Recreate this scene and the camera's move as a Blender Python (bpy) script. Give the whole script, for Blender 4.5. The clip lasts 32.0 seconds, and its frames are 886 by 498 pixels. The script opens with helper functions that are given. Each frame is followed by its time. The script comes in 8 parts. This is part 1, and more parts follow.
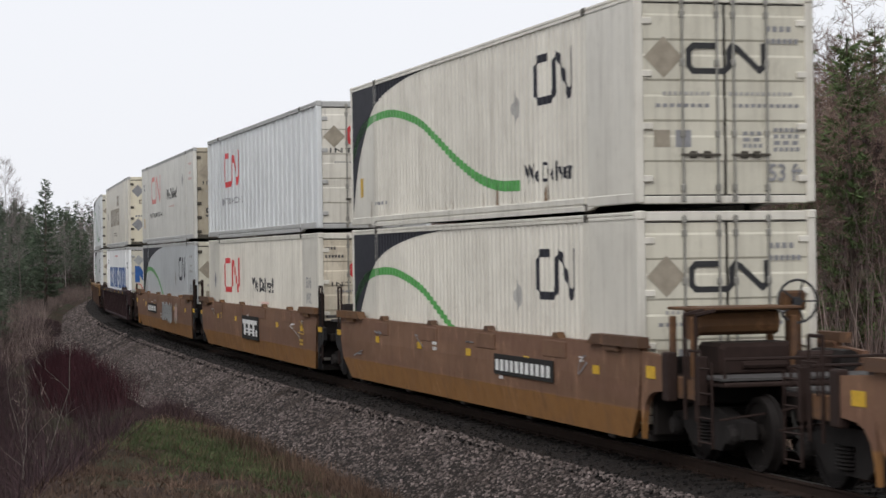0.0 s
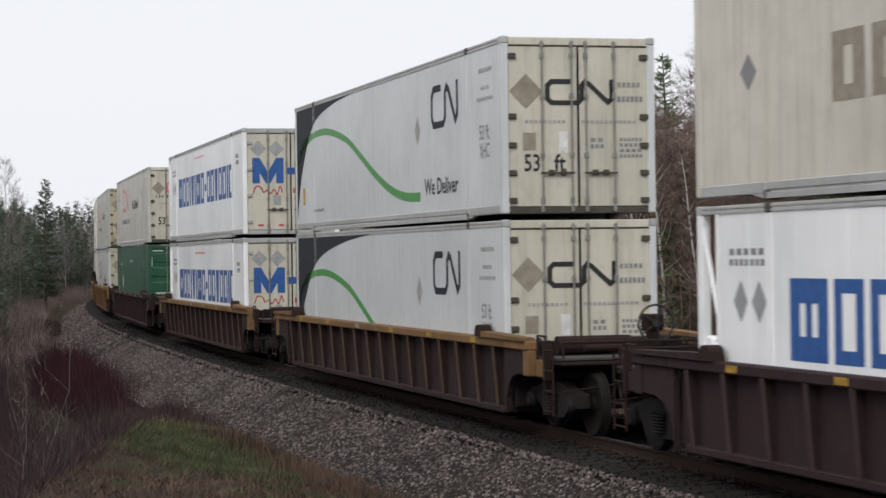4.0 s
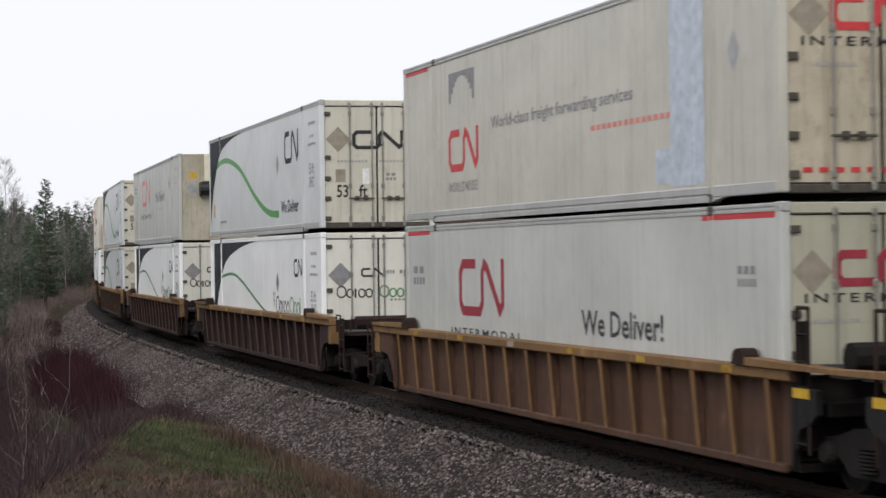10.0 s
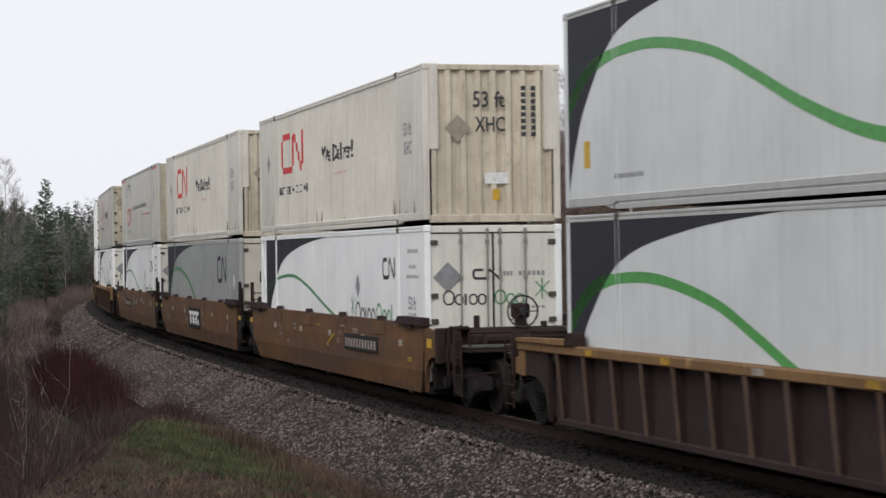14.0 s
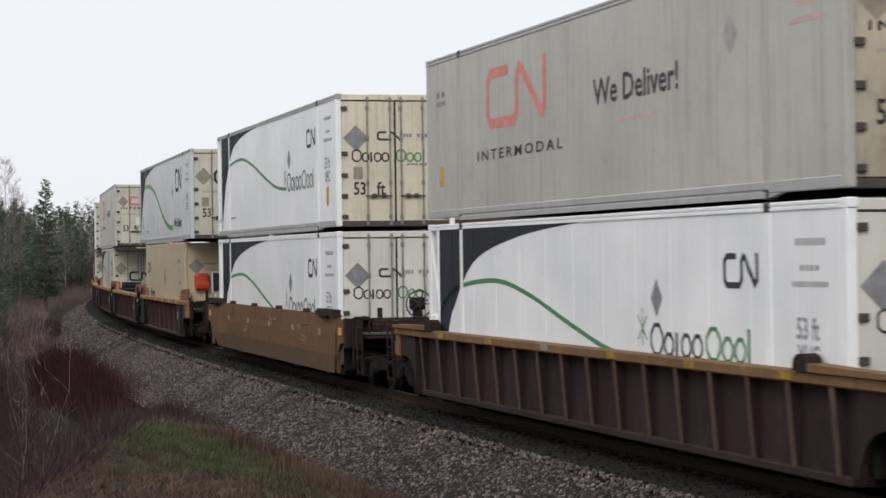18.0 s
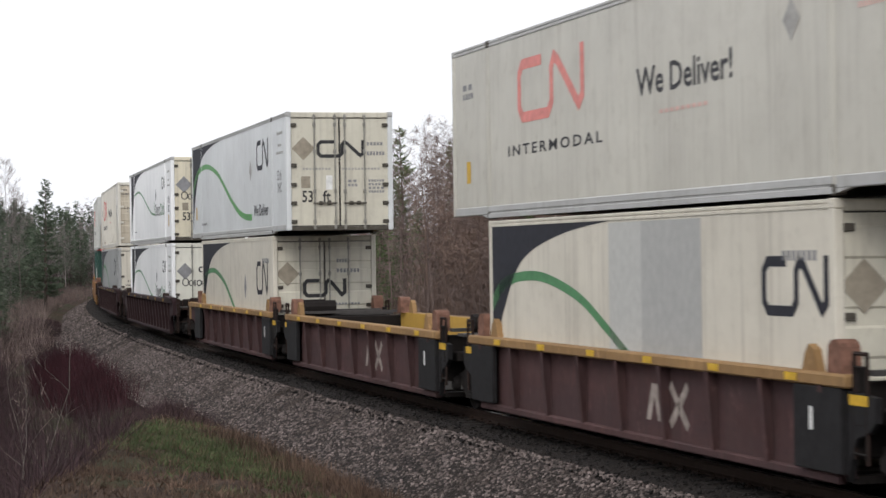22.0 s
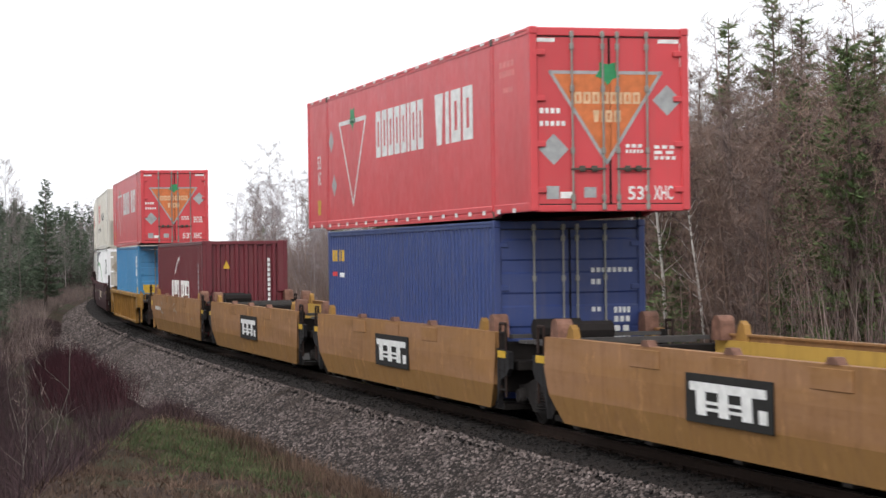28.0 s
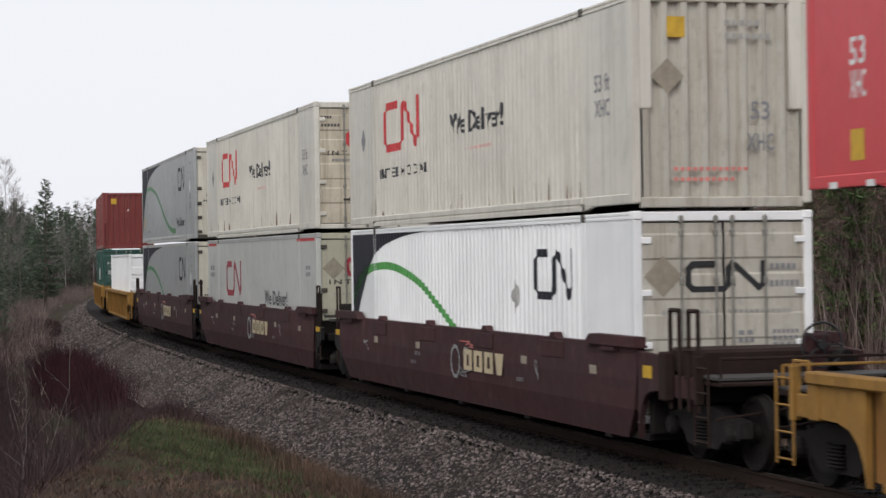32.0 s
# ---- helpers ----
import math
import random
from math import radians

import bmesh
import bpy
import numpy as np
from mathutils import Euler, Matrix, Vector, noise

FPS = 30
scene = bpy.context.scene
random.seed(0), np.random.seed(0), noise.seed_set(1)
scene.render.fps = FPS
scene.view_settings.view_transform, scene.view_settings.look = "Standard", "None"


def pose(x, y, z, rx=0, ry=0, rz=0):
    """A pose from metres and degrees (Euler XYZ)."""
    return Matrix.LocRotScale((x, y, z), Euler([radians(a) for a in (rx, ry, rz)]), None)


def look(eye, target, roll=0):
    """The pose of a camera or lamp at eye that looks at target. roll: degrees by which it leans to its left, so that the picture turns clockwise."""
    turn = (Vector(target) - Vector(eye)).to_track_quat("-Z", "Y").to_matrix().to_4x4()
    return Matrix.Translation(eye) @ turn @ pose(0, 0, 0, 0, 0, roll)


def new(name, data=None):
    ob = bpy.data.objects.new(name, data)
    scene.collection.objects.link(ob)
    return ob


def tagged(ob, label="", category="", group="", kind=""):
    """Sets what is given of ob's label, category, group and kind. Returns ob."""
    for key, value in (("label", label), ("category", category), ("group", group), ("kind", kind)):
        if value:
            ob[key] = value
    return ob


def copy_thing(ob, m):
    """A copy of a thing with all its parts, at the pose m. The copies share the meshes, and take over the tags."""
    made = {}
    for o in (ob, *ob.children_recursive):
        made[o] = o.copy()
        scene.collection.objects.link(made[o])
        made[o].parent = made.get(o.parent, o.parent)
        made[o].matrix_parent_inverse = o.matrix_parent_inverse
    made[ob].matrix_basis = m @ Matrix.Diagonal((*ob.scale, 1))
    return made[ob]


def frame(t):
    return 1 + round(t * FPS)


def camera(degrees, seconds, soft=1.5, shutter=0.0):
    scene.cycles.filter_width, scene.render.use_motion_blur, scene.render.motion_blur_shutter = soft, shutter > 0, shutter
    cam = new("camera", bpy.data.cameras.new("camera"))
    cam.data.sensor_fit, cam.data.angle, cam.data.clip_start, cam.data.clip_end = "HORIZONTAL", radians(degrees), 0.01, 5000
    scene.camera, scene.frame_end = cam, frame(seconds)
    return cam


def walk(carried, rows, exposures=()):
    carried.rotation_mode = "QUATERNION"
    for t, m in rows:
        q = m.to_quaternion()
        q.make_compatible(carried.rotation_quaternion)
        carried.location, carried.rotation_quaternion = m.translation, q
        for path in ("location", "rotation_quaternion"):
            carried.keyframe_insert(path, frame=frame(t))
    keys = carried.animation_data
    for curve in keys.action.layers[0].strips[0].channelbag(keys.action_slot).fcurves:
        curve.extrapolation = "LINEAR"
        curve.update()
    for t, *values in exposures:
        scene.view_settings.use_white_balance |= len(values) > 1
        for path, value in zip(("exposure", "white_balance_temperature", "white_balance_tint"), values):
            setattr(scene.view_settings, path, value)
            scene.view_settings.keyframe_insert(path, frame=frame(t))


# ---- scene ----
# The line: z = 0 is the top of the rails, x and y run from a point under the camera, y along its view.
WIDE, EYE = 23.55, 2.80
CURVE = (-2.152, 49.671, -1.30687, 0.00099377, -3.753e-6)   # x, y, heading, bend and change of bend at s = 0
CANT = -0.0122


def bend(s):
    return CURVE[3] + CURVE[4] * min(max(s, -150.0), 70.0)


def lay_line():
    """The middle of the track, half a metre a step, from behind the far bend to past the camera."""
    half = 0.5
    def run(sign, n):
        x, y, h, out = CURVE[0], CURVE[1], CURVE[2], []
        for i in range(n):
            s = sign * half * i
            out.append((s, x, y, h))
            h2 = h + sign * half * bend(s + sign * half / 2)
            x += sign * half * math.cos((h + h2) / 2)
            y += sign * half * math.sin((h + h2) / 2)
            h = h2
        return out
    back, ahead = run(-1, 1700), run(1, 1500)
    return np.array(back[:0:-1] + ahead)


LINE = lay_line()


def on_line(s):
    return [float(np.interp(s, LINE[:, 0], LINE[:, k])) for k in (1, 2, 3)]


def at_track(s, r, z):
    """A point r metres to the right of the track's middle (towards the camera), z above the rails, without the cant."""
    x, y, h = on_line(s)
    return (x + r * math.sin(h), y - r * math.cos(h), z)


def car_pose(s):
    """The pose of a car whose middle is at s: it stands on the line with both ends, and leans with the track."""
    ax, ay, _ = on_line(s - 8.0)
    bx, by, _ = on_line(s + 8.0)
    m = Matrix.Translation(((ax + bx) / 2, (ay + by) / 2, 3.2576)) @ Matrix.Rotation(math.atan2(by - ay, bx - ax), 4, "Z") @ Matrix.Rotation(CANT, 4, "X")
    return m @ Matrix.Translation((0, 0, -3.2576))


def rail_frame(s):
    x, y, h = on_line(s)
    return Matrix.Translation((x, y, 3.2576)) @ Matrix.Rotation(h, 4, "Z") @ Matrix.Rotation(CANT, 4, "X") @ Matrix.Translation((0, 0, -3.2576))


cam = camera(WIDE, 32.0, soft=1.5, shutter=0.15)
STAND = pose(0, 0, EYE, 90 + 0.0188, 1.4607, 0)
walk(cam, [(0, STAND), (32.0, STAND)], exposures=((0.0, 0.02), (2.5, 0.03), (4.5, 0.0), (6.0, 0.0), (6.4, 0.05), (7.0, 0.5), (8.0, 0.3), (9.0, 0.1), (10.0, 0.1), (11.0, 0.0), (19.0, 0.0), (20.0, 0.15), (21.0, 0.27), (23.3, 0.25), (24.0, 0.0), (25.0, -0.14), (27.5, 0.5), (30.0, 0.45), (31.0, 0.33), (32.0, 0.0)))

# How far the train has run at each second.
LATE = {0: .06, 1: .10, 2: -.05, 3: -.02, 4: 0, 5: -.43, 6: -.36, 7: -.34, 8: -.33, 9: .47, 10: .45, 11: .51, 12: .49, 13: .38, 14: .49, 15: .45, 16: .4,
        17: .72, 18: .79, 19: .52, 20: .85, 21: .97, 22: 1.0, 23: .91, 24: 1.14, 25: 1.12, 26: .9, 27: 1.1, 28: 1.49, 29: .61, 30: .88, 31: 1.12, 32: 1.11}


def run_at(t):
    return 20.1415 * t - 0.01383 * t * t + float(np.interp(t, list(LATE), list(LATE.values())))


# ---- sky and sun: a bright, even overcast ----
world = bpy.data.worlds.new("overcast")
scene.world = world
world.use_nodes = True
wn, wl = world.node_tree.nodes, world.node_tree.links
sky = wn.new("ShaderNodeTexSky")
sky.sky_type, sky.sun_disc, sky.sun_elevation, sky.sun_rotation = "NISHITA", False, radians(48), radians(205)
sky.dust_density, sky.air_density = 4.0, 1.0
grey = wn.new("ShaderNodeMixRGB")
grey.inputs["Fac"].default_value = 0.93
grey.inputs["Color2"].default_value = (9.3, 9.45, 9.95, 1)
wl.new(sky.outputs["Color"], grey.inputs["Color1"])
wl.new(grey.outputs["Color"], wn["Background"].inputs["Color"])
wn["Background"].inputs["Strength"].default_value = 0.1
sun = new("sun", bpy.data.lights.new("sun", "SUN"))
sun.data.energy, sun.data.angle, sun.data.color = 1.2, radians(25), (1.0, 0.97, 0.93)
sun.matrix_world = look((-30, -60, 80), (0, 30, 0))


# ---- materials ----
def shader(name, rough=0.6, metal=0.0):
    m = bpy.data.materials.new(name)
    m.use_nodes = True
    n, l = m.node_tree.nodes, m.node_tree.links
    b = n["Principled BSDF"]
    b.inputs["Roughness"].default_value, b.inputs["Metallic"].default_value = rough, metal
    if rough >= 0.6:
        b.inputs["Specular IOR Level"].default_value = 0.15
    return m, n, l, b


def rgb(c):
    return (*c, 1.0)


def noise_at(n, l, scale, detail=4, stretch=(1, 1, 1), rough=0.6, by=None):
    mp = n.new("ShaderNodeMapping")
    mp.inputs["Scale"].default_value = stretch
    if by is None:
        by = n.new("ShaderNodeTexCoord").outputs["Object"]
    l.new(by, mp.inputs["Vector"])
    t = n.new("ShaderNodeTexNoise")
    t.inputs["Scale"].default_value, t.inputs["Detail"].default_value, t.inputs["Roughness"].default_value = scale, detail, rough
    l.new(mp.outputs["Vector"], t.inputs["Vector"])
    return t.outputs["Fac"]


def ramp(n, l, fac, lo, hi, a=(0, 0, 0), b=(1, 1, 1)):
    r = n.new("ShaderNodeValToRGB")
    r.color_ramp.elements[0].position, r.color_ramp.elements[1].position = lo, hi
    r.color_ramp.elements[0].color, r.color_ramp.elements[1].color = rgb(a), rgb(b)
    l.new(fac, r.inputs["Fac"])
    return r.outputs["Color"]


def mix(n, l, fac, a, b, how="MIX"):
    k = n.new("ShaderNodeMixRGB")
    k.blend_type = how
    for slot, v in (("Fac", fac), ("Color1", a), ("Color2", b)):
        if isinstance(v, (int, float)):
            k.inputs[slot].default_value = v
        elif isinstance(v, tuple):
            k.inputs[slot].default_value = rgb(v)
        else:
            l.new(v, k.inputs[slot])
    return k.outputs["Color"]


def bump(n, l, b, fac, strength, dist=0.02):
    k = n.new("ShaderNodeBump")
    k.inputs["Strength"].default_value, k.inputs["Distance"].default_value = strength, dist
    l.new(fac, k.inputs["Height"])
    l.new(k.outputs["Normal"], b.inputs["Normal"])


def offset_coords(n, l):
    """Object coordinates moved by a chance amount for each object, so that no two alike things wear alike."""
    tc, oi, sc, ad = (n.new(k) for k in ("ShaderNodeTexCoord", "ShaderNodeObjectInfo", "ShaderNodeVectorMath", "ShaderNodeVectorMath"))
    sc.operation, sc.inputs[1].default_value = "MULTIPLY", (37.0, 53.0, 29.0)
    l.new(oi.outputs["Random"], sc.inputs[0])
    l.new(tc.outputs["Object"], ad.inputs[0])
    l.new(sc.outputs[0], ad.inputs[1])
    return ad.outputs[0], oi.outputs["Random"]


def painted(name, colour, dirt=0.35, streak=0.35, rust=0.15, rough=0.36, grime=(0.16, 0.13, 0.10), rustc=(0.16, 0.07, 0.03), second=None, foot=None, blots=None):
    """Weathered paint on steel: broad fading, rain streaks, road grime and rust spots."""
    m, n, l, b = shader(name, rough)
    co, rnd = offset_coords(n, l)
    broad = noise_at(n, l, 0.45, 3, by=co)
    c = mix(n, l, ramp(n, l, broad, 0.3, 0.75), tuple(v * (0.88 - 0.25 * (dirt > 0.45)) for v in colour), tuple(min(1, v * 1.08) for v in colour))
    if second:
        belt = noise_at(n, l, 0.9, 5, (0.22, 0.22, 2.2), 0.65, by=co)
        c = mix(n, l, ramp(n, l, belt, 0.42, 0.6), c, second)
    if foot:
        # below the fold the sheet takes the foot colour: fresher on faded orange, darker elsewhere
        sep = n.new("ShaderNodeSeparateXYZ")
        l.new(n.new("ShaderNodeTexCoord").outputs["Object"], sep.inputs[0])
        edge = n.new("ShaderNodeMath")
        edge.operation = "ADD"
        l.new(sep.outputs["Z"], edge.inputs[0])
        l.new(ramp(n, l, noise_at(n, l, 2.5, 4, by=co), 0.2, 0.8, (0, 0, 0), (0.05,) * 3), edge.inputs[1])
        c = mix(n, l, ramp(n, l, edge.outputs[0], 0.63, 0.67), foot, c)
    patchy = noise_at(n, l, 1.1, 6, (1, 1, 1.6), 0.7, by=co)
    c = mix(n, l, ramp(n, l, patchy, 0.48, 0.62, (0, 0, 0), (0.55 * dirt,) * 3), c, tuple(0.5 * v + 0.5 * g for v, g in zip(colour, grime)))
    if blots:
        # round patches where old labels and paint have come away
        v = n.new("ShaderNodeTexVoronoi")
        v.inputs["Scale"].default_value = 3.1
        l.new(co, v.inputs["Vector"])
        worn = mix(n, l, 0.35, v.outputs["Distance"], noise_at(n, l, 6.0, 5, by=co))
        c = mix(n, l, ramp(n, l, worn, 0.36, 0.42, (0.85,) * 3, (0, 0, 0)), c, blots)
    run_ = noise_at(n, l, 1.6, 5, (4.5, 4.5, 0.22), by=co)
    c = mix(n, l, ramp(n, l, run_, 0.5, 0.82, (0, 0, 0), (streak,) * 3), c, grime)
    spots = noise_at(n, l, 5.0, 8, (1, 1, 0.6), 0.7, by=co)
    c = mix(n, l, ramp(n, l, spots, 0.56, 0.8, (0, 0, 0), (dirt,) * 3), c, grime)
    rs = noise_at(n, l, 2.4, 9, (1.4, 1.4, 0.5), 0.75, by=co)
    c = mix(n, l, ramp(n, l, rs, 0.64, 0.72, (0, 0, 0), (rust,) * 3), c, rustc)
    if dirt >= 0.45:
        scrape = noise_at(n, l, 3.2, 9, (1.0, 1.0, 0.45), 0.8, by=co)
        c = mix(n, l, ramp(n, l, scrape, 0.56, 0.72, (0, 0, 0), (0.7,) * 3), c, tuple(min(0.75, v * (2.1 if max(colour) < 0.4 else 1.12) + 0.01) for v in colour))
        c = mix(n, l, ramp(n, l, noise_at(n, l, 9.0, 8, (1, 1, 0.35), 0.75, by=co), 0.55, 0.7, (0, 0, 0), (0.6,) * 3), c, tuple(v * 0.45 for v in colour))
    l.new(c, b.inputs["Base Color"])
    l.new(ramp(n, l, spots, 0.2, 0.9, (rough - 0.08,) * 3, (min(1, rough + 0.22),) * 3), b.inputs["Roughness"])
    bump(n, l, b, noise_at(n, l, 1.1, 4, by=co), 0.25, 0.02)
    return m


def plain(name, colour, rough=0.6, metal=0.0, vary=0.25):
    m, n, l, b = shader(name, rough, metal)
    co, rnd = offset_coords(n, l)
    f = noise_at(n, l, 7.0, 6, by=co)
    l.new(mix(n, l, ramp(n, l, f, 0.3, 0.7), tuple(v * (1 - vary) for v in colour), tuple(min(1, v * (1 + vary * 0.4)) for v in colour)), b.inputs["Base Color"])
    bump(n, l, b, f, 0.15, 0.01)
    if rough > 0.8:
        b.inputs["Specular IOR Level"].default_value = 0.2
    return m


CREAM = painted("cream_paint", (0.66, 0.62, 0.53), 0.3, 0.4, 0.2)
IVORY = painted("ivory_paint", (0.69, 0.66, 0.585), 0.3, 0.45, 0.45)
GREYWHITE = painted("grey_white_panel", (0.66, 0.68, 0.685), 0.14, 0.2, 0.03, 0.32)
GREYPANEL = painted("plain_grey_panel", (0.50, 0.52, 0.53), 0.14, 0.2, 0.03, 0.34)
COOLWHITE = painted("clean_white_panel", (0.93, 0.945, 0.945), 0.06, 0.08, 0.03, 0.32)
DIRTYWHITE = painted("dirty_white_panel", (0.56, 0.54, 0.475), 0.28, 0.36, 0.05)
STAINEDGREY = painted("stained_grey_panel", (0.50, 0.485, 0.43), 0.3, 0.42, 0.08)
PALEGREY = painted("pale_grey_corrugated", (0.55, 0.555, 0.525), 0.2, 0.26, 0.04)
DOORCREAM = painted("cream_door_paint", (0.62, 0.59, 0.49), 0.35, 0.4, 0.12)
DOORSTAIN = painted("stained_cream_door", (0.55, 0.49, 0.38), 0.7, 0.6, 0.3, 0.6, (0.15, 0.11, 0.07))
SPOTTED = painted("blotched_cream_door", (0.58, 0.52, 0.36), 0.6, 0.6, 0.3, 0.5, (0.15, 0.11, 0.07), blots=(0.20, 0.17, 0.13))
YELLOWED = painted("yellowed_door", (0.74, 0.68, 0.53), 0.4, 0.4, 0.2)
WHITEDOOR = painted("white_door_paint", (0.71, 0.70, 0.62), 0.2, 0.25, 0.08)
GREENISH = painted("greenish_cream_door", (0.48, 0.465, 0.36), 0.3, 0.35, 0.1)
BROWNSTAIN = painted("brown_stained_end", (0.52, 0.48, 0.38), 0.6, 0.6, 0.8, 0.6, (0.2, 0.14, 0.08), (0.26, 0.13, 0.05))
GREEN53 = painted("green_paint", (0.012, 0.085, 0.042), 0.15, 0.15, 0.05)
DARKGREEN = painted("dark_green_paint", (0.02, 0.075, 0.06), 0.2, 0.25, 0.1)
REDTIRE = painted("bright_red_paint", (0.60, 0.062, 0.072), 0.12, 0.15, 0.03, 0.36)
NAVY = painted("navy_paint", (0.028, 0.05, 0.17), 0.2, 0.2, 0.1)
SKYBLUE = painted("sky_blue_paint", (0.06, 0.24, 0.46), 0.2, 0.3, 0.12)
MAROON = painted("maroon_paint", (0.135, 0.022, 0.03), 0.18, 0.2, 0.06)
BRICKRED = painted("brick_red_paint", (0.20, 0.035, 0.03), 0.2, 0.2, 0.08)
TAN = painted("tan_paint", (0.60, 0.50, 0.33), 0.15, 0.2, 0.05)
SILVERRAIL = painted("bare_aluminium_rail", (0.44, 0.44, 0.43), 0.4, 0.3, 0.05, 0.45)

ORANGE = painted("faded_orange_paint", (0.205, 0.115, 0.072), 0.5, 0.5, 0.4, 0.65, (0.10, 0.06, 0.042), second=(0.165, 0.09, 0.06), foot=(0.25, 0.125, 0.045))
ORANGEBROWN = painted("rusty_orange_paint", (0.16, 0.082, 0.038), 0.5, 0.55, 0.5, 0.7, (0.07, 0.045, 0.03), second=(0.098, 0.058, 0.04))
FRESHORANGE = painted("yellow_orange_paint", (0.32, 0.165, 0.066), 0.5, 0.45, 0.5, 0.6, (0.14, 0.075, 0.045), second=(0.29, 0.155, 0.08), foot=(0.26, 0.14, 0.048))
WELLBROWN = painted("brown_well_paint", (0.038, 0.023, 0.022), 0.5, 0.5, 0.15, 0.75, (0.04, 0.032, 0.03))
WELLMAROON = painted("maroon_well_paint", (0.035, 0.020, 0.022), 0.45, 0.45, 0.3, 0.7, (0.033, 0.025, 0.026))
WELLTAN = painted("tan_rail_paint", (0.225, 0.13, 0.06), 0.65, 0.6, 0.6, 0.65, (0.1, 0.06, 0.04))
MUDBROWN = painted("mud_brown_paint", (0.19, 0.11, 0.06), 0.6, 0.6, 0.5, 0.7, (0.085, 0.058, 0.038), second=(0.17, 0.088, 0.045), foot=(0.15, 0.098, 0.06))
WEBMAROON = painted("scuffed_maroon_web", (0.088, 0.047, 0.046), 0.5, 0.6, 0.35, 0.7, (0.05, 0.038, 0.036), second=(0.062, 0.036, 0.037))
RAILGOLD = painted("dusty_gold_rail", (0.32, 0.195, 0.09), 0.6, 0.5, 0.5, 0.65, (0.13, 0.085, 0.05))
CREAMGREY = painted("cream_grey_panel", (0.66, 0.645, 0.59), 0.3, 0.4, 0.1)
STREAKCREAM = painted("grey_streaked_cream", (0.54, 0.515, 0.45), 0.45, 0.7, 0.6, 0.6, (0.20, 0.14, 0.09))
# rib flanges: rust and scrapes, lightened as well for the light they catch
LITRIBRUST = painted("rusty_orange_ribs", (0.22, 0.12, 0.055), 0.6, 0.6, 0.6, 0.7, (0.08, 0.048, 0.034))
LITRIBTAN = painted("scraped_rusty_ribs", (0.105, 0.066, 0.05), 0.6, 0.6, 0.25, 0.7, (0.05, 0.035, 0.03))
LITRIBMAROON = painted("scraped_maroon_ribs", (0.07, 0.043, 0.044), 0.5, 0.5, 0.3, 0.7, (0.035, 0.026, 0.026))
MAROONSMOOTH = painted("maroon_sheet_paint", (0.07, 0.03, 0.032), 0.5, 0.5, 0.3, 0.65, (0.045, 0.032, 0.032), second=(0.05, 0.026, 0.028))
RUSTWEB = painted("pink_brown_rusty_web", (0.108, 0.058, 0.037), 0.65, 0.7, 0.7, 0.7, (0.04, 0.024, 0.02), second=(0.078, 0.044, 0.033))
TRUCKDUST = painted("dusty_cast_steel", (0.024, 0.021, 0.020), 0.5, 0.3, 0.3, 0.8, (0.014, 0.012, 0.012))
YELLOWPANEL = painted("rusty_yellow_panel", (0.29, 0.145, 0.045), 0.6, 0.6, 0.5, 0.65, (0.11, 0.06, 0.035))
RUSTCREAM = painted("rust_streaked_cream", (0.68, 0.61, 0.49), 0.6, 0.75, 0.6, 0.6, (0.20, 0.14, 0.09))
DULLPANEL = painted("dull_grey_panel", (0.36, 0.37, 0.37), 0.3, 0.3, 0.05)
YELLOWWELL = painted("yellow_well_paint", (0.34, 0.185, 0.05), 0.5, 0.45, 0.4, 0.6, (0.11, 0.065, 0.04))
LINER = painted("yellow_inside_paint", (0.50, 0.31, 0.07), 0.4, 0.35, 0.25, 0.65, (0.16, 0.09, 0.04))

BLACK = plain("black_paint", (0.02, 0.02, 0.022), 0.5)
CHARCOAL = plain("charcoal_film", (0.032, 0.033, 0.042), 0.6)
SWGREEN = plain("bright_green_film", (0.085, 0.33, 0.08), 0.45)
DULLGREEN = plain("dull_green_film", (0.085, 0.25, 0.11), 0.5)
LOGORED = plain("red_film", (0.60, 0.045, 0.05), 0.5)
FADEDRED = plain("faded_red_film", (0.72, 0.24, 0.21), 0.5)
FAINTRED = plain("faint_pink_ink", (0.70, 0.47, 0.42), 0.6)
FAINTINK = plain("faint_grey_ink", (0.40, 0.39, 0.37), 0.6)
DARKRED = plain("dark_red_film", (0.34, 0.03, 0.05), 0.5)
GREYINK = plain("grey_ink", (0.27, 0.27, 0.28), 0.6)
DARKINK = plain("dark_ink", (0.06, 0.06, 0.065), 0.6)
BLUEINK = plain("blue_film", (0.025, 0.105, 0.34), 0.5)
WHITEINK = plain("white_film", (0.78, 0.78, 0.76), 0.5)
SILVERINK = plain("silver_sticker", (0.36, 0.37, 0.37), 0.4)
BROWNGREY = plain("faded_sticker", (0.33, 0.29, 0.23), 0.6)
YELLOWINK = plain("yellow_sticker", (0.62, 0.38, 0.03), 0.5)
WORNYELLOW = plain("worn_yellow_tape", (0.40, 0.24, 0.04), 0.6, 0.0, 0.6)
ORANGEINK = plain("orange_film", (0.62, 0.17, 0.05), 0.5)
LEAFGREEN = plain("leaf_green_film", (0.03, 0.27, 0.10), 0.5)
ICEBLUE = plain("pale_blue_film", (0.52, 0.58, 0.66), 0.5)
GREYFILM = plain("grey_repair_panel", (0.40, 0.40, 0.385), 0.5, 0.0, 0.12)
PALEFILM = plain("pale_repair_panel", (0.50, 0.50, 0.475), 0.5, 0.0, 0.12)
PLATE = plain("black_plate", (0.022, 0.021, 0.02), 0.9)
CREAMINK = plain("cream_film", (0.70, 0.46, 0.27), 0.5)
GASKET = plain("black_rubber", (0.03, 0.028, 0.026), 0.8)
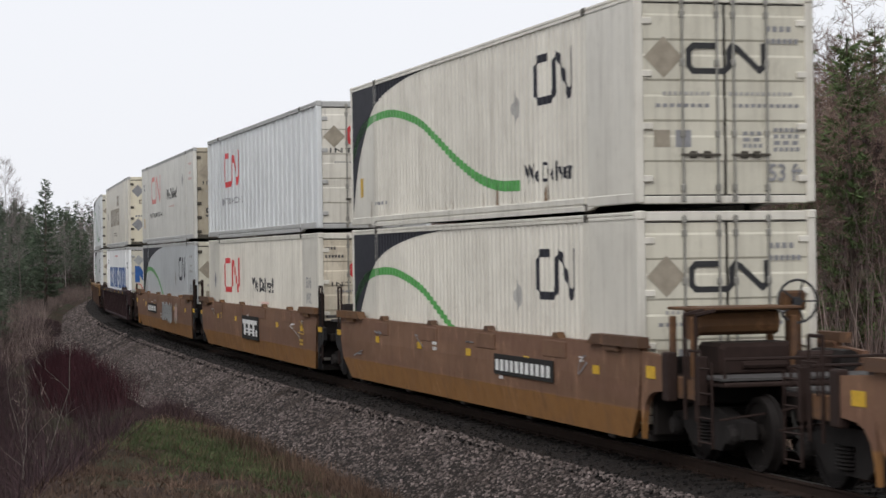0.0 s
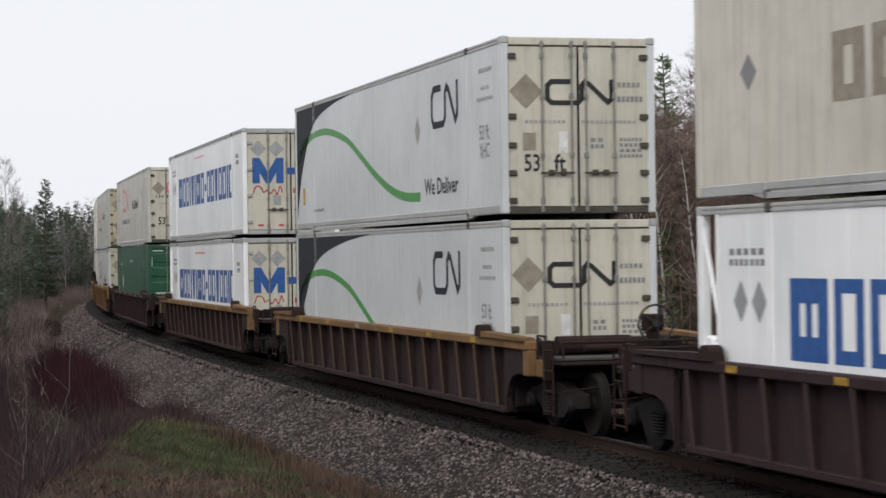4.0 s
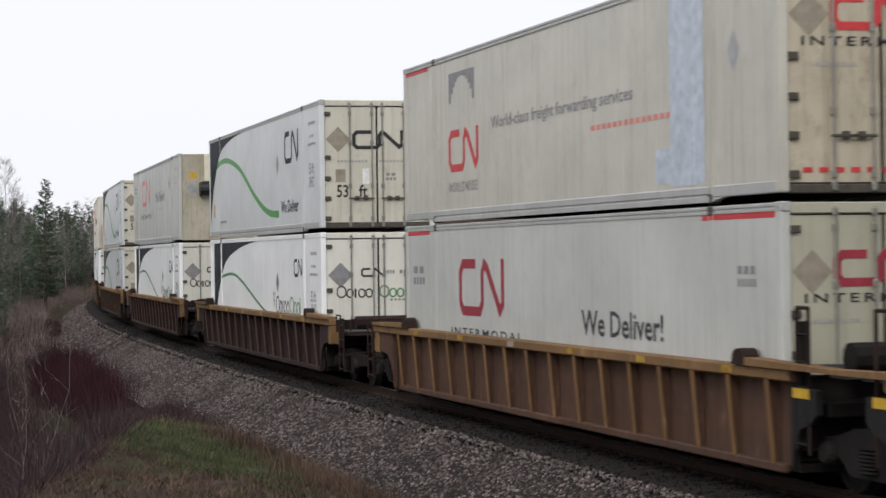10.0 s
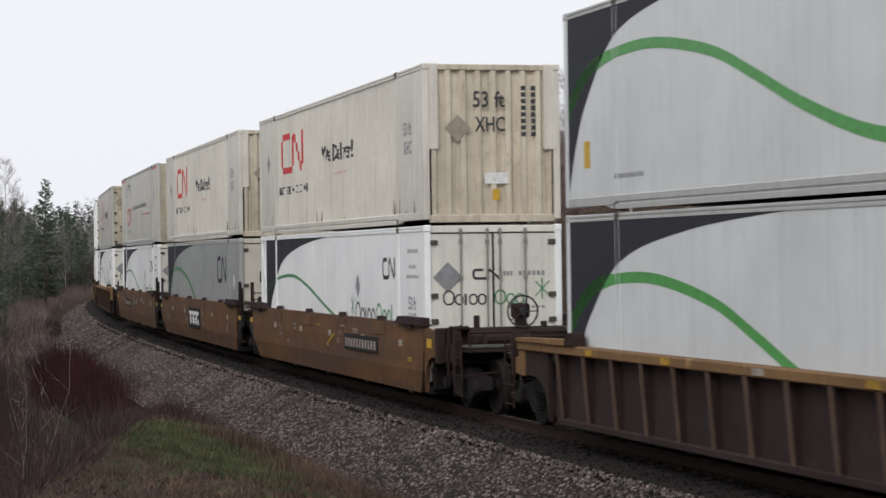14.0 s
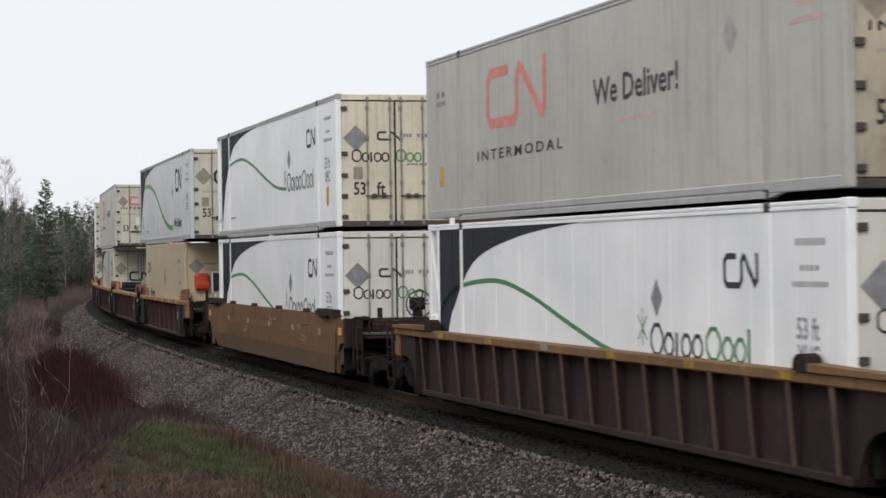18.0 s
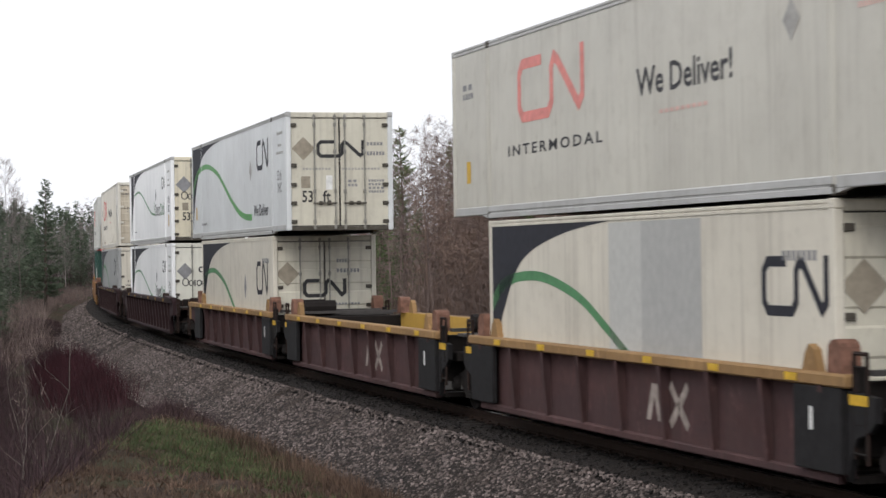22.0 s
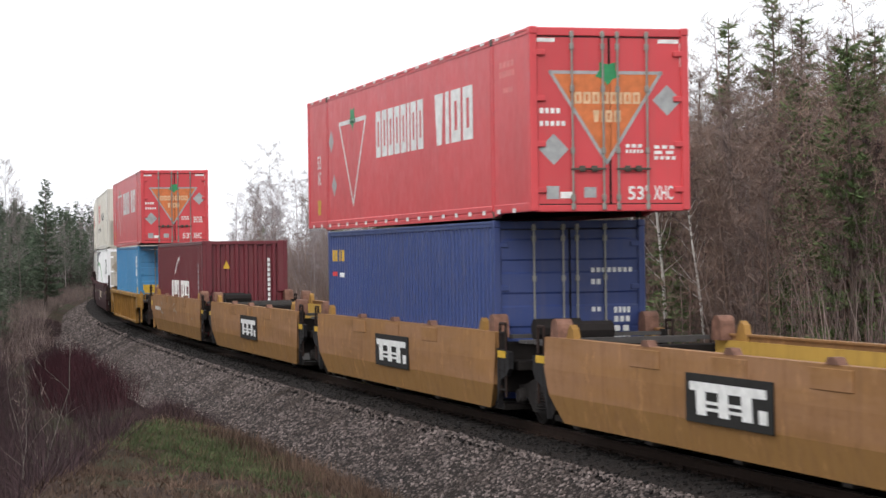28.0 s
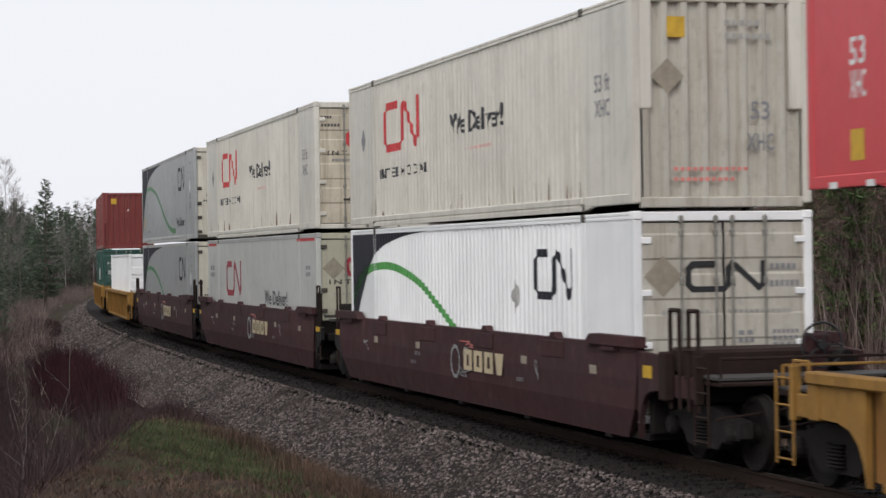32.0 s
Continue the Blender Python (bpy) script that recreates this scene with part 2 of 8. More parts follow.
ROD = plain("galvanised_rod", (0.30, 0.29, 0.26), 0.45, 0.5)
HINGE = plain("grimy_hinge", (0.10, 0.09, 0.075), 0.6, 0.3)
DARKSTEEL = plain("grimy_cast_steel", (0.018, 0.015, 0.014), 0.75, 0.2)
BROWNSTEEL = plain("rusty_dark_steel", (0.032, 0.020, 0.017), 0.8, 0.1)
GALV = plain("galvanised_grating", (0.075, 0.07, 0.068), 0.7, 0.1)
TREADMETAL = plain("polished_steel", (0.42, 0.40, 0.38), 0.3, 0.9)
LAMPRED = plain("red_orange_casing", (0.55, 0.07, 0.03), 0.4)
SCREEN = plain("dark_glass_panel", (0.02, 0.02, 0.025), 0.2)
STAIN = plain("rust_stain", (0.24, 0.17, 0.115), 0.8, 0.0, 0.5)
OLDPAINT = plain("worn_pale_paint", (0.34, 0.29, 0.26), 0.8, 0.0, 0.5)
PINKRUST = plain("pinkish_worn_steel", (0.20, 0.105, 0.075), 0.7, 0.0, 0.5)
DARKPANEL = plain("dark_grey_panel", (0.020, 0.019, 0.020), 0.6, 0.0, 0.4)


# ---- mesh making ----
class Shape:
    """Collects corners and faces of one mesh."""

    def __init__(self):
        self.v, self.f = [], []

    def add(self, vs, fs):
        k = len(self.v)
        self.v += [tuple(p) for p in vs]
        self.f += [tuple(i + k for i in f) for f in fs]
        return self

    def box(self, x0, x1, y0, y1, z0, z1, c=0.0):
        """A block; c cuts its edges along x and its upright edges."""
        if c <= 0:
            vs = [(x, y, z) for x in (x0, x1) for y in (y0, y1) for z in (z0, z1)]
            return self.add(vs, [(0, 1, 3, 2), (4, 6, 7, 5), (0, 4, 5, 1), (2, 3, 7, 6), (0, 2, 6, 4), (1, 5, 7, 3)])
        c = min(c, (x1 - x0) / 3, (y1 - y0) / 3, (z1 - z0) / 3)
        ring = [(y0 + c, z0), (y1 - c, z0), (y1, z0 + c), (y1, z1 - c), (y1 - c, z1), (y0 + c, z1), (y0, z1 - c), (y0, z0 + c)]
        my, mz = (y0 + y1) / 2, (z0 + z1) / 2
        def shrink(p):
            return (my + (p[0] - my) * (1 - 2 * c / (y1 - y0)), mz + (p[1] - mz) * (1 - 2 * c / (z1 - z0)))
        loops = [[(x0, *shrink(p)) for p in ring], [(x0 + c, *p) for p in ring], [(x1 - c, *p) for p in ring], [(x1, *shrink(p)) for p in ring]]
        vs = [p for lp in loops for p in lp]
        fs = [(i, (i + 1) % 8, 8 + (i + 1) % 8, 8 + i) for i in range(8)]
        fs = [(k * 8 + a % 8, k * 8 + b % 8, k * 8 + 8 + b % 8, k * 8 + 8 + a % 8) for k in range(3) for a, b in [(i, i + 1) for i in range(8)]]
        fs += [tuple(range(7, -1, -1)), tuple(range(24, 32))]
        return self.add(vs, fs)

    def extrude_x(self, ring, x0, x1):
        """A closed outline of (y, z), anticlockwise seen from +x, drawn out from x0 to x1; each end may be a list of x, one for each corner."""
        n = len(ring)
        a = x0 if isinstance(x0, (list, tuple)) else [x0] * n
        b = x1 if isinstance(x1, (list, tuple)) else [x1] * n
        vs = [(a[i], *ring[i]) for i in range(n)] + [(b[i], *ring[i]) for i in range(n)]
        fs = [(i, (i + 1) % n, n + (i + 1) % n, n + i) for i in range(n)]
        return self.add(vs, fs + [tuple(range(n - 1, -1, -1)), tuple(range(n, 2 * n))])

    def extrude_y(self, ring, y0, y1):
        """A closed outline of (x, z), drawn out from y0 to y1."""
        n = len(ring)
        vs = [(p[0], y0, p[1]) for p in ring] + [(p[0], y1, p[1]) for p in ring]
        fs = [((i + 1) % n, i, n + i, n + (i + 1) % n) for i in range(n)]
        return self.add(vs, fs + [tuple(range(n)), tuple(range(2 * n - 1, n - 1, -1))])

    def tube(self, p, q, r, n=6, r2=None):
        p, q = Vector(p), Vector(q)
        d = (q - p).normalized()
        u = d.orthogonal().normalized()
        w = d.cross(u)
        r2 = r if r2 is None else r2
        vs = [p + (u * math.cos(a) + w * math.sin(a)) * r for a in (2 * math.pi * i / n for i in range(n))]
        vs += [q + (u * math.cos(a) + w * math.sin(a)) * r2 for a in (2 * math.pi * i / n for i in range(n))]
        fs = [(i, (i + 1) % n, n + (i + 1) % n, n + i) for i in range(n)]
        return self.add(vs, fs + [tuple(range(n - 1, -1, -1)), tuple(range(n, 2 * n))])

    def path(self, pts, r, n=5):
        for a, b in zip(pts, pts[1:]):
            self.tube(a, b, r, n)
        return self

    def lathe_y(self, prof, cx, cz, n=20):
        """A profile of (radius, y) turned about an axle along y."""
        vs, fs, k = [], [], len(prof)
        for i in range(n):
            a = 2 * math.pi * i / n
            vs += [(cx + r * math.cos(a), y, cz + r * math.sin(a)) for r, y in prof]
        for i in range(n):
            j = (i + 1) % n
            fs += [(i * k + m, i * k + m + 1, j * k + m + 1, j * k + m) for m in range(k - 1)]
        return self.add(vs, fs)

    def mesh(self, name, mat):
        me = bpy.data.meshes.new(name)
        me.from_pydata(self.v, [], self.f)
        me.materials.append(mat)
        me.update()
        return me


SMALLPRINT = ("small_print", "web_line", "number_print", "stencil", "reflectors", "dark_print", "faint_print", "name_print", "hazard_stripes", "rear_marks", "door_marks", "red_line", "slogan", "rust_stains", "rear_bars", "size_mark", "brand_mark", "snow_star")


def part(name, shape, mat, parent, label="", at=None):
    """One mesh under a thing or a part; shape may be a ready mesh that alike parts share."""
    ob = new(name, shape if isinstance(shape, bpy.types.Mesh) else shape.mesh(name, mat))
    ob.parent = parent
    if at is not None:
        ob.matrix_basis = at
    if label:
        ob["label"] = label
    if name in SMALLPRINT:
        ob["kind"] = "stuff"
    return ob


def raw(name, vs, fs, mats):
    me = bpy.data.meshes.new(name)
    me.from_pydata(vs, [], fs)
    for m in mats:
        me.materials.append(m)
    me.update()
    return me


def numpy_mesh(name, v, tri, mat, smooth=False):
    """A mesh of triangles from arrays."""
    me = bpy.data.meshes.new(name)
    me.vertices.add(len(v))
    me.vertices.foreach_set("co", np.asarray(v, np.float32).ravel())
    me.loops.add(len(tri) * 3)
    me.loops.foreach_set("vertex_index", np.asarray(tri, np.int32).ravel())
    me.polygons.add(len(tri))
    me.polygons.foreach_set("loop_start", np.arange(0, len(tri) * 3, 3, dtype=np.int32))
    me.materials.append(mat)
    me.update(calc_edges=True)
    return me


# ---- flat pictures: outlines of (u, z), anticlockwise ----
def rect(u0, z0, u1, z1):
    return [(u0, z0), (u1, z0), (u1, z1), (u0, z1)]


def stroke(pts, w):
    out = []
    for i, (a, b) in enumerate(zip(pts, pts[1:])):
        dx, dz = b[0] - a[0], b[1] - a[1]
        k = math.hypot(dx, dz) or 1
        ex, ez = dx / k * w / 2, dz / k * w / 2
        nx, nz = -ez, ex
        a2, b2 = (a[0] - ex, a[1] - ez), (b[0] + ex, b[1] + ez)
        out.append([(a2[0] - nx, a2[1] - nz), (b2[0] - nx, b2[1] - nz), (b2[0] + nx, b2[1] + nz), (a2[0] + nx, a2[1] + nz)])
    return out


def band(pts, w):
    """A smooth ribbon along points, w wide at each."""
    out = []
    for i in range(len(pts) - 1):
        (a, c), (b, d) = pts[i], pts[i + 1]
        wa, wb = w[i] / 2, w[i + 1] / 2
        out.append([(a, c - wa), (b, d - wb), (b, d + wb), (a, c + wa)])
    return out


def curve_through(pts, n):
    """n points of a smooth curve through the given ones (Catmull-Rom)."""
    out, p = [], [pts[0]] + list(pts) + [pts[-1]]
    segs = len(pts) - 1
    for i in range(n):
        t = i / (n - 1) * segs
        k = min(int(t), segs - 1)
        f = t - k
        a, b, c, d = p[k:k + 4]
        out.append(tuple(0.5 * (2 * b[j] + (c[j] - a[j]) * f + (2 * a[j] - 5 * b[j] + 4 * c[j] - d[j]) * f * f + (3 * b[j] - a[j] - 3 * c[j] + d[j]) * f ** 3) for j in (0, 1)))
    return out


def ribbon(pts, w):
    """A bent bar of even width as joined pieces that share their mitred ends."""
    n, left, right = len(pts), [], []
    for i in range(n):
        p, q = pts[max(i - 1, 0)], pts[min(i + 1, n - 1)]
        d0 = Vector((pts[i][0] - p[0], pts[i][1] - p[1])) if i else None
        d1 = Vector((q[0] - pts[i][0], q[1] - pts[i][1])) if i < n - 1 else None
        u = ((d0.normalized() if d0 else Vector((0, 0))) + (d1.normalized() if d1 else Vector((0, 0)))).normalized()
        k = w / 2 / max(0.5, abs(u.dot((d1 or d0).normalized())))
        left.append((pts[i][0] - u.y * k, pts[i][1] + u.x * k))
        right.append((pts[i][0] + u.y * k, pts[i][1] - u.x * k))
    return [[right[i], right[i + 1], left[i + 1], left[i]] for i in range(n - 1)]


def emblem(u, z, w, h, t=None):
    """A company mark as one bent bar."""
    t = t or h * 0.2
    c = min(0.16 * h, 0.2)
    x0, x1, z0, z1 = u + t / 2, u + w - t / 2, z + t / 2, z + h - t / 2
    m = u + w * 0.53
    return ribbon([(u + w * 0.38, z1), (x0 + c, z1), (x0, z1 - c), (x0, z0 + c), (x0 + c, z0), (m - c, z0), (m, z0 + c), (m, z1 - c), (m + c * 0.8, z1), (m + c * 1.8, z1 - c * 0.5), (x1 - c, z0 + c * 0.2), (x1, z0 + c), (x1, z1 + t / 2)], t)


def blocks(u0, u1, z0, z1, shapes, bar=0.36):
    """A company name as a row of plain upright shapes: w three bars, m two bars, o a ring, n one bar, t a capped bar, - a dash."""
    span = {"w": 1.3, "m": 1.0, "o": 1.0, "n": 0.5, "t": 0.95, "-": 0.6, "s": 0.9}
    out, h, at = [], z1 - z0, u0
    p = (u1 - u0) / sum(span[c] for c in shapes)
    for i, c in enumerate(shapes):
        a, w = at, (span[c] - 0.18) * p
        at += span[c] * p
        e, top = a + w, z1 - h * 0.24
        if c in "ns":
            out.append(rect(a, z0, e, z1))
        elif c == "-":
            out.append(rect(a, z0 + h * 0.38, e, z0 + h * 0.6))
        elif c == "t":
            out.append([(a + w * 0.22, z0), (e - w * 0.22, z0), (e, z1), (a, z1)])
        elif c in "mo":
            b, d, v = a + w * bar, e - w * bar, h * bar * 0.62
            out += [rect(a, z0, b, z1), rect(b, z1 - v, d, z1), rect(b, z0, d, z0 + v), rect(d, z0, e, z1)]
        elif c == "w":
            b, d, f, g = (a + w * k for k in (0.26, 0.42, 0.58, 0.74))
            out += [rect(a, z0, b, z1), rect(b, z1 - h * 0.3, d, z1), rect(b, z0, d, z0 + h * 0.3), rect(d, z0, f, z1), rect(f, z1 - h * 0.3, g, z1), rect(f, z0, g, z0 + h * 0.3), rect(g, z0, e, z1)]
    return out


def stains(seed, L, n=14):
    """Thin rust runs along the foot of a side."""
    g, out = random.Random(seed), []
    for i in range(n):
        u, w, hgt = g.uniform(0.2, L - 0.5), g.uniform(0.02, 0.07), g.uniform(0.08, 0.42)
        out.append([(u, 0.2), (u + w, 0.2), (u + w * 0.8, 0.2 + hgt * 0.6), (u + w * 0.45, 0.2 + hgt), (u + w * 0.15, 0.2 + hgt * 0.55)])
    return [("rust_stains", out, STAIN)]


def marks(u0, u1, z0, z1, shapes, t):
    """A company name as a row of thin plain shapes: O a tall ring, o a low ring, l a tall bar, r a low bar."""
    span = {"O": 1.25, "o": 0.95, "l": 0.42, "r": 0.55}
    out, h, at = [], z1 - z0, u0
    k = (u1 - u0) / sum(span[c] for c in shapes)
    for c in shapes:
        a, e = at, at + (span[c] - 0.2) * k
        at += span[c] * k
        top = z1 if c in "Ol" else z0 + h * 0.72
        if c in "Oo":
            b = min(0.3 * (e - a), 0.12)
            out += ribbon([(a + b, z0), (e - b, z0), (e, z0 + b), (e, top - b), (e - b, top), (a + b, top), (a, top - b), (a, z0 + b), (a + b, z0), (e - b, z0)], t)
        else:
            out.append(rect(a, z0 - t / 2, a + t * 1.4, top + t / 2))
    return out


def lines(u0, u1, z0, z1, rows, chars=9):
    """Small print as rows of bars."""
    out, hz = [], (z1 - z0) / rows
    for r in range(rows):
        n = max(2, chars - (r * 2) % 3)
        for i in range(n):
            a = u0 + (u1 - u0) * i / n
            out.append(rect(a, z0 + r * hz + hz * 0.15, a + (u1 - u0) / n * 0.66, z0 + r * hz + hz * 0.78))
    return out


def diamond(u, z, r):
    return [[(u, z - r), (u + r, z), (u, z + r), (u - r, z)]]


TEXTS = {}


def words(body, u0, u1, z0, z1):
    """Lettering in the built-in font, fitted into a box."""
    if body not in TEXTS:
        cu = bpy.data.curves.new("lettering", "FONT")
        cu.body = body
        cu.resolution_u = 2
        cu.offset = 0.016
        cu.space_character = 1.35 if body.isupper() and len(body) > 8 else 1.0
        ob = new("lettering_stencil", cu)
        me = bpy.data.meshes.new_from_object(ob.evaluated_get(bpy.context.evaluated_depsgraph_get()))
        TEXTS[body] = ([tuple(v.co[:2]) for v in me.vertices], [tuple(p.vertices) for p in me.polygons])
        bpy.data.objects.remove(ob)
        bpy.data.curves.remove(cu)
        bpy.data.meshes.remove(me)
    vs, fs = TEXTS[body]
    xs, zs = [p[0] for p in vs], [p[1] for p in vs]
    a, b, c, d = min(xs), max(xs), min(zs), max(zs)
    q = [(u0 + (x - a) / (b - a) * (u1 - u0), z0 + (z - c) / (d - c) * (z1 - z0)) for x, z in vs]
    out = []
    for f in fs:
        poly = [q[i] for i in f]
        area = sum(p[0] * r[1] - r[0] * p[1] for p, r in zip(poly, poly[1:] + poly[:1]))
        out.append(poly if area > 0 else poly[::-1])
    return out


def clip(poly, at, keep_left):
    out = []
    for p, q in zip(poly, poly[1:] + poly[:1]):
        ip, iq = (p[0] <= at) == keep_left, (q[0] <= at) == keep_left
        if ip:
            out.append(p)
        if ip != iq:
            f = (at - p[0]) / (q[0] - p[0])
            out.append((at, p[1] + f * (q[1] - p[1])))
    return out


def welded(sh):
    """The same shape with equal corners joined."""
    seen, out = {}, Shape()
    for f in sh.f:
        face = []
        for i in f:
            k = tuple(round(c, 4) for c in sh.v[i])
            if k not in seen:
                seen[k] = len(out.v)
                out.v.append(sh.v[i])
            if not face or face[-1] != seen[k]:
                face.append(seen[k])
        if len(set(face)) == len(face) > 2:
            out.f.append(tuple(face))
    return out


def letters(polys):
    """Groups of outlines that touch, one group to a letter block."""
    groups = []
    for p in polys:
        lo = min(q[0] for q in p)
        if groups and lo <= groups[-1][1] + 1e-4 and abs(min(q[1] for q in p) - groups[-1][2]) < 1.0:
            groups[-1][0].append(p)
            groups[-1][1] = max(groups[-1][1], max(q[0] for q in p))
        else:
            groups.append([[p], max(q[0] for q in p), min(q[1] for q in p)])
    return [g[0] for g in groups]


def on_side(polys, wave, lift=0.004):
    """Lay outlines on a container's near side, following its ribs. wave: (list of breaks, depth at x)."""
    sh = Shape()
    for poly in polys:
        pieces = [poly]
        if wave:
            lo, hi = min(p[0] for p in poly), max(p[0] for p in poly)
            rest = poly
            pieces = []
            for b in wave[0]:
                if lo < b < hi and len(rest) > 2:
                    piece = clip(rest, b, True)
                    if len(piece) > 2:
                        pieces.append(piece)
                    rest = clip(rest, b, False)
            pieces.append(rest)
        for pc in pieces:
            if len(pc) > 2:
                sh.add([(x, -HALFW + 0.012 + (wave[1](x) if wave else 0) - lift, z) for x, z in pc], [tuple(range(len(pc)))])
    return welded(sh)


def on_end(polys, x, lift=0.004):
    sh = Shape()
    for poly in polys:
        sh.add([(x + lift, -HALFW + u, z) for u, z in poly], [tuple(range(len(poly)))])
    return welded(sh)


# ---- containers: x ahead, y to the left of the way of travel, z up from the bottom ----
HALFW, TALL = 1.2955, 2.896


def ribs(L, pitch, depth, x0, x1):
    """Upright trapezoid ribs between x0 and x1: breaks and depth."""
    n = max(1, round((x1 - x0) / pitch))
    p = (x1 - x0) / n
    xs, ys = [x0], [0.0]
    for i in range(n):
        a = x0 + i * p
        for f, d in ((0.30, 0), (0.42, depth), (0.88, depth), (1.0, 0)):
            xs.append(a + f * p)
            ys.append(d)
    return xs, (lambda x: float(np.interp(x, xs, ys)))


def thin_posts(x0, x1, pitch, deep=0.008):
    n = round((x1 - x0) / pitch)
    p = (x1 - x0) / n
    xs, ys = [x0], [0.0]
    for i in range(n):
        a = x0 + i * p
        for f, d in ((0.07, 0), (0.085, deep), (0.985, deep), (1.0, 0)):
            xs.append(a + f * p)
            ys.append(d)
    return xs, (lambda x: float(np.interp(x, xs, ys)))


def side_mesh(L, wave, z0, z1, sign, x0=None):
    sh = Shape()
    x0 = -L / 2 + 0.1 if x0 is None else x0
    xs = wave[0] if wave else []
    xs = sorted(set([x0] + [x for x in xs if x > x0] + [L / 2 - 0.1]))
    y = [sign * (HALFW - 0.012 - (wave[1](x) if wave else 0)) for x in xs]
    n = len(xs)
    vs = [(xs[i], y[i], z) for z in (z0, z1) for i in range(n)] + [(xs[i], y[i] - sign * 0.03, z) for z in (z0, z1) for i in range(n)]
    fs = []
    for i in range(n - 1):
        q, r = (i, i + 1, n + i + 1, n + i), (2 * n + i + 1, 2 * n + i, 3 * n + i, 3 * n + i + 1)
        fs += [q, r] if sign < 0 else [q[::-1], r[::-1]]
    return sh.add(vs, fs)


DOORMESH = {}


def key_big(polys):
    return max(p[2][1] for p in polys) - min(p[0][1] for p in polys) > 0.3


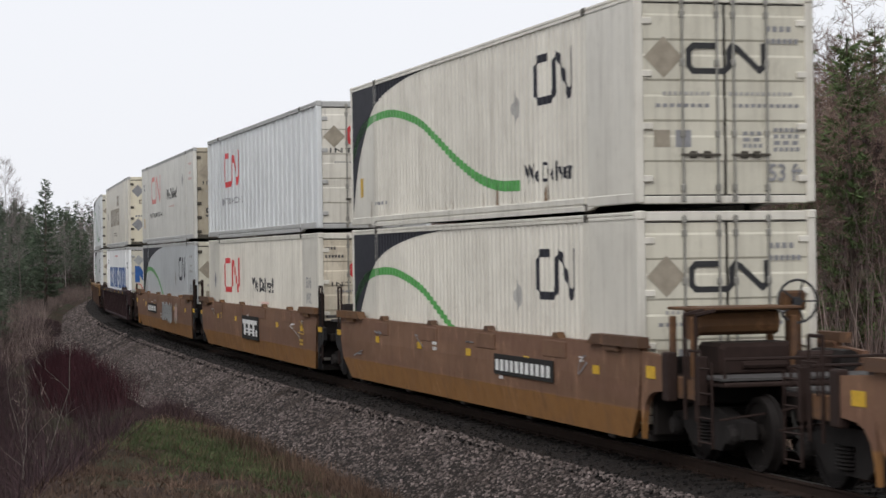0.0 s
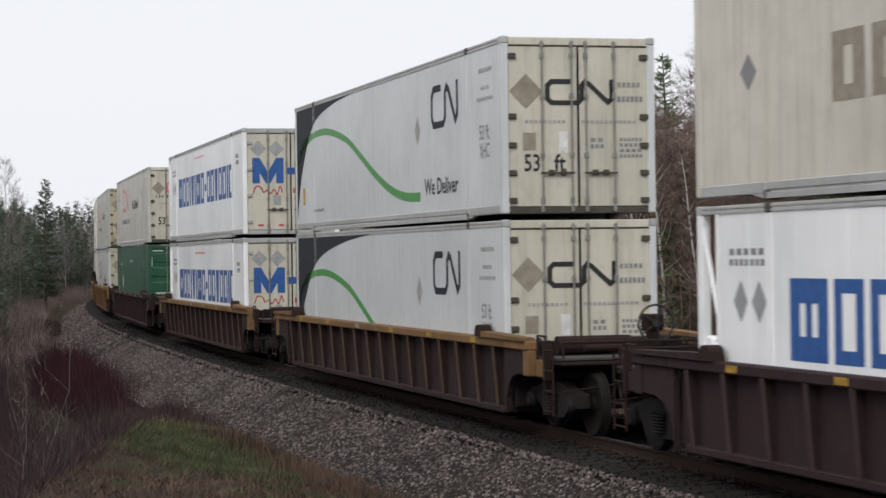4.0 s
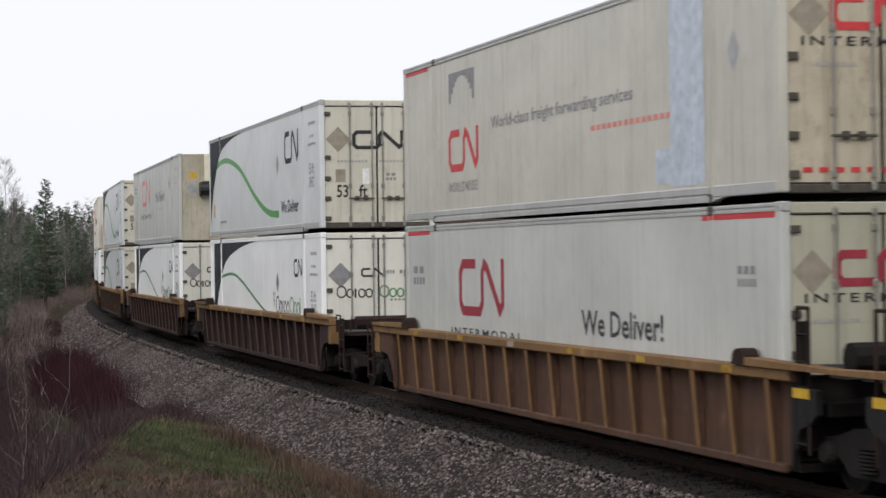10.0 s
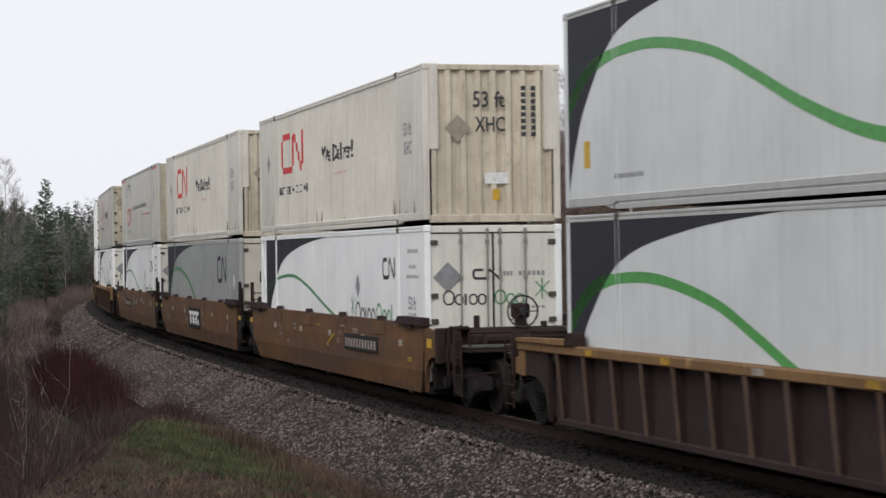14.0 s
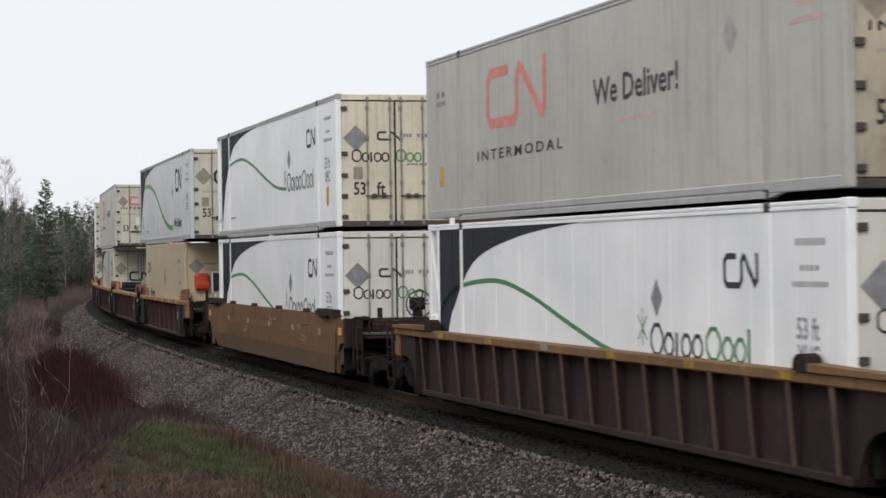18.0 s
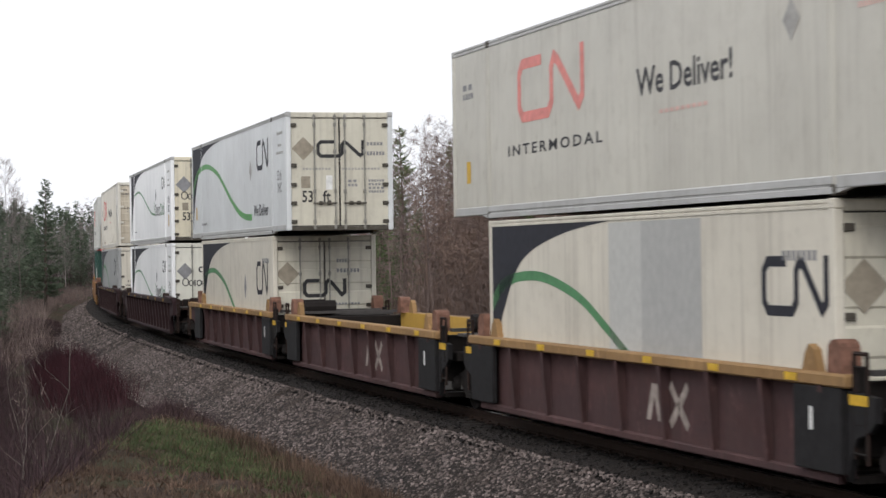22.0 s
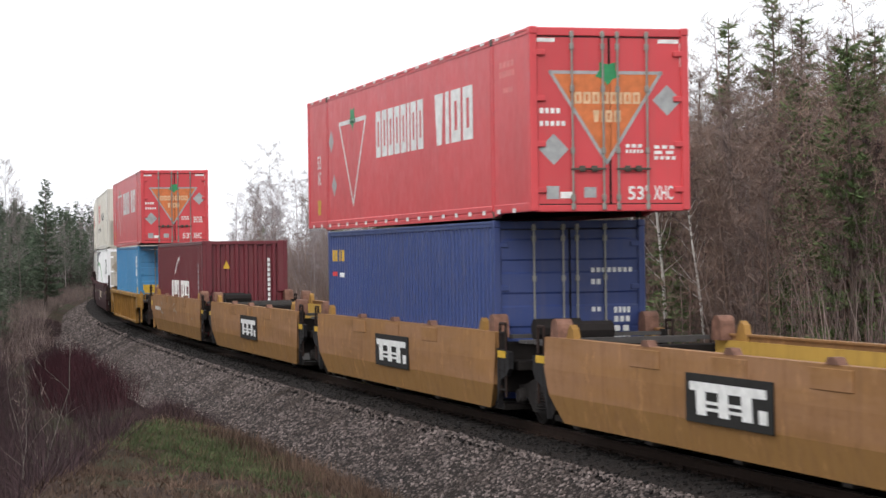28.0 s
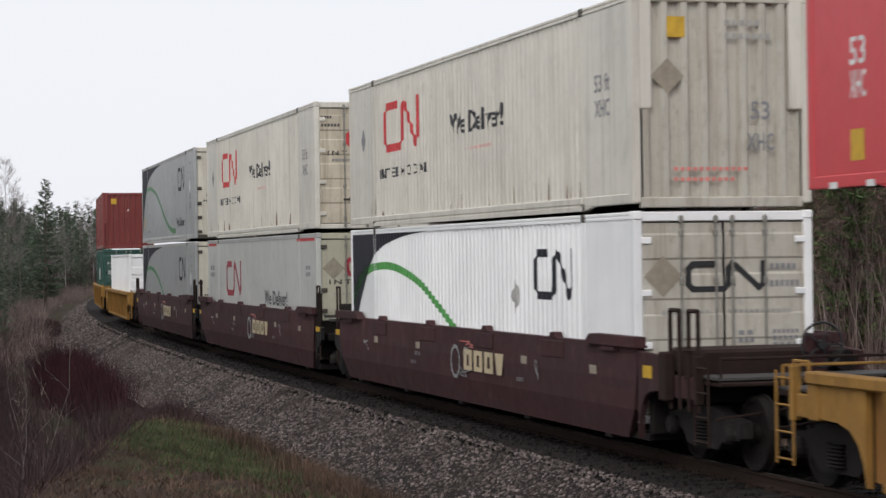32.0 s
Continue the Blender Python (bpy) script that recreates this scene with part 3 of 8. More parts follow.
def make_container(name, label, length, colour, side="flat", end="door", endcolour=None, art=(), endart=(), rear_frame=False, rail=None, tall=TALL, big_brackets=True, door_ribs=False):
    """One container with its posts, rails, castings, roof, walls, doors or blank end, and what is painted on it."""
    root = new(name)
    tagged(root, label, "container", "containers on the train")
    L, endcolour, rail = length, endcolour or colour, rail or colour
    h = L / 2
    lower, upper = 0.16, tall - 0.09
    wave = None
    if side == "corr":
        wave = ribs(L, 0.30, 0.034, -h + 0.12, h - 0.12)
    elif side == "fine":
        wave = ribs(L, 0.22, 0.03, -min(h - 0.12, 5.98), min(h - 0.12, 5.98))
    elif side == "posts":
        wave = thin_posts(-h + 0.12, h - 0.12, 0.62, 0.04)
    elif side == "panels":
        wave = thin_posts(-h + 0.12, h - 0.12, 1.22, 0.006)
    x_rear = -h + (0.62 if rear_frame else 0.0)
    for sg in (-1, 1):
        part("side_wall", side_mesh(L, wave, lower, upper, sg, x_rear if rear_frame else None), colour, root)
    # roof with shallow cross ribs
    n = int(L / 1.2)
    crest = []
    for i in range(n):
        a, b = (x_rear + 0.06 + (h - 0.12 - x_rear) * k / n for k in (i, i + 1))
        crest += [(a, tall - 0.05), (a + 0.03, tall - 0.02), (b - 0.08, tall - 0.02), (b - 0.05, tall - 0.05)]
    roof = Shape().extrude_y([(x_rear + 0.03, tall - 0.075), (h - 0.03, tall - 0.075), (h - 0.03, tall - 0.05)] + crest[::-1] + [(x_rear + 0.03, tall - 0.05)], -HALFW + 0.06, HALFW - 0.06)
    part("roof", roof, colour, root)
    part("floor", Shape().box(-h + 0.05, h - 0.05, -HALFW + 0.06, HALFW - 0.06, 0.10, 0.15), DARKSTEEL, root)
    for sg in (-1, 1):
        y0, y1 = sorted((sg * HALFW, sg * (HALFW - 0.07)))
        a, b, c = (sg * (HALFW - d) for d in (0.0, 0.012, 0.07))
        ring = [(c, tall - 0.105), (a, tall - 0.105), (a, tall - 0.075), (b, tall - 0.07), (b, tall - 0.052), (a, tall - 0.047), (a, tall - 0.02), (b, tall - 0.008), (c, tall - 0.012)]
        part("top_rail", Shape().extrude_x(ring if sg > 0 else ring[::-1], -h + 0.1, h - 0.1), rail, root)
        if L > 14:
            a, b, c = (sg * (HALFW + d) for d in (0.010, -0.006, -0.07))
            ring = [(c, 0.02), (a, 0.02), (a, 0.085), (b, 0.095), (b, 0.115), (a, 0.125), (a, 0.2), (b, 0.215), (c, 0.215)]
            part("bottom_rail", Shape().extrude_x(ring if sg > 0 else ring[::-1], -6.1, 6.1), rail, root)
            for e in (-1, 1):
                x0, x1 = sorted((e * (h - 0.1), e * 6.16))
                end_rail = Shape().box(x0, x1, y0, y1, 0.075, 0.215, 0.012)
                end_rail.extrude_y([(e * 6.16, 0.02), (e * 6.5, 0.075), (e * 6.16, 0.075)][::e], y0, y1)
                part("bottom_rail", end_rail, rail, root)
        else:
            part("bottom_rail", Shape().box(-h + 0.1, h - 0.1, y0, y1, 0.035, 0.19, 0.012), rail, root)
    ends = [-h + 0.05, h - 0.05]
    if L > 14:
        ends += [-6.096, 6.096]
    for i, x in enumerate(ends):
        for sg in (-1, 1):
            y0, y1 = sorted((sg * (HALFW + 0.002), sg * (HALFW - 0.12)))
            if i < 2:
                part("corner_post", Shape().box(x - 0.075, x + 0.075, y0, y1, 0.075 if L > 14 else 0.1, tall - 0.1, 0.015), colour, root)
            else:
                # a flat post behind the wall's film, with a proud seam along each edge
                post = Shape().box(x - 0.06, x + 0.06, *sorted((sg * (HALFW - 0.0098), sg * (HALFW - 0.12))), 0.1, tall - 0.1)
                for e in (-0.066, 0.066):
                    post.box(x + e - 0.004, x + e + 0.004, *sorted((sg * (HALFW - 0.004), sg * (HALFW - 0.03))), 0.21, tall - 0.1)
                part("lifting_post", post, colour, root)
            for zz in (0.0, tall - 0.118):
                if i < 2 and L > 14 and not zz:
                    continue
                cst = Shape().box(x - 0.089, x + 0.089, y0 - 0.002, y1 + 0.002, zz, zz + 0.118, 0.014)
                cst.box(x - 0.04, x + 0.04, y0 - 0.006 if sg < 0 else y1 - 0.02, y0 + 0.02 if sg < 0 else y1 + 0.006, zz + 0.035, zz + 0.085, 0.01)
                part("corner_casting", cst, rail if zz and i < 2 else HINGE, root)
    if rear_frame:
        part("rear_wall", Shape().box(x_rear, x_rear + 0.05, -HALFW + 0.05, HALFW - 0.05, lower, tall - 0.1), colour, root)
        for sg in (-1, 1):
            y0, y1 = sorted((sg * HALFW, sg * (HALFW - 0.08)))
            ym = (y0 + y1) / 2
            part("frame_post", Shape().box(x_rear - 0.1, x_rear - 0.02, y0, y1, lower, tall - 0.1, 0.012), COOLWHITE, root)
            part("frame_brace", Shape().tube((-h + 0.08, ym, tall - 0.22), (x_rear - 0.06, ym, 1.42), 0.032, 6), COOLWHITE, root)
            part("frame_brace", Shape().tube((-h + 0.08, ym, 0.45), (x_rear - 0.06, ym, 0.95), 0.028, 6), COOLWHITE, root)
            part("frame_bar", Shape().tube((-h + 0.06, ym, 1.2), (x_rear - 0.04, ym, 1.2), 0.034, 6).box(-h + 0.2, -h + 0.42, y0 - 0.01, y1 + 0.01, 1.08, 1.32, 0.03), COOLWHITE, root)
        part("frame_top", Shape().box(-h + 0.02, x_rear, -HALFW + 0.08, HALFW - 0.08, tall - 0.09, tall - 0.03, 0.01), COOLWHITE, root)
        part("frame_foot", Shape().box(-h + 0.02, x_rear, -HALFW + 0.08, HALFW - 0.08, 0.14, 0.24, 0.01), COOLWHITE, root)
        part("machine_box", Shape().box(x_rear - 0.5, x_rear - 0.01, -0.9, 0.9, 0.26, 2.2, 0.04), GREYPANEL, root, "grey cooling machine in the frame")
    else:
        part("rear_wall", Shape().box(-h, -h + 0.06, -HALFW + 0.12, HALFW - 0.12, 0.12, tall - 0.1, 0.01), colour, root)
    # the leading end
    if end == "door":
        header = Shape().box(h - 0.1, h, -HALFW + 0.1, HALFW - 0.1, tall - 0.14, tall - 0.01, 0.012)
        part("door_header", header, endcolour if big_brackets else rail, root)
        part("door_sill", Shape().box(h - 0.1, h, -HALFW + 0.1, HALFW - 0.1, 0.065 if L > 14 else 0.02, 0.17, 0.012), HINGE if big_brackets else rail, root)
        for sg in (-1, 1):
            key = (endcolour.name, door_ribs or side in ("corr", "fine", "posts") or L < 14, tall, L, sg)
            if key not in DOORMESH:
                d = Shape()
                y0, y1 = (-HALFW + 0.11, -0.02) if sg < 0 else (0.02, HALFW - 0.11)
                face = [(h - 0.06, 0.19), (h - 0.022, 0.19)]
                if key[1]:
                    for zz in (0.62, 1.16, 1.70, 2.24):
                        if zz + 0.4 < tall - 0.2:
                            face += [(h - 0.022, zz), (h - 0.005, zz + 0.03), (h - 0.005, zz + 0.33), (h - 0.022, zz + 0.36)]
                face += [(h - 0.022, tall - 0.16), (h - 0.06, tall - 0.16)]
                d.extrude_y(face, y0, y1)
                DOORMESH[key] = (d.mesh("door", endcolour), Shape().box(h - 0.03, h - 0.018, y0 - 0.012, y0, 0.18, tall - 0.15).box(h - 0.03, h - 0.018, y1, y1 + 0.012, 0.18, tall - 0.15).box(h - 0.03, h - 0.018, y0, y1, 0.172, 0.19).box(h - 0.03, h - 0.018, y0, y1, tall - 0.16, tall - 0.145).mesh("gasket", GASKET))
            dm, gm = DOORMESH[key]
            door = part("door", dm, endcolour, root)
            part("gasket", gm, GASKET, door, "black rubber door seal")
            for e in ((0.68, 1.18) if sg < 0 else (1.42, 1.90)):
                y = -HALFW + e
                rod = Shape().tube((h + 0.012, y, 0.1), (h + 0.012, y, tall - 0.06), 0.018, 6)
                for zz in (0.14, 0.28, 1.0, 1.95, tall - 0.3, tall - 0.12):
                    rod.box(h - 0.02, h + 0.03, y - 0.032, y + 0.032, zz - 0.05, zz + 0.05, 0.01)
                part("lock_rod", rod, ROD, door, "galvanised locking rod")
                hd = Shape().box(h + 0.016, h + 0.036, y - 0.30 if e in (1.18, 1.90) else y - 0.04, y + 0.04 if e in (1.18, 1.90) else y + 0.30, 0.70, 0.735, 0.006).box(h - 0.01, h + 0.03, y - 0.2 if e in (1.18, 1.90) else y + 0.1, y - 0.1 if e in (1.18, 1.90) else y + 0.2, 0.675, 0.77, 0.01)
                part("handle", hd, HINGE, door, "dark locking handle")
            for zz in (0.28, 0.72, 1.16, 1.62, 2.58) if big_brackets else (0.4, 1.1, 1.8, 2.5):
                if zz > tall - 0.2:
                    continue
                y = sg * (HALFW - 0.09)
                a, b = sorted((y + sg * 0.085, y - sg * 0.16))
                part("hinge", Shape().box(h - 0.02, h + 0.022, a, b, zz - 0.045, zz + 0.045, 0.01), HINGE if big_brackets else rail, door)
    elif end == "blank":
        sh = Shape()
        xs, f = ribs(2.3, 0.27, 0.07, -HALFW + 0.16, HALFW - 0.16)
        m = len(xs)
        sh.add([(h - 0.012 - f(y), y, z) for z in (0.15, tall - 0.1) for y in xs], [(i, i + 1, m + i + 1, m + i) for i in range(m - 1)])
        part("end_wall", sh, endcolour, root, "ribbed blank end")
        part("end_rail", Shape().box(h - 0.08, h, -HALFW + 0.12, HALFW - 0.12, 0.02, 0.16, 0.012), endcolour, root)
        part("end_rail", Shape().box(h - 0.08, h, -HALFW + 0.12, HALFW - 0.12, tall - 0.12, tall - 0.012, 0.012), endcolour, root)
        for sg in (-1, 1):
            a, b = sorted((sg * (HALFW + 0.004), sg * (HALFW - 0.30)))
            part("post_cover", Shape().box(h - 0.16, h + 0.006, a, b, tall * 0.46, tall + 0.004, 0.02), colour, root)
    elif end == "reefer":
        part("end_wall", Shape().box(h - 0.06, h - 0.01, -HALFW + 0.1, HALFW - 0.1, 0.05, tall - 0.02, 0.01), endcolour, root, "brown-stained blank end")
        part("cooling_unit", Shape().box(h - 0.02, h + 0.05, -HALFW + 0.85, HALFW - 0.45, 1.98, tall - 0.04, 0.03), YELLOWED, root, "cream housing of the heater unit")
        drum = Shape().tube((h + 0.1, -HALFW + 0.72, 1.72), (h + 0.1, HALFW - 0.28, 1.72), 0.2, 12).tube((h + 0.1, -HALFW + 0.68, 1.72), (h + 0.1, -HALFW + 0.76, 1.72), 0.23, 12)
        drum.box(h - 0.02, h + 0.2, -HALFW + 0.76, HALFW - 0.36, 1.86, 1.98, 0.02)
        part("fuel_tank", drum, BLACK, root, "black drum under the heater unit")
        part("control_box", Shape().box(h - 0.02, h + 0.07, HALFW - 0.42, HALFW - 0.12, 1.95, 2.28, 0.02), COOLWHITE, root)
        part("display", Shape().box(h + 0.071, h + 0.078, HALFW - 0.36, HALFW - 0.18, 2.05, 2.22), SCREEN, root)
    elif end == "eco":
        part("end_wall", Shape().box(h - 0.06, h - 0.01, -HALFW + 0.1, HALFW - 0.1, 0.05, tall - 0.02, 0.01), endcolour, root)
        part("end_panel", Shape().box(h - 0.012, h + 0.004, -HALFW + 0.16, HALFW - 0.16, 0.9, 2.7, 0.01), endcolour, root)
        # solid black slab; the open bay's dark inside is only its colour
        part("machine_bay", Shape().box(h - 0.012, h + 0.01, -0.36, 0.2, 1.3, 1.9, 0.01), BLACK, root, "black slab for the heater bay's dark inside")
        part("bay_frame", Shape().box(h, h + 0.03, -0.42, 0.9, 1.9, 1.95, 0.008).box(h, h + 0.03, 0.2, 0.26, 1.28, 1.9, 0.008).box(h, h + 0.03, -0.42, -0.36, 1.28, 1.9, 0.008), COOLWHITE, root, "white frame of the heater bay")
        part("hatch", Shape().box(h - 0.012, h + 0.025, 0.28, 0.86, 1.36, 1.88, 0.02), COOLWHITE, root, "white control hatch")
        part("display", Shape().box(h + 0.026, h + 0.032, 0.44, 0.72, 1.46, 1.78), SCREEN, root)
        part("heater_casing", Shape().box(h - 0.012, h + 0.2, -0.98, -0.5, 1.42, 1.9, 0.1).tube((h + 0.1, -0.94, 1.5), (h + 0.1, -0.54, 1.5), 0.16, 10), LAMPRED, root, "red-orange heater casing")
        part("vent_slots", Shape().box(h + 0.004, h + 0.012, -0.7, -0.25, 2.18, 2.23).box(h + 0.004, h + 0.012, 0.1, 0.55, 2.18, 2.23), BROWNGREY, root)
        part("handle_bar", Shape().path([(h + 0.02, -0.3, 0.75), (h + 0.06, -0.3, 0.75), (h + 0.06, -0.3, 1.2), (h + 0.02, -0.3, 1.2)], 0.018), COOLWHITE, root)
    for nm, polys, mat in art:
        laid = [[(u - h, z) for u, z in p] for p in polys]
        for group in letters(laid) if nm == "brand_bars" else [laid]:
            part("letter_block" if nm == "brand_bars" else nm, on_side(group, wave, 0.026 if nm == "reflectors" else 0.004), mat, root)
    xe = {"door": h - 0.005 if (door_ribs or side in ("corr", "fine", "posts") or L < 14) else h - 0.02, "blank": h - 0.012, "reefer": h - 0.01, "eco": h + 0.004}[end]
    for i, (nm, polys, mat) in enumerate(endart):
        lift = 0.004 if nm != "triangle" else 0.002
        for group in letters(polys) if nm == "brand_bars" and key_big(polys) else [polys]:
            part("letter_block" if nm == "brand_bars" else nm, on_end(group, xe, lift + 0.001 * i * (nm in ("brand_bars", "leaf", "triangle_outline"))), mat, root)
    return root


# ---- ground, ballast and track ----
def line_coords(x, y):
    """s and r (to the right of the track) of points, as arrays."""
    s, r = np.empty(len(x)), np.empty(len(x))
    for k in range(0, len(x), 2000):
        a, b = x[k:k + 2000, None], y[k:k + 2000, None]
        i = np.argmin((LINE[None, ::4, 1] - a) ** 2 + (LINE[None, ::4, 2] - b) ** 2, axis=1) * 4
        c, sn = np.cos(LINE[i, 3]), np.sin(LINE[i, 3])
        dx, dy = x[k:k + 2000] - LINE[i, 1], y[k:k + 2000] - LINE[i, 2]
        s[k:k + 2000] = LINE[i, 0] + dx * c + dy * sn
        r[k:k + 2000] = dx * sn - dy * c
    return s, r


def ease(t):
    t = np.clip(t, 0, 1)
    return t * t * (3 - 2 * t)


def wobble(x, y):
    return 0.10 * np.sin(x * 0.9 + 1.3 * np.sin(y * 0.4)) * np.cos(y * 0.7) + 0.05 * np.sin(x * 2.3 + y * 1.7) + 0.03 * np.sin(x * 5.1 - y * 4.3)


def ground_height(s, r, x, y):
    bank = -1.0 + 0.17 * (r - 3.4) + wobble(x, y) * ease((r - 3.6) / 2)
    bank = np.minimum(bank, 1.15)
    far_bank = -0.9 + 0.20 * np.clip(r - 3.6, 0, 9) + wobble(x, y)
    ditch = -1.25 - 0.75 * ease((r - 3.8) / 3.0) + wobble(x, y) * 0.7 + ease((r - 12) / 10) * 1.6
    low = ditch + (far_bank - ditch) * ease((-42 - s) / 30)
    near = low + (bank - low) * ease((s - 4.7 * (r - 5.0) + 4) / 7)
    q = -r
    left = -1.05 - 0.45 * ease((q - 3.4) / 2) + 1.5 * ease((q - 6) / 7) + 0.02 * np.clip(q - 12, 0, 60) + wobble(x, y)
    z = np.where(r > 0, near, left)
    z = np.where(np.abs(r) < 3.4, np.minimum(-0.95, -0.6), z)
    return np.where(np.hypot(x, y) > 500, np.minimum(z, -1.0), z)


def spaced(lo, hi, fine_lo, fine_hi, step, grow=1.25):
    a = list(np.arange(fine_lo, fine_hi + 1e-6, step))
    d = step
    while a[-1] < hi:
        d *= grow
        a.append(a[-1] + d)
    d = step
    while a[0] > lo:
        d *= grow
        a.insert(0, a[0] - d)
    return np.array(a)


def soil_material():
    m, n, l, b = shader("bank_soil", 0.95)
    big, mid, small = noise_at(n, l, 0.35, 4), noise_at(n, l, 1.7, 6), noise_at(n, l, 14.0, 8)
    c = mix(n, l, ramp(n, l, mid, 0.35, 0.7), (0.035, 0.023, 0.018), (0.085, 0.055, 0.04))
    c = mix(n, l, ramp(n, l, big, 0.48, 0.62), c, (0.04, 0.045, 0.02))
    c = mix(n, l, ramp(n, l, small, 0.45, 0.8), c, (0.03, 0.022, 0.018))
    l.new(c, b.inputs["Base Color"])
    bump(n, l, b, small, 0.8, 0.06)
    return m


def stone_material(name, lo, hi):
    """Crushed stone: each lump its own grey, brown or pale tone."""
    m, n, l, b = shader(name, 0.85)
    g = n.new("ShaderNodeNewGeometry")
    r = n.new("ShaderNodeValToRGB")
    r.color_ramp.interpolation = "LINEAR"
    for pos, c in ((0.0, lo), (0.45, tuple((p + q) / 3 for p, q in zip(lo, hi))), (0.8, tuple((p + q) / 2 for p, q in zip(lo, hi))), (1.0, hi)):
        e = r.color_ramp.elements.new(pos) if pos not in (0.0, 1.0) else r.color_ramp.elements[0 if pos == 0 else -1]
        e.color = rgb(c)
    l.new(g.outputs["Random Per Island"], r.inputs["Fac"])
    c = mix(n, l, ramp(n, l, noise_at(n, l, 0.8, 4), 0.45, 0.75), r.outputs["Color"], (0.028, 0.02, 0.016))
    l.new(mix(n, l, ramp(n, l, noise_at(n, l, 30, 4), 0.5, 0.95), c, (0.2, 0.18, 0.165)), b.inputs["Base Color"])
    return m


def shaded_bed_material():
    m, n, l, b = shader("ballast_bed", 0.9)
    v = n.new("ShaderNodeTexVoronoi")
    v.inputs["Scale"].default_value = 16.0
    l.new(n.new("ShaderNodeTexCoord").outputs["Object"], v.inputs["Vector"])
    sp = n.new("ShaderNodeSeparateColor")
    l.new(v.outputs["Color"], sp.inputs["Color"])
    # near-black: shade between the stones and under the train, put into the colour
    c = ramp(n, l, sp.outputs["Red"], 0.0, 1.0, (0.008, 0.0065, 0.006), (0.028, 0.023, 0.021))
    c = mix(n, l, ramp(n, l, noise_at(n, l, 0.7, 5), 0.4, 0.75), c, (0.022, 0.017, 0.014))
    l.new(c, b.inputs["Base Color"])
    bump(n, l, b, v.outputs["Distance"], 1.0, 0.05)
    return m


SOIL, SHADEDBED = soil_material(), shaded_bed_material()
STONE = stone_material("ballast_stone", (0.022, 0.0175, 0.0165), (0.29, 0.235, 0.22))
# stones and ties here darkened for the train's shade, beyond grease and creosote
GREASYSHADE = plain("greasy_ballast", (0.011, 0.0095, 0.009), 0.9)
RAILSTEEL = plain("rusty_rail", (0.035, 0.022, 0.017), 0.8, 0.2)
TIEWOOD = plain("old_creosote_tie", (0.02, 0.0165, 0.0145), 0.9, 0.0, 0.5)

gx, gy = spaced(-3000, 3000, -34, 34, 0.55), spaced(-1500, 4500, 12, 130, 0.55)
GX, GY = np.meshgrid(gx, gy)
fx, fy = GX.ravel(), GY.ravel()
gs, gr = line_coords(fx, fy)
gz = ground_height(gs, gr, fx, fy)
nx, ny = len(gx), len(gy)
ii, jj = np.meshgrid(np.arange(nx - 1), np.arange(ny - 1))
q0 = (jj * nx + ii).ravel()
tri = np.concatenate([np.stack([q0, q0 + 1, q0 + nx + 1], 1), np.stack([q0, q0 + nx + 1, q0 + nx], 1)])
ground = tagged(new("ground", numpy_mesh("ground", np.stack([fx, fy, gz], 1), tri, SOIL)), "brown bank of dead grass and soil beside the line", "ground", kind="structure")
ground.data.shade_smooth()


def sweep(name, prof, s0, s1, step, mat, label, category):
    """A profile of (r, z), from right to left, laid along the track."""
    ss = np.arange(s0, s1 + 1e-6, step)
    vs, fs, k = [], [], len(prof)
    for s in ss:
        m = rail_frame(float(s))
        vs += [tuple(m @ Vector((0, -r, z))) for r, z in prof]
    for i in range(len(ss) - 1):
        fs += [(i * k + j, i * k + j + 1, (i + 1) * k + j + 1, (i + 1) * k + j) for j in range(k - 1)]
    return tagged(new(name, raw(name, vs, fs, [mat])), label, category, kind="structure")


sweep("ballast", [(3.9, -1.3), (3.45, -1.03), (2.6, -0.56), (2.0, -0.24), (1.6, -0.178), (1.0, -0.18), (0, -0.20), (-1.0, -0.18), (-1.6, -0.178), (-2.0, -0.24), (-2.6, -0.56), (-3.6, -1.15), (-4.0, -1.4)], -760, 700, 4, SHADEDBED, "grey crushed-stone ballast shoulder, darkened as shade between stones", "ballast")
for side_ in (1, -1):
    c_ = side_ * 0.7525
    sweep("rail", [(c_ + 0.075, -0.172), (c_ + 0.075, -0.160), (c_ + 0.012, -0.135), (c_ + 0.010, -0.045), (c_ + 0.036, -0.035), (c_ + 0.036, -0.004), (c_ + 0.028, 0.0), (c_ - 0.028, 0.0), (c_ - 0.036, -0.004), (c_ - 0.036, -0.035), (c_ - 0.010, -0.045), (c_ - 0.012, -0.135), (c_ - 0.075, -0.160), (c_ - 0.075, -0.172)], -760, 700, 2, RAILSTEEL, "rusty steel rail", "rail")
    sweep("rail_tread", [(c_ + 0.026, 0.0015), (c_ - 0.026, 0.0015)], -760, 700, 2, TREADMETAL, "polished running band on the rail head", "rail")
track_bed = tagged(new("track"), "old creosoted wooden ties under the rails", "railway track", kind="structure")
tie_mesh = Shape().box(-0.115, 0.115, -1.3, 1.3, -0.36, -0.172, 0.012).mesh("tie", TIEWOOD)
plate_shape = Shape().box(-0.09, 0.09, -0.93, -0.58, -0.173, -0.160, 0.004).box(-0.09, 0.09, 0.58, 0.93, -0.173, -0.160, 0.004).box(-0.06, -0.03, -0.86, -0.83, -0.16, -0.13).box(0.03, 0.06, -0.68, -0.65, -0.16, -0.13)
all_plates = Shape()
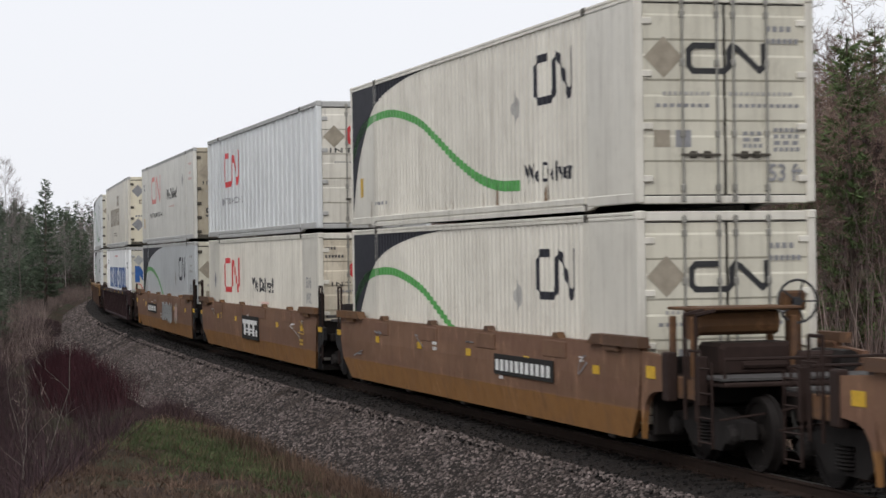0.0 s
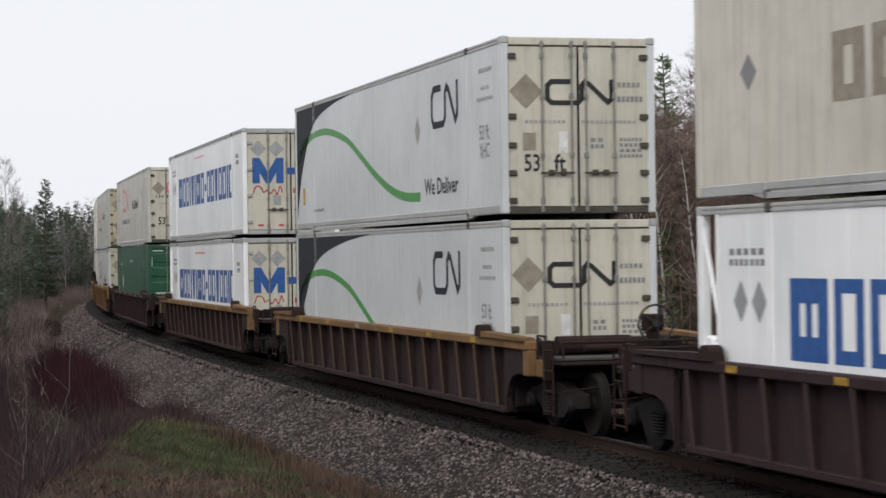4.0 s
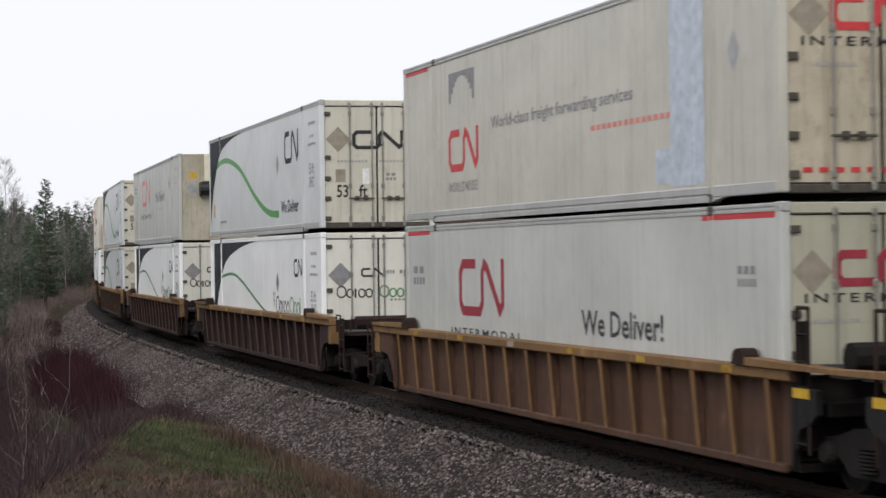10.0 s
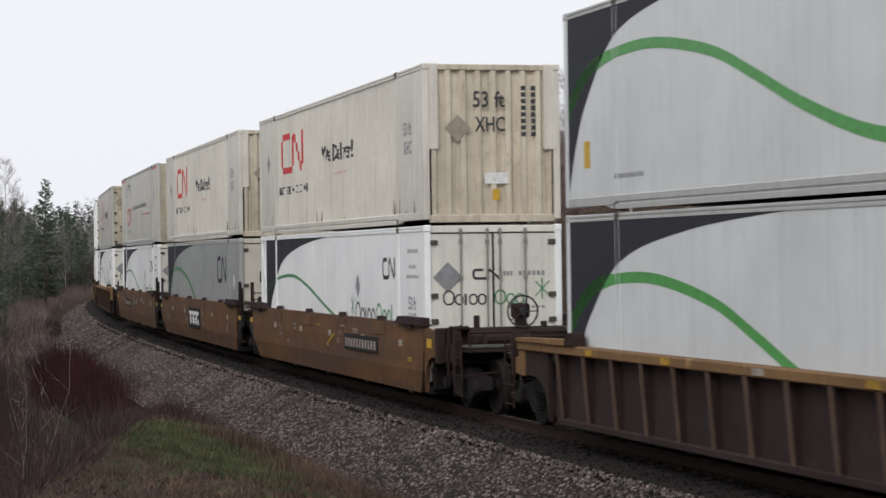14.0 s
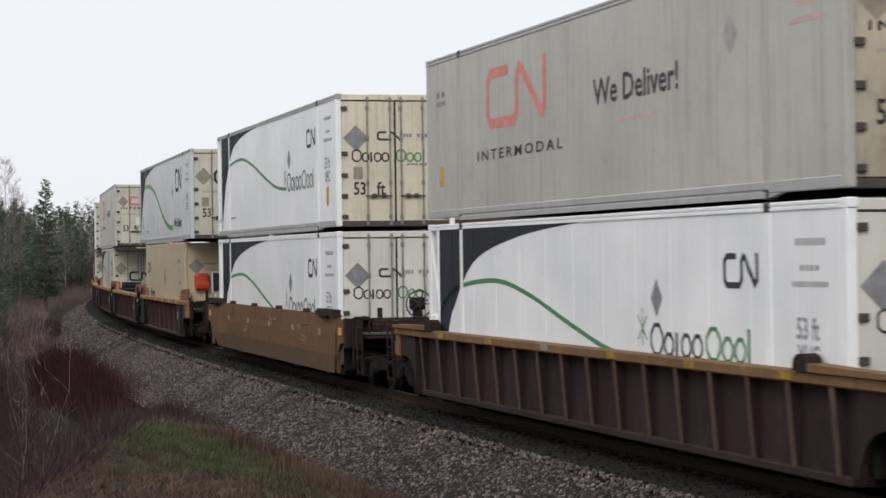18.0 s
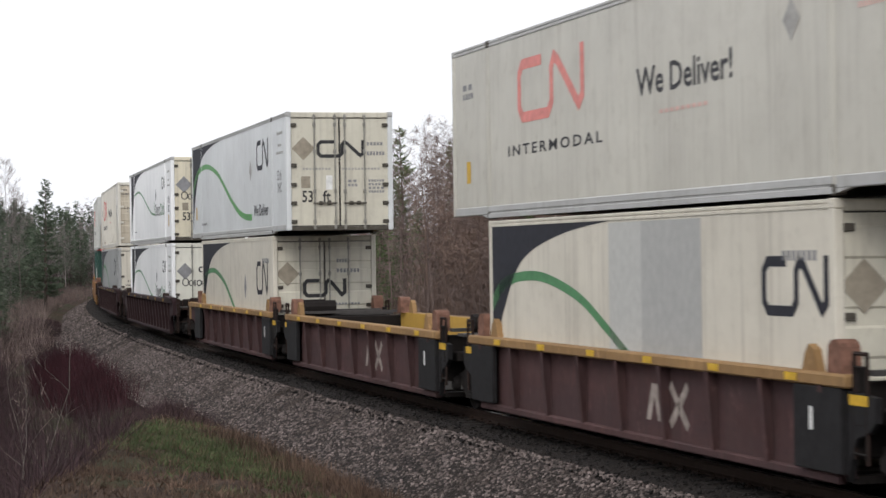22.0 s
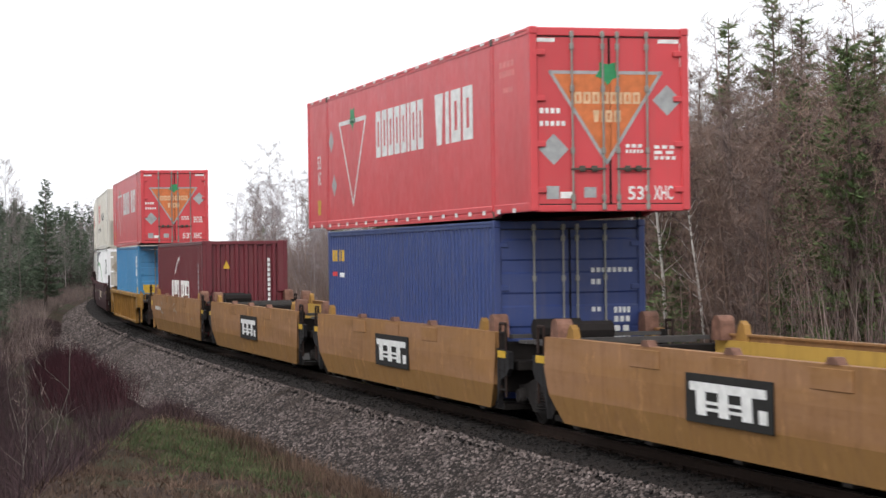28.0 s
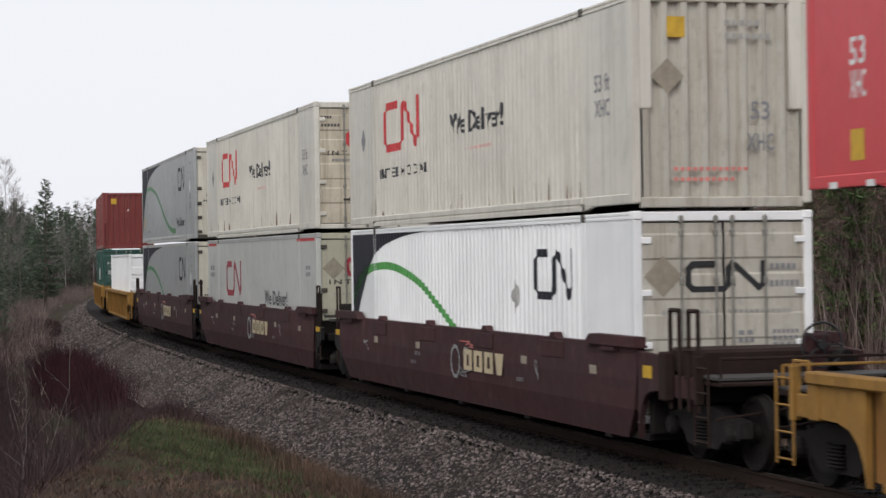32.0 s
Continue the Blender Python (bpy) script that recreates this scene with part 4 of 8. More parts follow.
for i_ in range(138):
    m_ = rail_frame(-38 + i_ * 0.53) @ pose(random.uniform(-0.02, 0.02), random.uniform(-0.04, 0.04), random.uniform(-0.008, 0.004), 0, 0, random.uniform(-1, 1))
    part("tie", tie_mesh, TIEWOOD, track_bed, at=m_)
    all_plates.add([m_ @ Vector(v) for v in plate_shape.v], plate_shape.f)


part("tie_plates", all_plates, RAILSTEEL, track_bed)["kind"] = "stuff"


def scatter_stones(name, n, s0, s1, r0, r1, size, mat, label, seed, heights):
    """Loose crushed stones as low, uneven lumps."""
    g = np.random.default_rng(seed)
    s, r = g.uniform(s0, s1, n), g.uniform(r0, r1, n)
    base = np.array([[1, 0, 0], [-1, 0, 0], [0, 1, 0], [0, -1, 0], [0, 0, 1], [0, 0, -1]], float)
    tris = np.array([[0, 2, 4], [2, 1, 4], [1, 3, 4], [3, 0, 4], [2, 0, 5], [1, 2, 5], [3, 1, 5], [0, 3, 5]])
    x, y, h = (np.interp(s, LINE[:, 0], LINE[:, k]) for k in (1, 2, 3))
    px, py = x + r * np.sin(h), y - r * np.cos(h)
    pz = np.interp(r, *heights) + CANT * -r
    k = size * g.uniform(0.55, 1.35, n)
    v = base[None] * g.uniform(0.55, 1.2, (n, 6, 1)) * k[:, None, None]
    v[:, :, 2] *= 0.75
    a, b2, c2 = g.uniform(0, 6.28, n), g.uniform(-0.9, 0.9, n), g.uniform(-0.9, 0.9, n)
    ca, sa, cb, sb, cc, sc2 = np.cos(a), np.sin(a), np.cos(b2), np.sin(b2), np.cos(c2), np.sin(c2)
    v = np.stack([v[..., 0], v[..., 1] * cb[:, None] - v[..., 2] * sb[:, None], v[..., 1] * sb[:, None] + v[..., 2] * cb[:, None]], -1)
    v = np.stack([v[..., 0] * cc[:, None] + v[..., 2] * sc2[:, None], v[..., 1], -v[..., 0] * sc2[:, None] + v[..., 2] * cc[:, None]], -1)
    v = np.stack([v[..., 0] * ca[:, None] - v[..., 1] * sa[:, None], v[..., 0] * sa[:, None] + v[..., 1] * ca[:, None], v[..., 2]], -1)
    v += np.stack([px, py, pz + k * 0.25], -1)[:, None, :]
    t = (np.arange(n) * 6)[:, None, None] + tris[None]
    return tagged(new(name, numpy_mesh(name, v.reshape(-1, 3), t.reshape(-1, 3), mat)), label, "ballast", kind="stuff")


SHOULDER = ([-4.2, -3.45, -2.6, -2.0, -1.6, 1.6, 2.0, 2.6, 3.45, 4.2], [-1.2, -1.03, -0.56, -0.24, -0.19, -0.19, -0.24, -0.56, -1.03, -1.15])
scatter_stones("ballast_stones", 62000, -30, 34, 1.85, 4.1, 0.041, STONE, "loose grey crushed stones", 3, SHOULDER)
scatter_stones("ballast_stones", 18000, -115, -30, 1.9, 4.1, 0.052, STONE, "loose grey crushed stones along the far bend", 4, SHOULDER)
scatter_stones("track_stones", 15000, -50, 34, -2.0, 2.15, 0.036, GREASYSHADE, "greasy stones between the ties, darkened as train shade", 5, ([-2.1, -1.6, 1.6, 2.1], [-0.24, -0.185, -0.185, -0.24]))


def leaf_material(name, lo, hi, rough=0.8):
    m, n, l, b = shader(name, rough)
    g = n.new("ShaderNodeNewGeometry")
    c = ramp(n, l, g.outputs["Random Per Island"], 0.0, 1.0, lo, hi)
    l.new(mix(n, l, ramp(n, l, noise_at(n, l, 0.6, 3), 0.3, 0.7), c, tuple(v * 0.6 for v in lo)), b.inputs["Base Color"])
    return m


STRAW = leaf_material("dead_grass", (0.06, 0.04, 0.03), (0.25, 0.165, 0.12))
LAWN = leaf_material("new_green_grass", (0.06, 0.09, 0.035), (0.14, 0.175, 0.08))
REDTWIG = leaf_material("dark_red_twigs", (0.036, 0.013, 0.017), (0.088, 0.031, 0.038))
PURPLETWIG = leaf_material("purple_brown_twigs", (0.034, 0.021, 0.024), (0.115, 0.07, 0.075))
GREYTWIG = leaf_material("grey_brown_twigs", (0.16, 0.12, 0.11), (0.41, 0.32, 0.29))
NEEDLE = leaf_material("spruce_needles", (0.08, 0.13, 0.05), (0.25, 0.33, 0.14))
# far twigs paled: sky glare and distance haze put into their colour
HAZETWIG = leaf_material("pale_lilac_twigs", (0.24, 0.20, 0.20), (0.44, 0.38, 0.38))
WARMTWIG = leaf_material("warm_brown_twigs", (0.16, 0.11, 0.09), (0.41, 0.29, 0.235))
# greyer than the near needles: distance haze put into the colour
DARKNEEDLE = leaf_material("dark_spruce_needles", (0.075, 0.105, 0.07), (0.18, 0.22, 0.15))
YOUNGLEAF = leaf_material("yellow_green_moss", (0.09, 0.09, 0.01), (0.20, 0.19, 0.03))
BARKBROWN = plain("brown_bark", (0.12, 0.095, 0.08), 0.9, 0.0, 0.5)
BARKGREY = plain("grey_bark", (0.16, 0.14, 0.125), 0.9, 0.0, 0.5)


def birch_material():
    m, n, l, b = shader("birch_bark", 0.7)
    c = mix(n, l, ramp(n, l, noise_at(n, l, 4.0, 6, (1, 1, 3.0)), 0.55, 0.62), (0.55, 0.53, 0.50), (0.05, 0.045, 0.04))
    l.new(c, b.inputs["Base Color"])
    return m


BIRCH = birch_material()


def blades(name, label, mat, x, y, z, hgt, wid, lean, seed, category="grass", bend_=0.35, bent=False):
    """Thin upright blades or twigs as one mesh: slivers, or bent strips of three triangles."""
    g = np.random.default_rng(seed)
    n = len(x)
    h = hgt * g.uniform(0.5, 1.25, n)
    a, t = g.uniform(0, 6.28, n), g.uniform(0, lean, n)
    ux, uy = np.cos(a) * t, np.sin(a) * t
    b = g.uniform(0, 6.28, n)
    wx, wy = np.cos(b) * wid / 2, np.sin(b) * wid / 2
    p = np.stack([x, y, z], -1)
    w = np.stack([wx, wy, np.zeros(n)], -1)
    tip = p + np.stack([ux * h * (1 + bend_), uy * h * (1 + bend_), h * (1 - 0.25 * t)], -1)
    if bent:
        mid = p + np.stack([ux * h * 0.5, uy * h * 0.5, h * 0.55], -1)
        v, f = np.stack([p - w, p + w, mid - w * 0.7, mid + w * 0.7, tip], 1), [[0, 1, 3], [0, 3, 2], [2, 3, 4]]
    else:
        v, f = np.stack([p - w, p + w, tip], 1), [[0, 1, 2]]
    t3 = (np.arange(n) * v.shape[1])[:, None, None] + np.array(f)[None]
    return tagged(new(name, numpy_mesh(name, v.reshape(-1, 3), t3.reshape(-1, 3), mat)), label, category, kind="stuff")


def on_ground(n, s0, s1, r0, r1, seed, test=None):
    g = np.random.default_rng(seed)
    s, r = g.uniform(s0, s1, n), g.uniform(r0, r1, n)
    if test is not None:
        k = test(s, r, g)
        s, r = s[k], r[k]
    px, py, h = (np.interp(s, LINE[:, 0], LINE[:, c]) for c in (1, 2, 3))
    x, y = px + r * np.sin(h), py - r * np.cos(h)
    return x, y, ground_height(s, r, x, y) - 0.02, s, r


# ---- what is painted on the containers: u metres from the rear end, z up ----
def swoosh(length=16.154, green=SWGREEN, fine=False, dark=CHARCOAL, start=0.06, drop=0.0):
    k = length / 16.154
    edge = curve_through([(0.08, 0.20), (0.44, 1.0 - drop), (0.92, 1.62 - drop), (2.0 + drop, 2.40 - drop), (3.9 + 4 * drop, 2.70 - drop * 0.5), (6.2 + 8 * drop, 2.80)], 40)
    corner = [[(start, z0), (max(start, u0 * k + start - 0.06), z0), (u1 * k + start - 0.06, z1), (start, z1)] for (u0, z0), (u1, z1) in zip(edge, edge[1:])]
    if fine:
        way = curve_through([(0.66, 1.50), (1.2, 1.80), (2.2, 2.0), (4.0, 2.07), (5.6, 1.86), (7.4, 1.47), (9.0, 1.16), (10.4, 1.06)], 60)
        wid = [0.075 + 0.12 * max(0, 1 - i / 16) for i in range(60)]
    else:
        way = curve_through([(0.08, 1.42), (0.6, 1.80), (1.3, 2.06), (2.4, 2.16), (3.6, 2.12), (5.2, 1.86), (6.4, 1.48), (7.6, 1.06), (8.9, 0.70), (10.0, 0.53), (11.1, 0.49)], 70)
        wid = [0.145 + 0.17 * max(0, 1 - i / 18) + 0.05 * max(0, i / 69 - 0.5) for i in range(70)]
    return [("dark_corner", corner, dark), ("green_stripe", [[(u, z) for u, z in p] for p in band([(u * k, z + 0.003 - drop) for u, z in way], wid)], green)]


def small_print(u=14.9, mat=FAINTINK):
    return [("small_print", lines(u, u + 0.75, 2.38, 2.5, 1, 7) + lines(u + 0.1, u + 0.6, 2.1, 2.2, 1, 4) + lines(u - 0.1, u + 0.8, 1.92, 2.02, 1, 10), mat)]


def size_mark(u=14.9, z=1.0):
    return [("size_mark", words("53 ft", u, u + 0.55, z + 0.3, z + 0.55) + words("XHC", u, u + 0.55, z, z + 0.25), GREYINK)]


def art_swoosh(ink=CHARCOAL, print_=True, slogan="We Deliver", dark=CHARCOAL, green=SWGREEN, drop=0.0):
    a = swoosh(dark=dark, green=green, drop=drop)
    a += [("emblem", emblem(11.9, 1.66, 1.75, 0.76, 0.122), ink), ("hazard_diamond", [[(10.95, 1.42), (11.15, 1.7), (10.95, 1.98), (10.75, 1.7)]], FAINTINK), ("slogan", words(slogan, 11.4, 13.6, 0.50, 0.80), ink), ("web_line", lines(1.9, 3.0, 0.42, 0.52, 1, 9), GREYINK), ("yellow_sticker", [rect(0.75, 0.62, 0.98, 1.0)], YELLOWINK)]
    return a + (small_print() + size_mark() if print_ else [])


def art_cool(drop=0.0):
    a = swoosh(fine=True, green=DULLGREEN, start=0.64, drop=drop)
    a += [("emblem", emblem(12.9, 1.9, 1.0, 0.42, 0.075), DARKINK), ("brand_mark", marks(10.55, 12.3, 1.02, 1.40, "Ooroo", 0.055), DARKINK), ("brand_mark", marks(12.38, 13.75, 1.02, 1.40, "Oool", 0.055), DULLGREEN)]
    a += [("hazard_diamond", [[(10.75, 1.5), (10.95, 1.75), (10.75, 2.0), (10.55, 1.75)]], GREYINK), ("snow_star", stroke([(10.1, 1.2), (10.4, 1.5)], 0.026) + stroke([(10.1, 1.5), (10.4, 1.2)], 0.026) + stroke([(10.25, 1.12), (10.25, 1.6)], 0.026), DULLGREEN)]
    return a + [("web_line", lines(2.2, 3.0, 0.5, 0.58, 1, 8), GREYINK), ("yellow_sticker", [rect(15.05, 0.55, 15.3, 0.95)], YELLOWINK)] + small_print() + size_mark(z=1.05)


def art_red(ink=FADEDRED, low=False, faded=DARKINK):
    if low:
        return [("emblem", emblem(3.4, 1.33, 2.5, 0.95, 0.16), ink), ("slogan", words("We Deliver!", 9.5, 12.6, 1.18, 1.55), faded), ("type_line", words("INTERMODAL", 2.9, 6.8, 0.98, 1.12), faded), ("rear_bars", lines(14.95, 15.5, 1.9, 2.2, 2, 5), GREYINK), ("red_cap", [rect(13.9, 2.72, 16.0, 2.79)], LOGORED), ("red_cap", [rect(0.1, 2.72, 1.6, 2.79)], LOGORED), ("rear_bars", lines(0.5, 1.3, 1.8, 2.2, 2, 4), GREYINK)]
    return [("emblem", emblem(3.5, 1.45, 3.0, 0.98, 0.165), ink), ("type_line", words("INTERMODAL", 3.0, 7.2, 0.96, 1.13), faded), ("slogan", words("We Deliver!", 8.5, 11.6, 1.48, 1.86), faded), ("web_line", lines(9.3, 10.9, 1.2, 1.28, 1, 9), FAINTRED), ("hazard_diamond", [[(13.2, 1.75), (13.42, 2.0), (13.2, 2.25), (12.98, 2.0)]], FAINTINK), ("rear_bars", lines(0.6, 1.2, 2.0, 2.3, 2, 4), GREYINK), ("yellow_sticker", [rect(0.75, 0.62, 0.98, 0.98)], YELLOWINK)] + small_print(mat=FAINTRED)


def art_red_ribbed(ink=LOGORED, faded=DARKINK):
    return [("emblem", emblem(2.8, 1.42, 2.5, 0.95, 0.15), ink), ("type_line", words("INTERMODAL", 2.4, 5.9, 0.93, 1.12), faded), ("slogan", words("We Deliver!", 7.4, 10.4, 1.48, 1.86), faded), ("web_line", lines(8.2, 9.8, 1.18, 1.26, 1, 8), FAINTRED), ("hazard_diamond", [[(1.15, 1.5), (1.33, 1.75), (1.15, 2.0), (0.97, 1.75)]], GREYINK), ("size_mark", words("53 ft", 14.7, 15.3, 1.65, 1.9) + words("XHC", 14.7, 15.3, 1.3, 1.55), GREYINK)]


def art_world(slogan):
    arch = [[(2.9 + 1.5 * i / 12, 1.85 + 0.62 * math.sin(math.pi * (i + 0.5) / 12) ** 0.6), (2.9 + 1.5 * (i + 1) / 12, 1.85 + 0.62 * math.sin(math.pi * (i + 0.5) / 12) ** 0.6), (2.9 + 1.5 * (i + 1) / 12, 2.55), (2.9 + 1.5 * i / 12, 2.55)] for i in range(12)]
    return [("globe_arch", arch, GREYINK), ("emblem", emblem(2.85, 0.85, 1.75, 0.72, 0.13), LOGORED), ("type_line", words("WORLDWIDE", 2.85, 4.5, 0.5, 0.68), GREYINK), ("slogan", words(slogan, 5.3, 11.6, 1.4, 1.66), GREYINK), ("web_line", lines(10.0, 13.0, 1.12, 1.24, 1, 14), FADEDRED), ("hazard_diamond", [[(14.9, 1.55), (15.08, 1.8), (14.9, 2.05), (14.72, 1.8)]], SILVERINK), ("red_cap", [rect(13.9, 2.72, 16.0, 2.79)], LOGORED), ("red_cap", [rect(0.1, 2.72, 1.6, 2.79)], LOGORED)]


def art_blue_name():
    return [("brand_bars", blocks(2.5, 14.4, 1.11, 2.03, "wmmntnwm-omtmmno", 0.27), BLUEINK), ("hazard_diamond", [[(1.2, 1.5), (1.4, 1.75), (1.2, 2.0), (1.0, 1.75)], [(1.7, 1.5), (1.9, 1.75), (1.7, 2.0), (1.5, 1.75)]], SILVERINK), ("small_print", lines(0.9, 1.9, 2.15, 2.4, 2, 7) + lines(14.9, 15.4, 1.95, 2.3, 2, 4), GREYINK), ("red_line", lines(6.4, 8.6, 2.5, 2.58, 1, 14), FADEDRED)]


def art_quick():
    return [("brand_bars", blocks(3.6, 10.2, 1.0, 1.75, "omnomtom"), BROWNGREY), ("brand_bars", blocks(8.4, 10.0, 1.85, 2.3, "om"), BROWNGREY), ("hazard_diamond", diamond(1.5, 1.5, 0.22), GREYINK), ("small_print", lines(6.0, 8.6, 0.5, 0.7, 2, 8), BROWNGREY)]


def art_green():
    return [("hazard_diamond", [[(3.1, 1.1), (3.35, 1.45), (3.1, 1.8), (2.85, 1.45)]], WHITEINK), ("brand_bars", lines(7.0, 8.6, 2.25, 2.36, 1, 11), WHITEINK), ("small_print", lines(1.9, 2.8, 2.12, 2.26, 1, 6) + lines(13.8, 14.2, 2.05, 2.3, 2, 3), WHITEINK), ("size_mark", words("53'", 0.65, 1.15, 0.95, 1.2) + words("53'", 14.35, 14.9, 0.62, 0.95), WHITEINK), ("dark_scrapes", stroke([(9.4, 2.33), (10.4, 2.22)], 0.025) + stroke([(11.2, 2.4), (12.4, 2.38)], 0.03) + stroke([(12.6, 2.15), (13.0, 2.28)], 0.02), BLACK)]


def art_red_store():
    tri = [(3.15, 2.22), (5.5, 2.22), (4.35, 0.52)]
    dash = []
    for a, b in zip(tri, tri[1:] + tri[:1]):
        for i in range(9):
            f, g = i / 9, (i + 0.8) / 9
            dash += stroke([(a[0] + (b[0] - a[0]) * f, a[1] + (b[1] - a[1]) * f), (a[0] + (b[0] - a[0]) * g, a[1] + (b[1] - a[1]) * g)], 0.09)
    dots = [rect(0.5 + i * 0.82, 0.07, 0.68 + i * 0.82, 0.14) for i in range(19)] + [rect(0.5 + i * 0.82, 2.83, 0.72 + i * 0.82, 2.87) for i in range(19)]
    return [("brand_bars", blocks(6.35, 10.0, 1.36, 2.26, "ommomnmm"), WHITEINK), ("brand_bars", blocks(10.7, 13.2, 1.36, 2.26, "tnmo"), WHITEINK), ("triangle_outline", dash, WHITEINK), ("leaf", [[(4.35 + 0.30 * math.cos(a) * k, 2.28 + 0.26 * math.sin(a) * k) for a, k in ((2 * math.pi * i / 10 + math.pi / 10, 1.0 if i % 2 else 0.62) for i in range(10))]], LEAFGREEN), ("hazard_diamond", diamond(2.35, 1.9, 0.24) + diamond(2.6, 0.95, 0.24), SILVERINK), ("size_mark", words("53", 0.95, 1.3, 1.35, 1.65) + words("XHC", 0.95, 1.3, 1.0, 1.3), WHITEINK), ("yellow_sticker", [rect(0.95, 0.35, 1.25, 0.68)], YELLOWINK), ("reflectors", dots, WHITEINK), ("small_print", lines(14.6, 15.4, 2.2, 2.5, 2, 6) + lines(14.8, 15.3, 1.95, 2.08, 1, 4), FADEDRED)]


def end_swoosh(ink=BLACK, size=True, col=BROWNGREY):
    a = [("emblem", emblem(0.74, 1.80, 1.17, 0.42, 0.08), ink), ("hazard_diamond", diamond(0.42, 2.02, 0.28), col), ("web_line", lines(0.4, 1.1, 1.5, 1.58, 1, 9) + lines(1.35, 2.3, 1.5, 1.58, 1, 12), FAINTINK), ("number_print", lines(1.97, 2.38, 2.08, 2.2, 1, 5) + lines(1.97, 2.42, 1.84, 1.98, 1, 6), GREYINK), ("small_print", lines(1.5, 1.75, 1.1, 1.3, 2, 3) + lines(2.0, 2.4, 0.95, 1.3, 4, 6), GREYINK)]
    if size:
        a += [("size_mark", words("53", 0.38, 0.64, 0.74, 1.02) + words("ft", 0.88, 1.08, 0.74, 1.02), BLACK), ("label_square", [rect(0.36, 1.08, 0.58, 1.36)], col), ("white_sticker", [rect(0.96, 1.04, 1.12, 1.38)], WHITEINK)]
    return a


def end_cool(size):
    a = [("emblem", emblem(0.90, 1.90, 0.55, 0.2, 0.045), DARKINK), ("hazard_diamond", diamond(0.44, 1.95, 0.28), GREYINK), ("brand_mark", marks(0.36, 1.18, 1.46, 1.70, "Ooroo", 0.03), DARKINK), ("brand_mark", marks(1.33, 1.97, 1.46, 1.70, "Oool", 0.03), DULLGREEN), ("snow_star", stroke([(2.1, 1.6), (2.35, 1.85)], 0.024) + stroke([(2.1, 1.85), (2.35, 1.6)], 0.024) + stroke([(2.22, 1.55), (2.22, 1.9)], 0.024), DULLGREEN), ("number_print", lines(1.42, 1.68, 1.95, 2.08, 1, 4) + lines(1.78, 2.3, 1.95, 2.08, 1, 6), GREYINK), ("web_line", lines(1.55, 2.3, 1.36, 1.43, 1, 8), GREYINK)]
    if size:
        a += [("size_mark", words("53", 0.38, 0.64, 0.74, 1.02) + words("ft", 0.88, 1.08, 0.74, 1.02), BLACK), ("label_square", [rect(0.38, 1.08, 0.58, 1.34)], BROWNGREY)]
    return a


def end_red(size=True, ink=LOGORED):
    a = [("emblem", emblem(0.66, 1.92, 1.12, 0.42, 0.10), ink), ("type_line", words("INTERMODAL", 0.3, 2.35, 1.74, 1.85), BLACK), ("hazard_diamond", diamond(0.40, 2.1, 0.25), BROWNGREY), ("number_print", lines(1.86, 2.3, 2.16, 2.28, 1, 5) + lines(1.86, 2.34, 1.95, 2.06, 1, 6), GREYINK), ("web_line", lines(0.4, 1.0, 1.5, 1.57, 1, 9) + lines(1.4, 2.3, 1.5, 1.57, 1, 12), FAINTINK)]
    if size:
        a += [("size_mark", words("53", 0.38, 0.64, 0.74, 1.02) + words("ft", 0.88, 1.08, 0.74, 1.02), BLACK), ("white_sticker", [rect(0.96, 1.04, 1.14, 1.38)], WHITEINK)]
    return a


def end_red_store():
    tri = [(0.34, 2.2), (2.14, 2.2), (1.24, 0.82)]
    return [("triangle", [[tri[2], tri[1], tri[0]]], ORANGEINK), ("triangle_outline", stroke(tri + tri[:1], 0.05), SILVERINK), ("leaf", [[(1.27 + 0.22 * math.cos(a) * k, 2.2 + 0.2 * math.sin(a) * k) for a, k in ((2 * math.pi * i / 10 + math.pi / 10, 1.0 if i % 2 else 0.62) for i in range(10))]], LEAFGREEN), ("brand_bars", blocks(0.72, 1.82, 1.72, 1.9, "ommomnmm") + blocks(1.02, 1.5, 1.44, 1.62, "tnmo"), CREAMINK), ("hazard_diamond", diamond(0.38, 1.02, 0.24) + diamond(2.24, 1.78, 0.24), SILVERINK), ("number_print", lines(0.16, 0.52, 1.55, 1.68, 1, 4) + lines(0.16, 0.6, 1.36, 1.48, 1, 5), WHITEINK), ("size_mark", words("53'", 1.58, 1.9, 0.24, 0.46) + words("XHC", 2.0, 2.32, 0.24, 0.46), WHITEINK), ("label_square", [rect(0.26, 0.26, 0.46, 0.46), rect(0.86, 0.28, 1.06, 0.44)], SILVERINK), ("white_sticker", [rect(0.48, 0.27, 0.7, 0.37), rect(0.08, 2.66, 0.42, 2.72), rect(2.1, 2.66, 2.44, 2.72), rect(0.05, 2.3, 0.1, 2.66), rect(2.46, 2.3, 2.51, 2.66)], WHITEINK), ("small_print", lines(1.55, 1.85, 0.95, 1.12, 2, 5) + lines(2.02, 2.4, 0.85, 1.1, 3, 4), WHITEINK)]


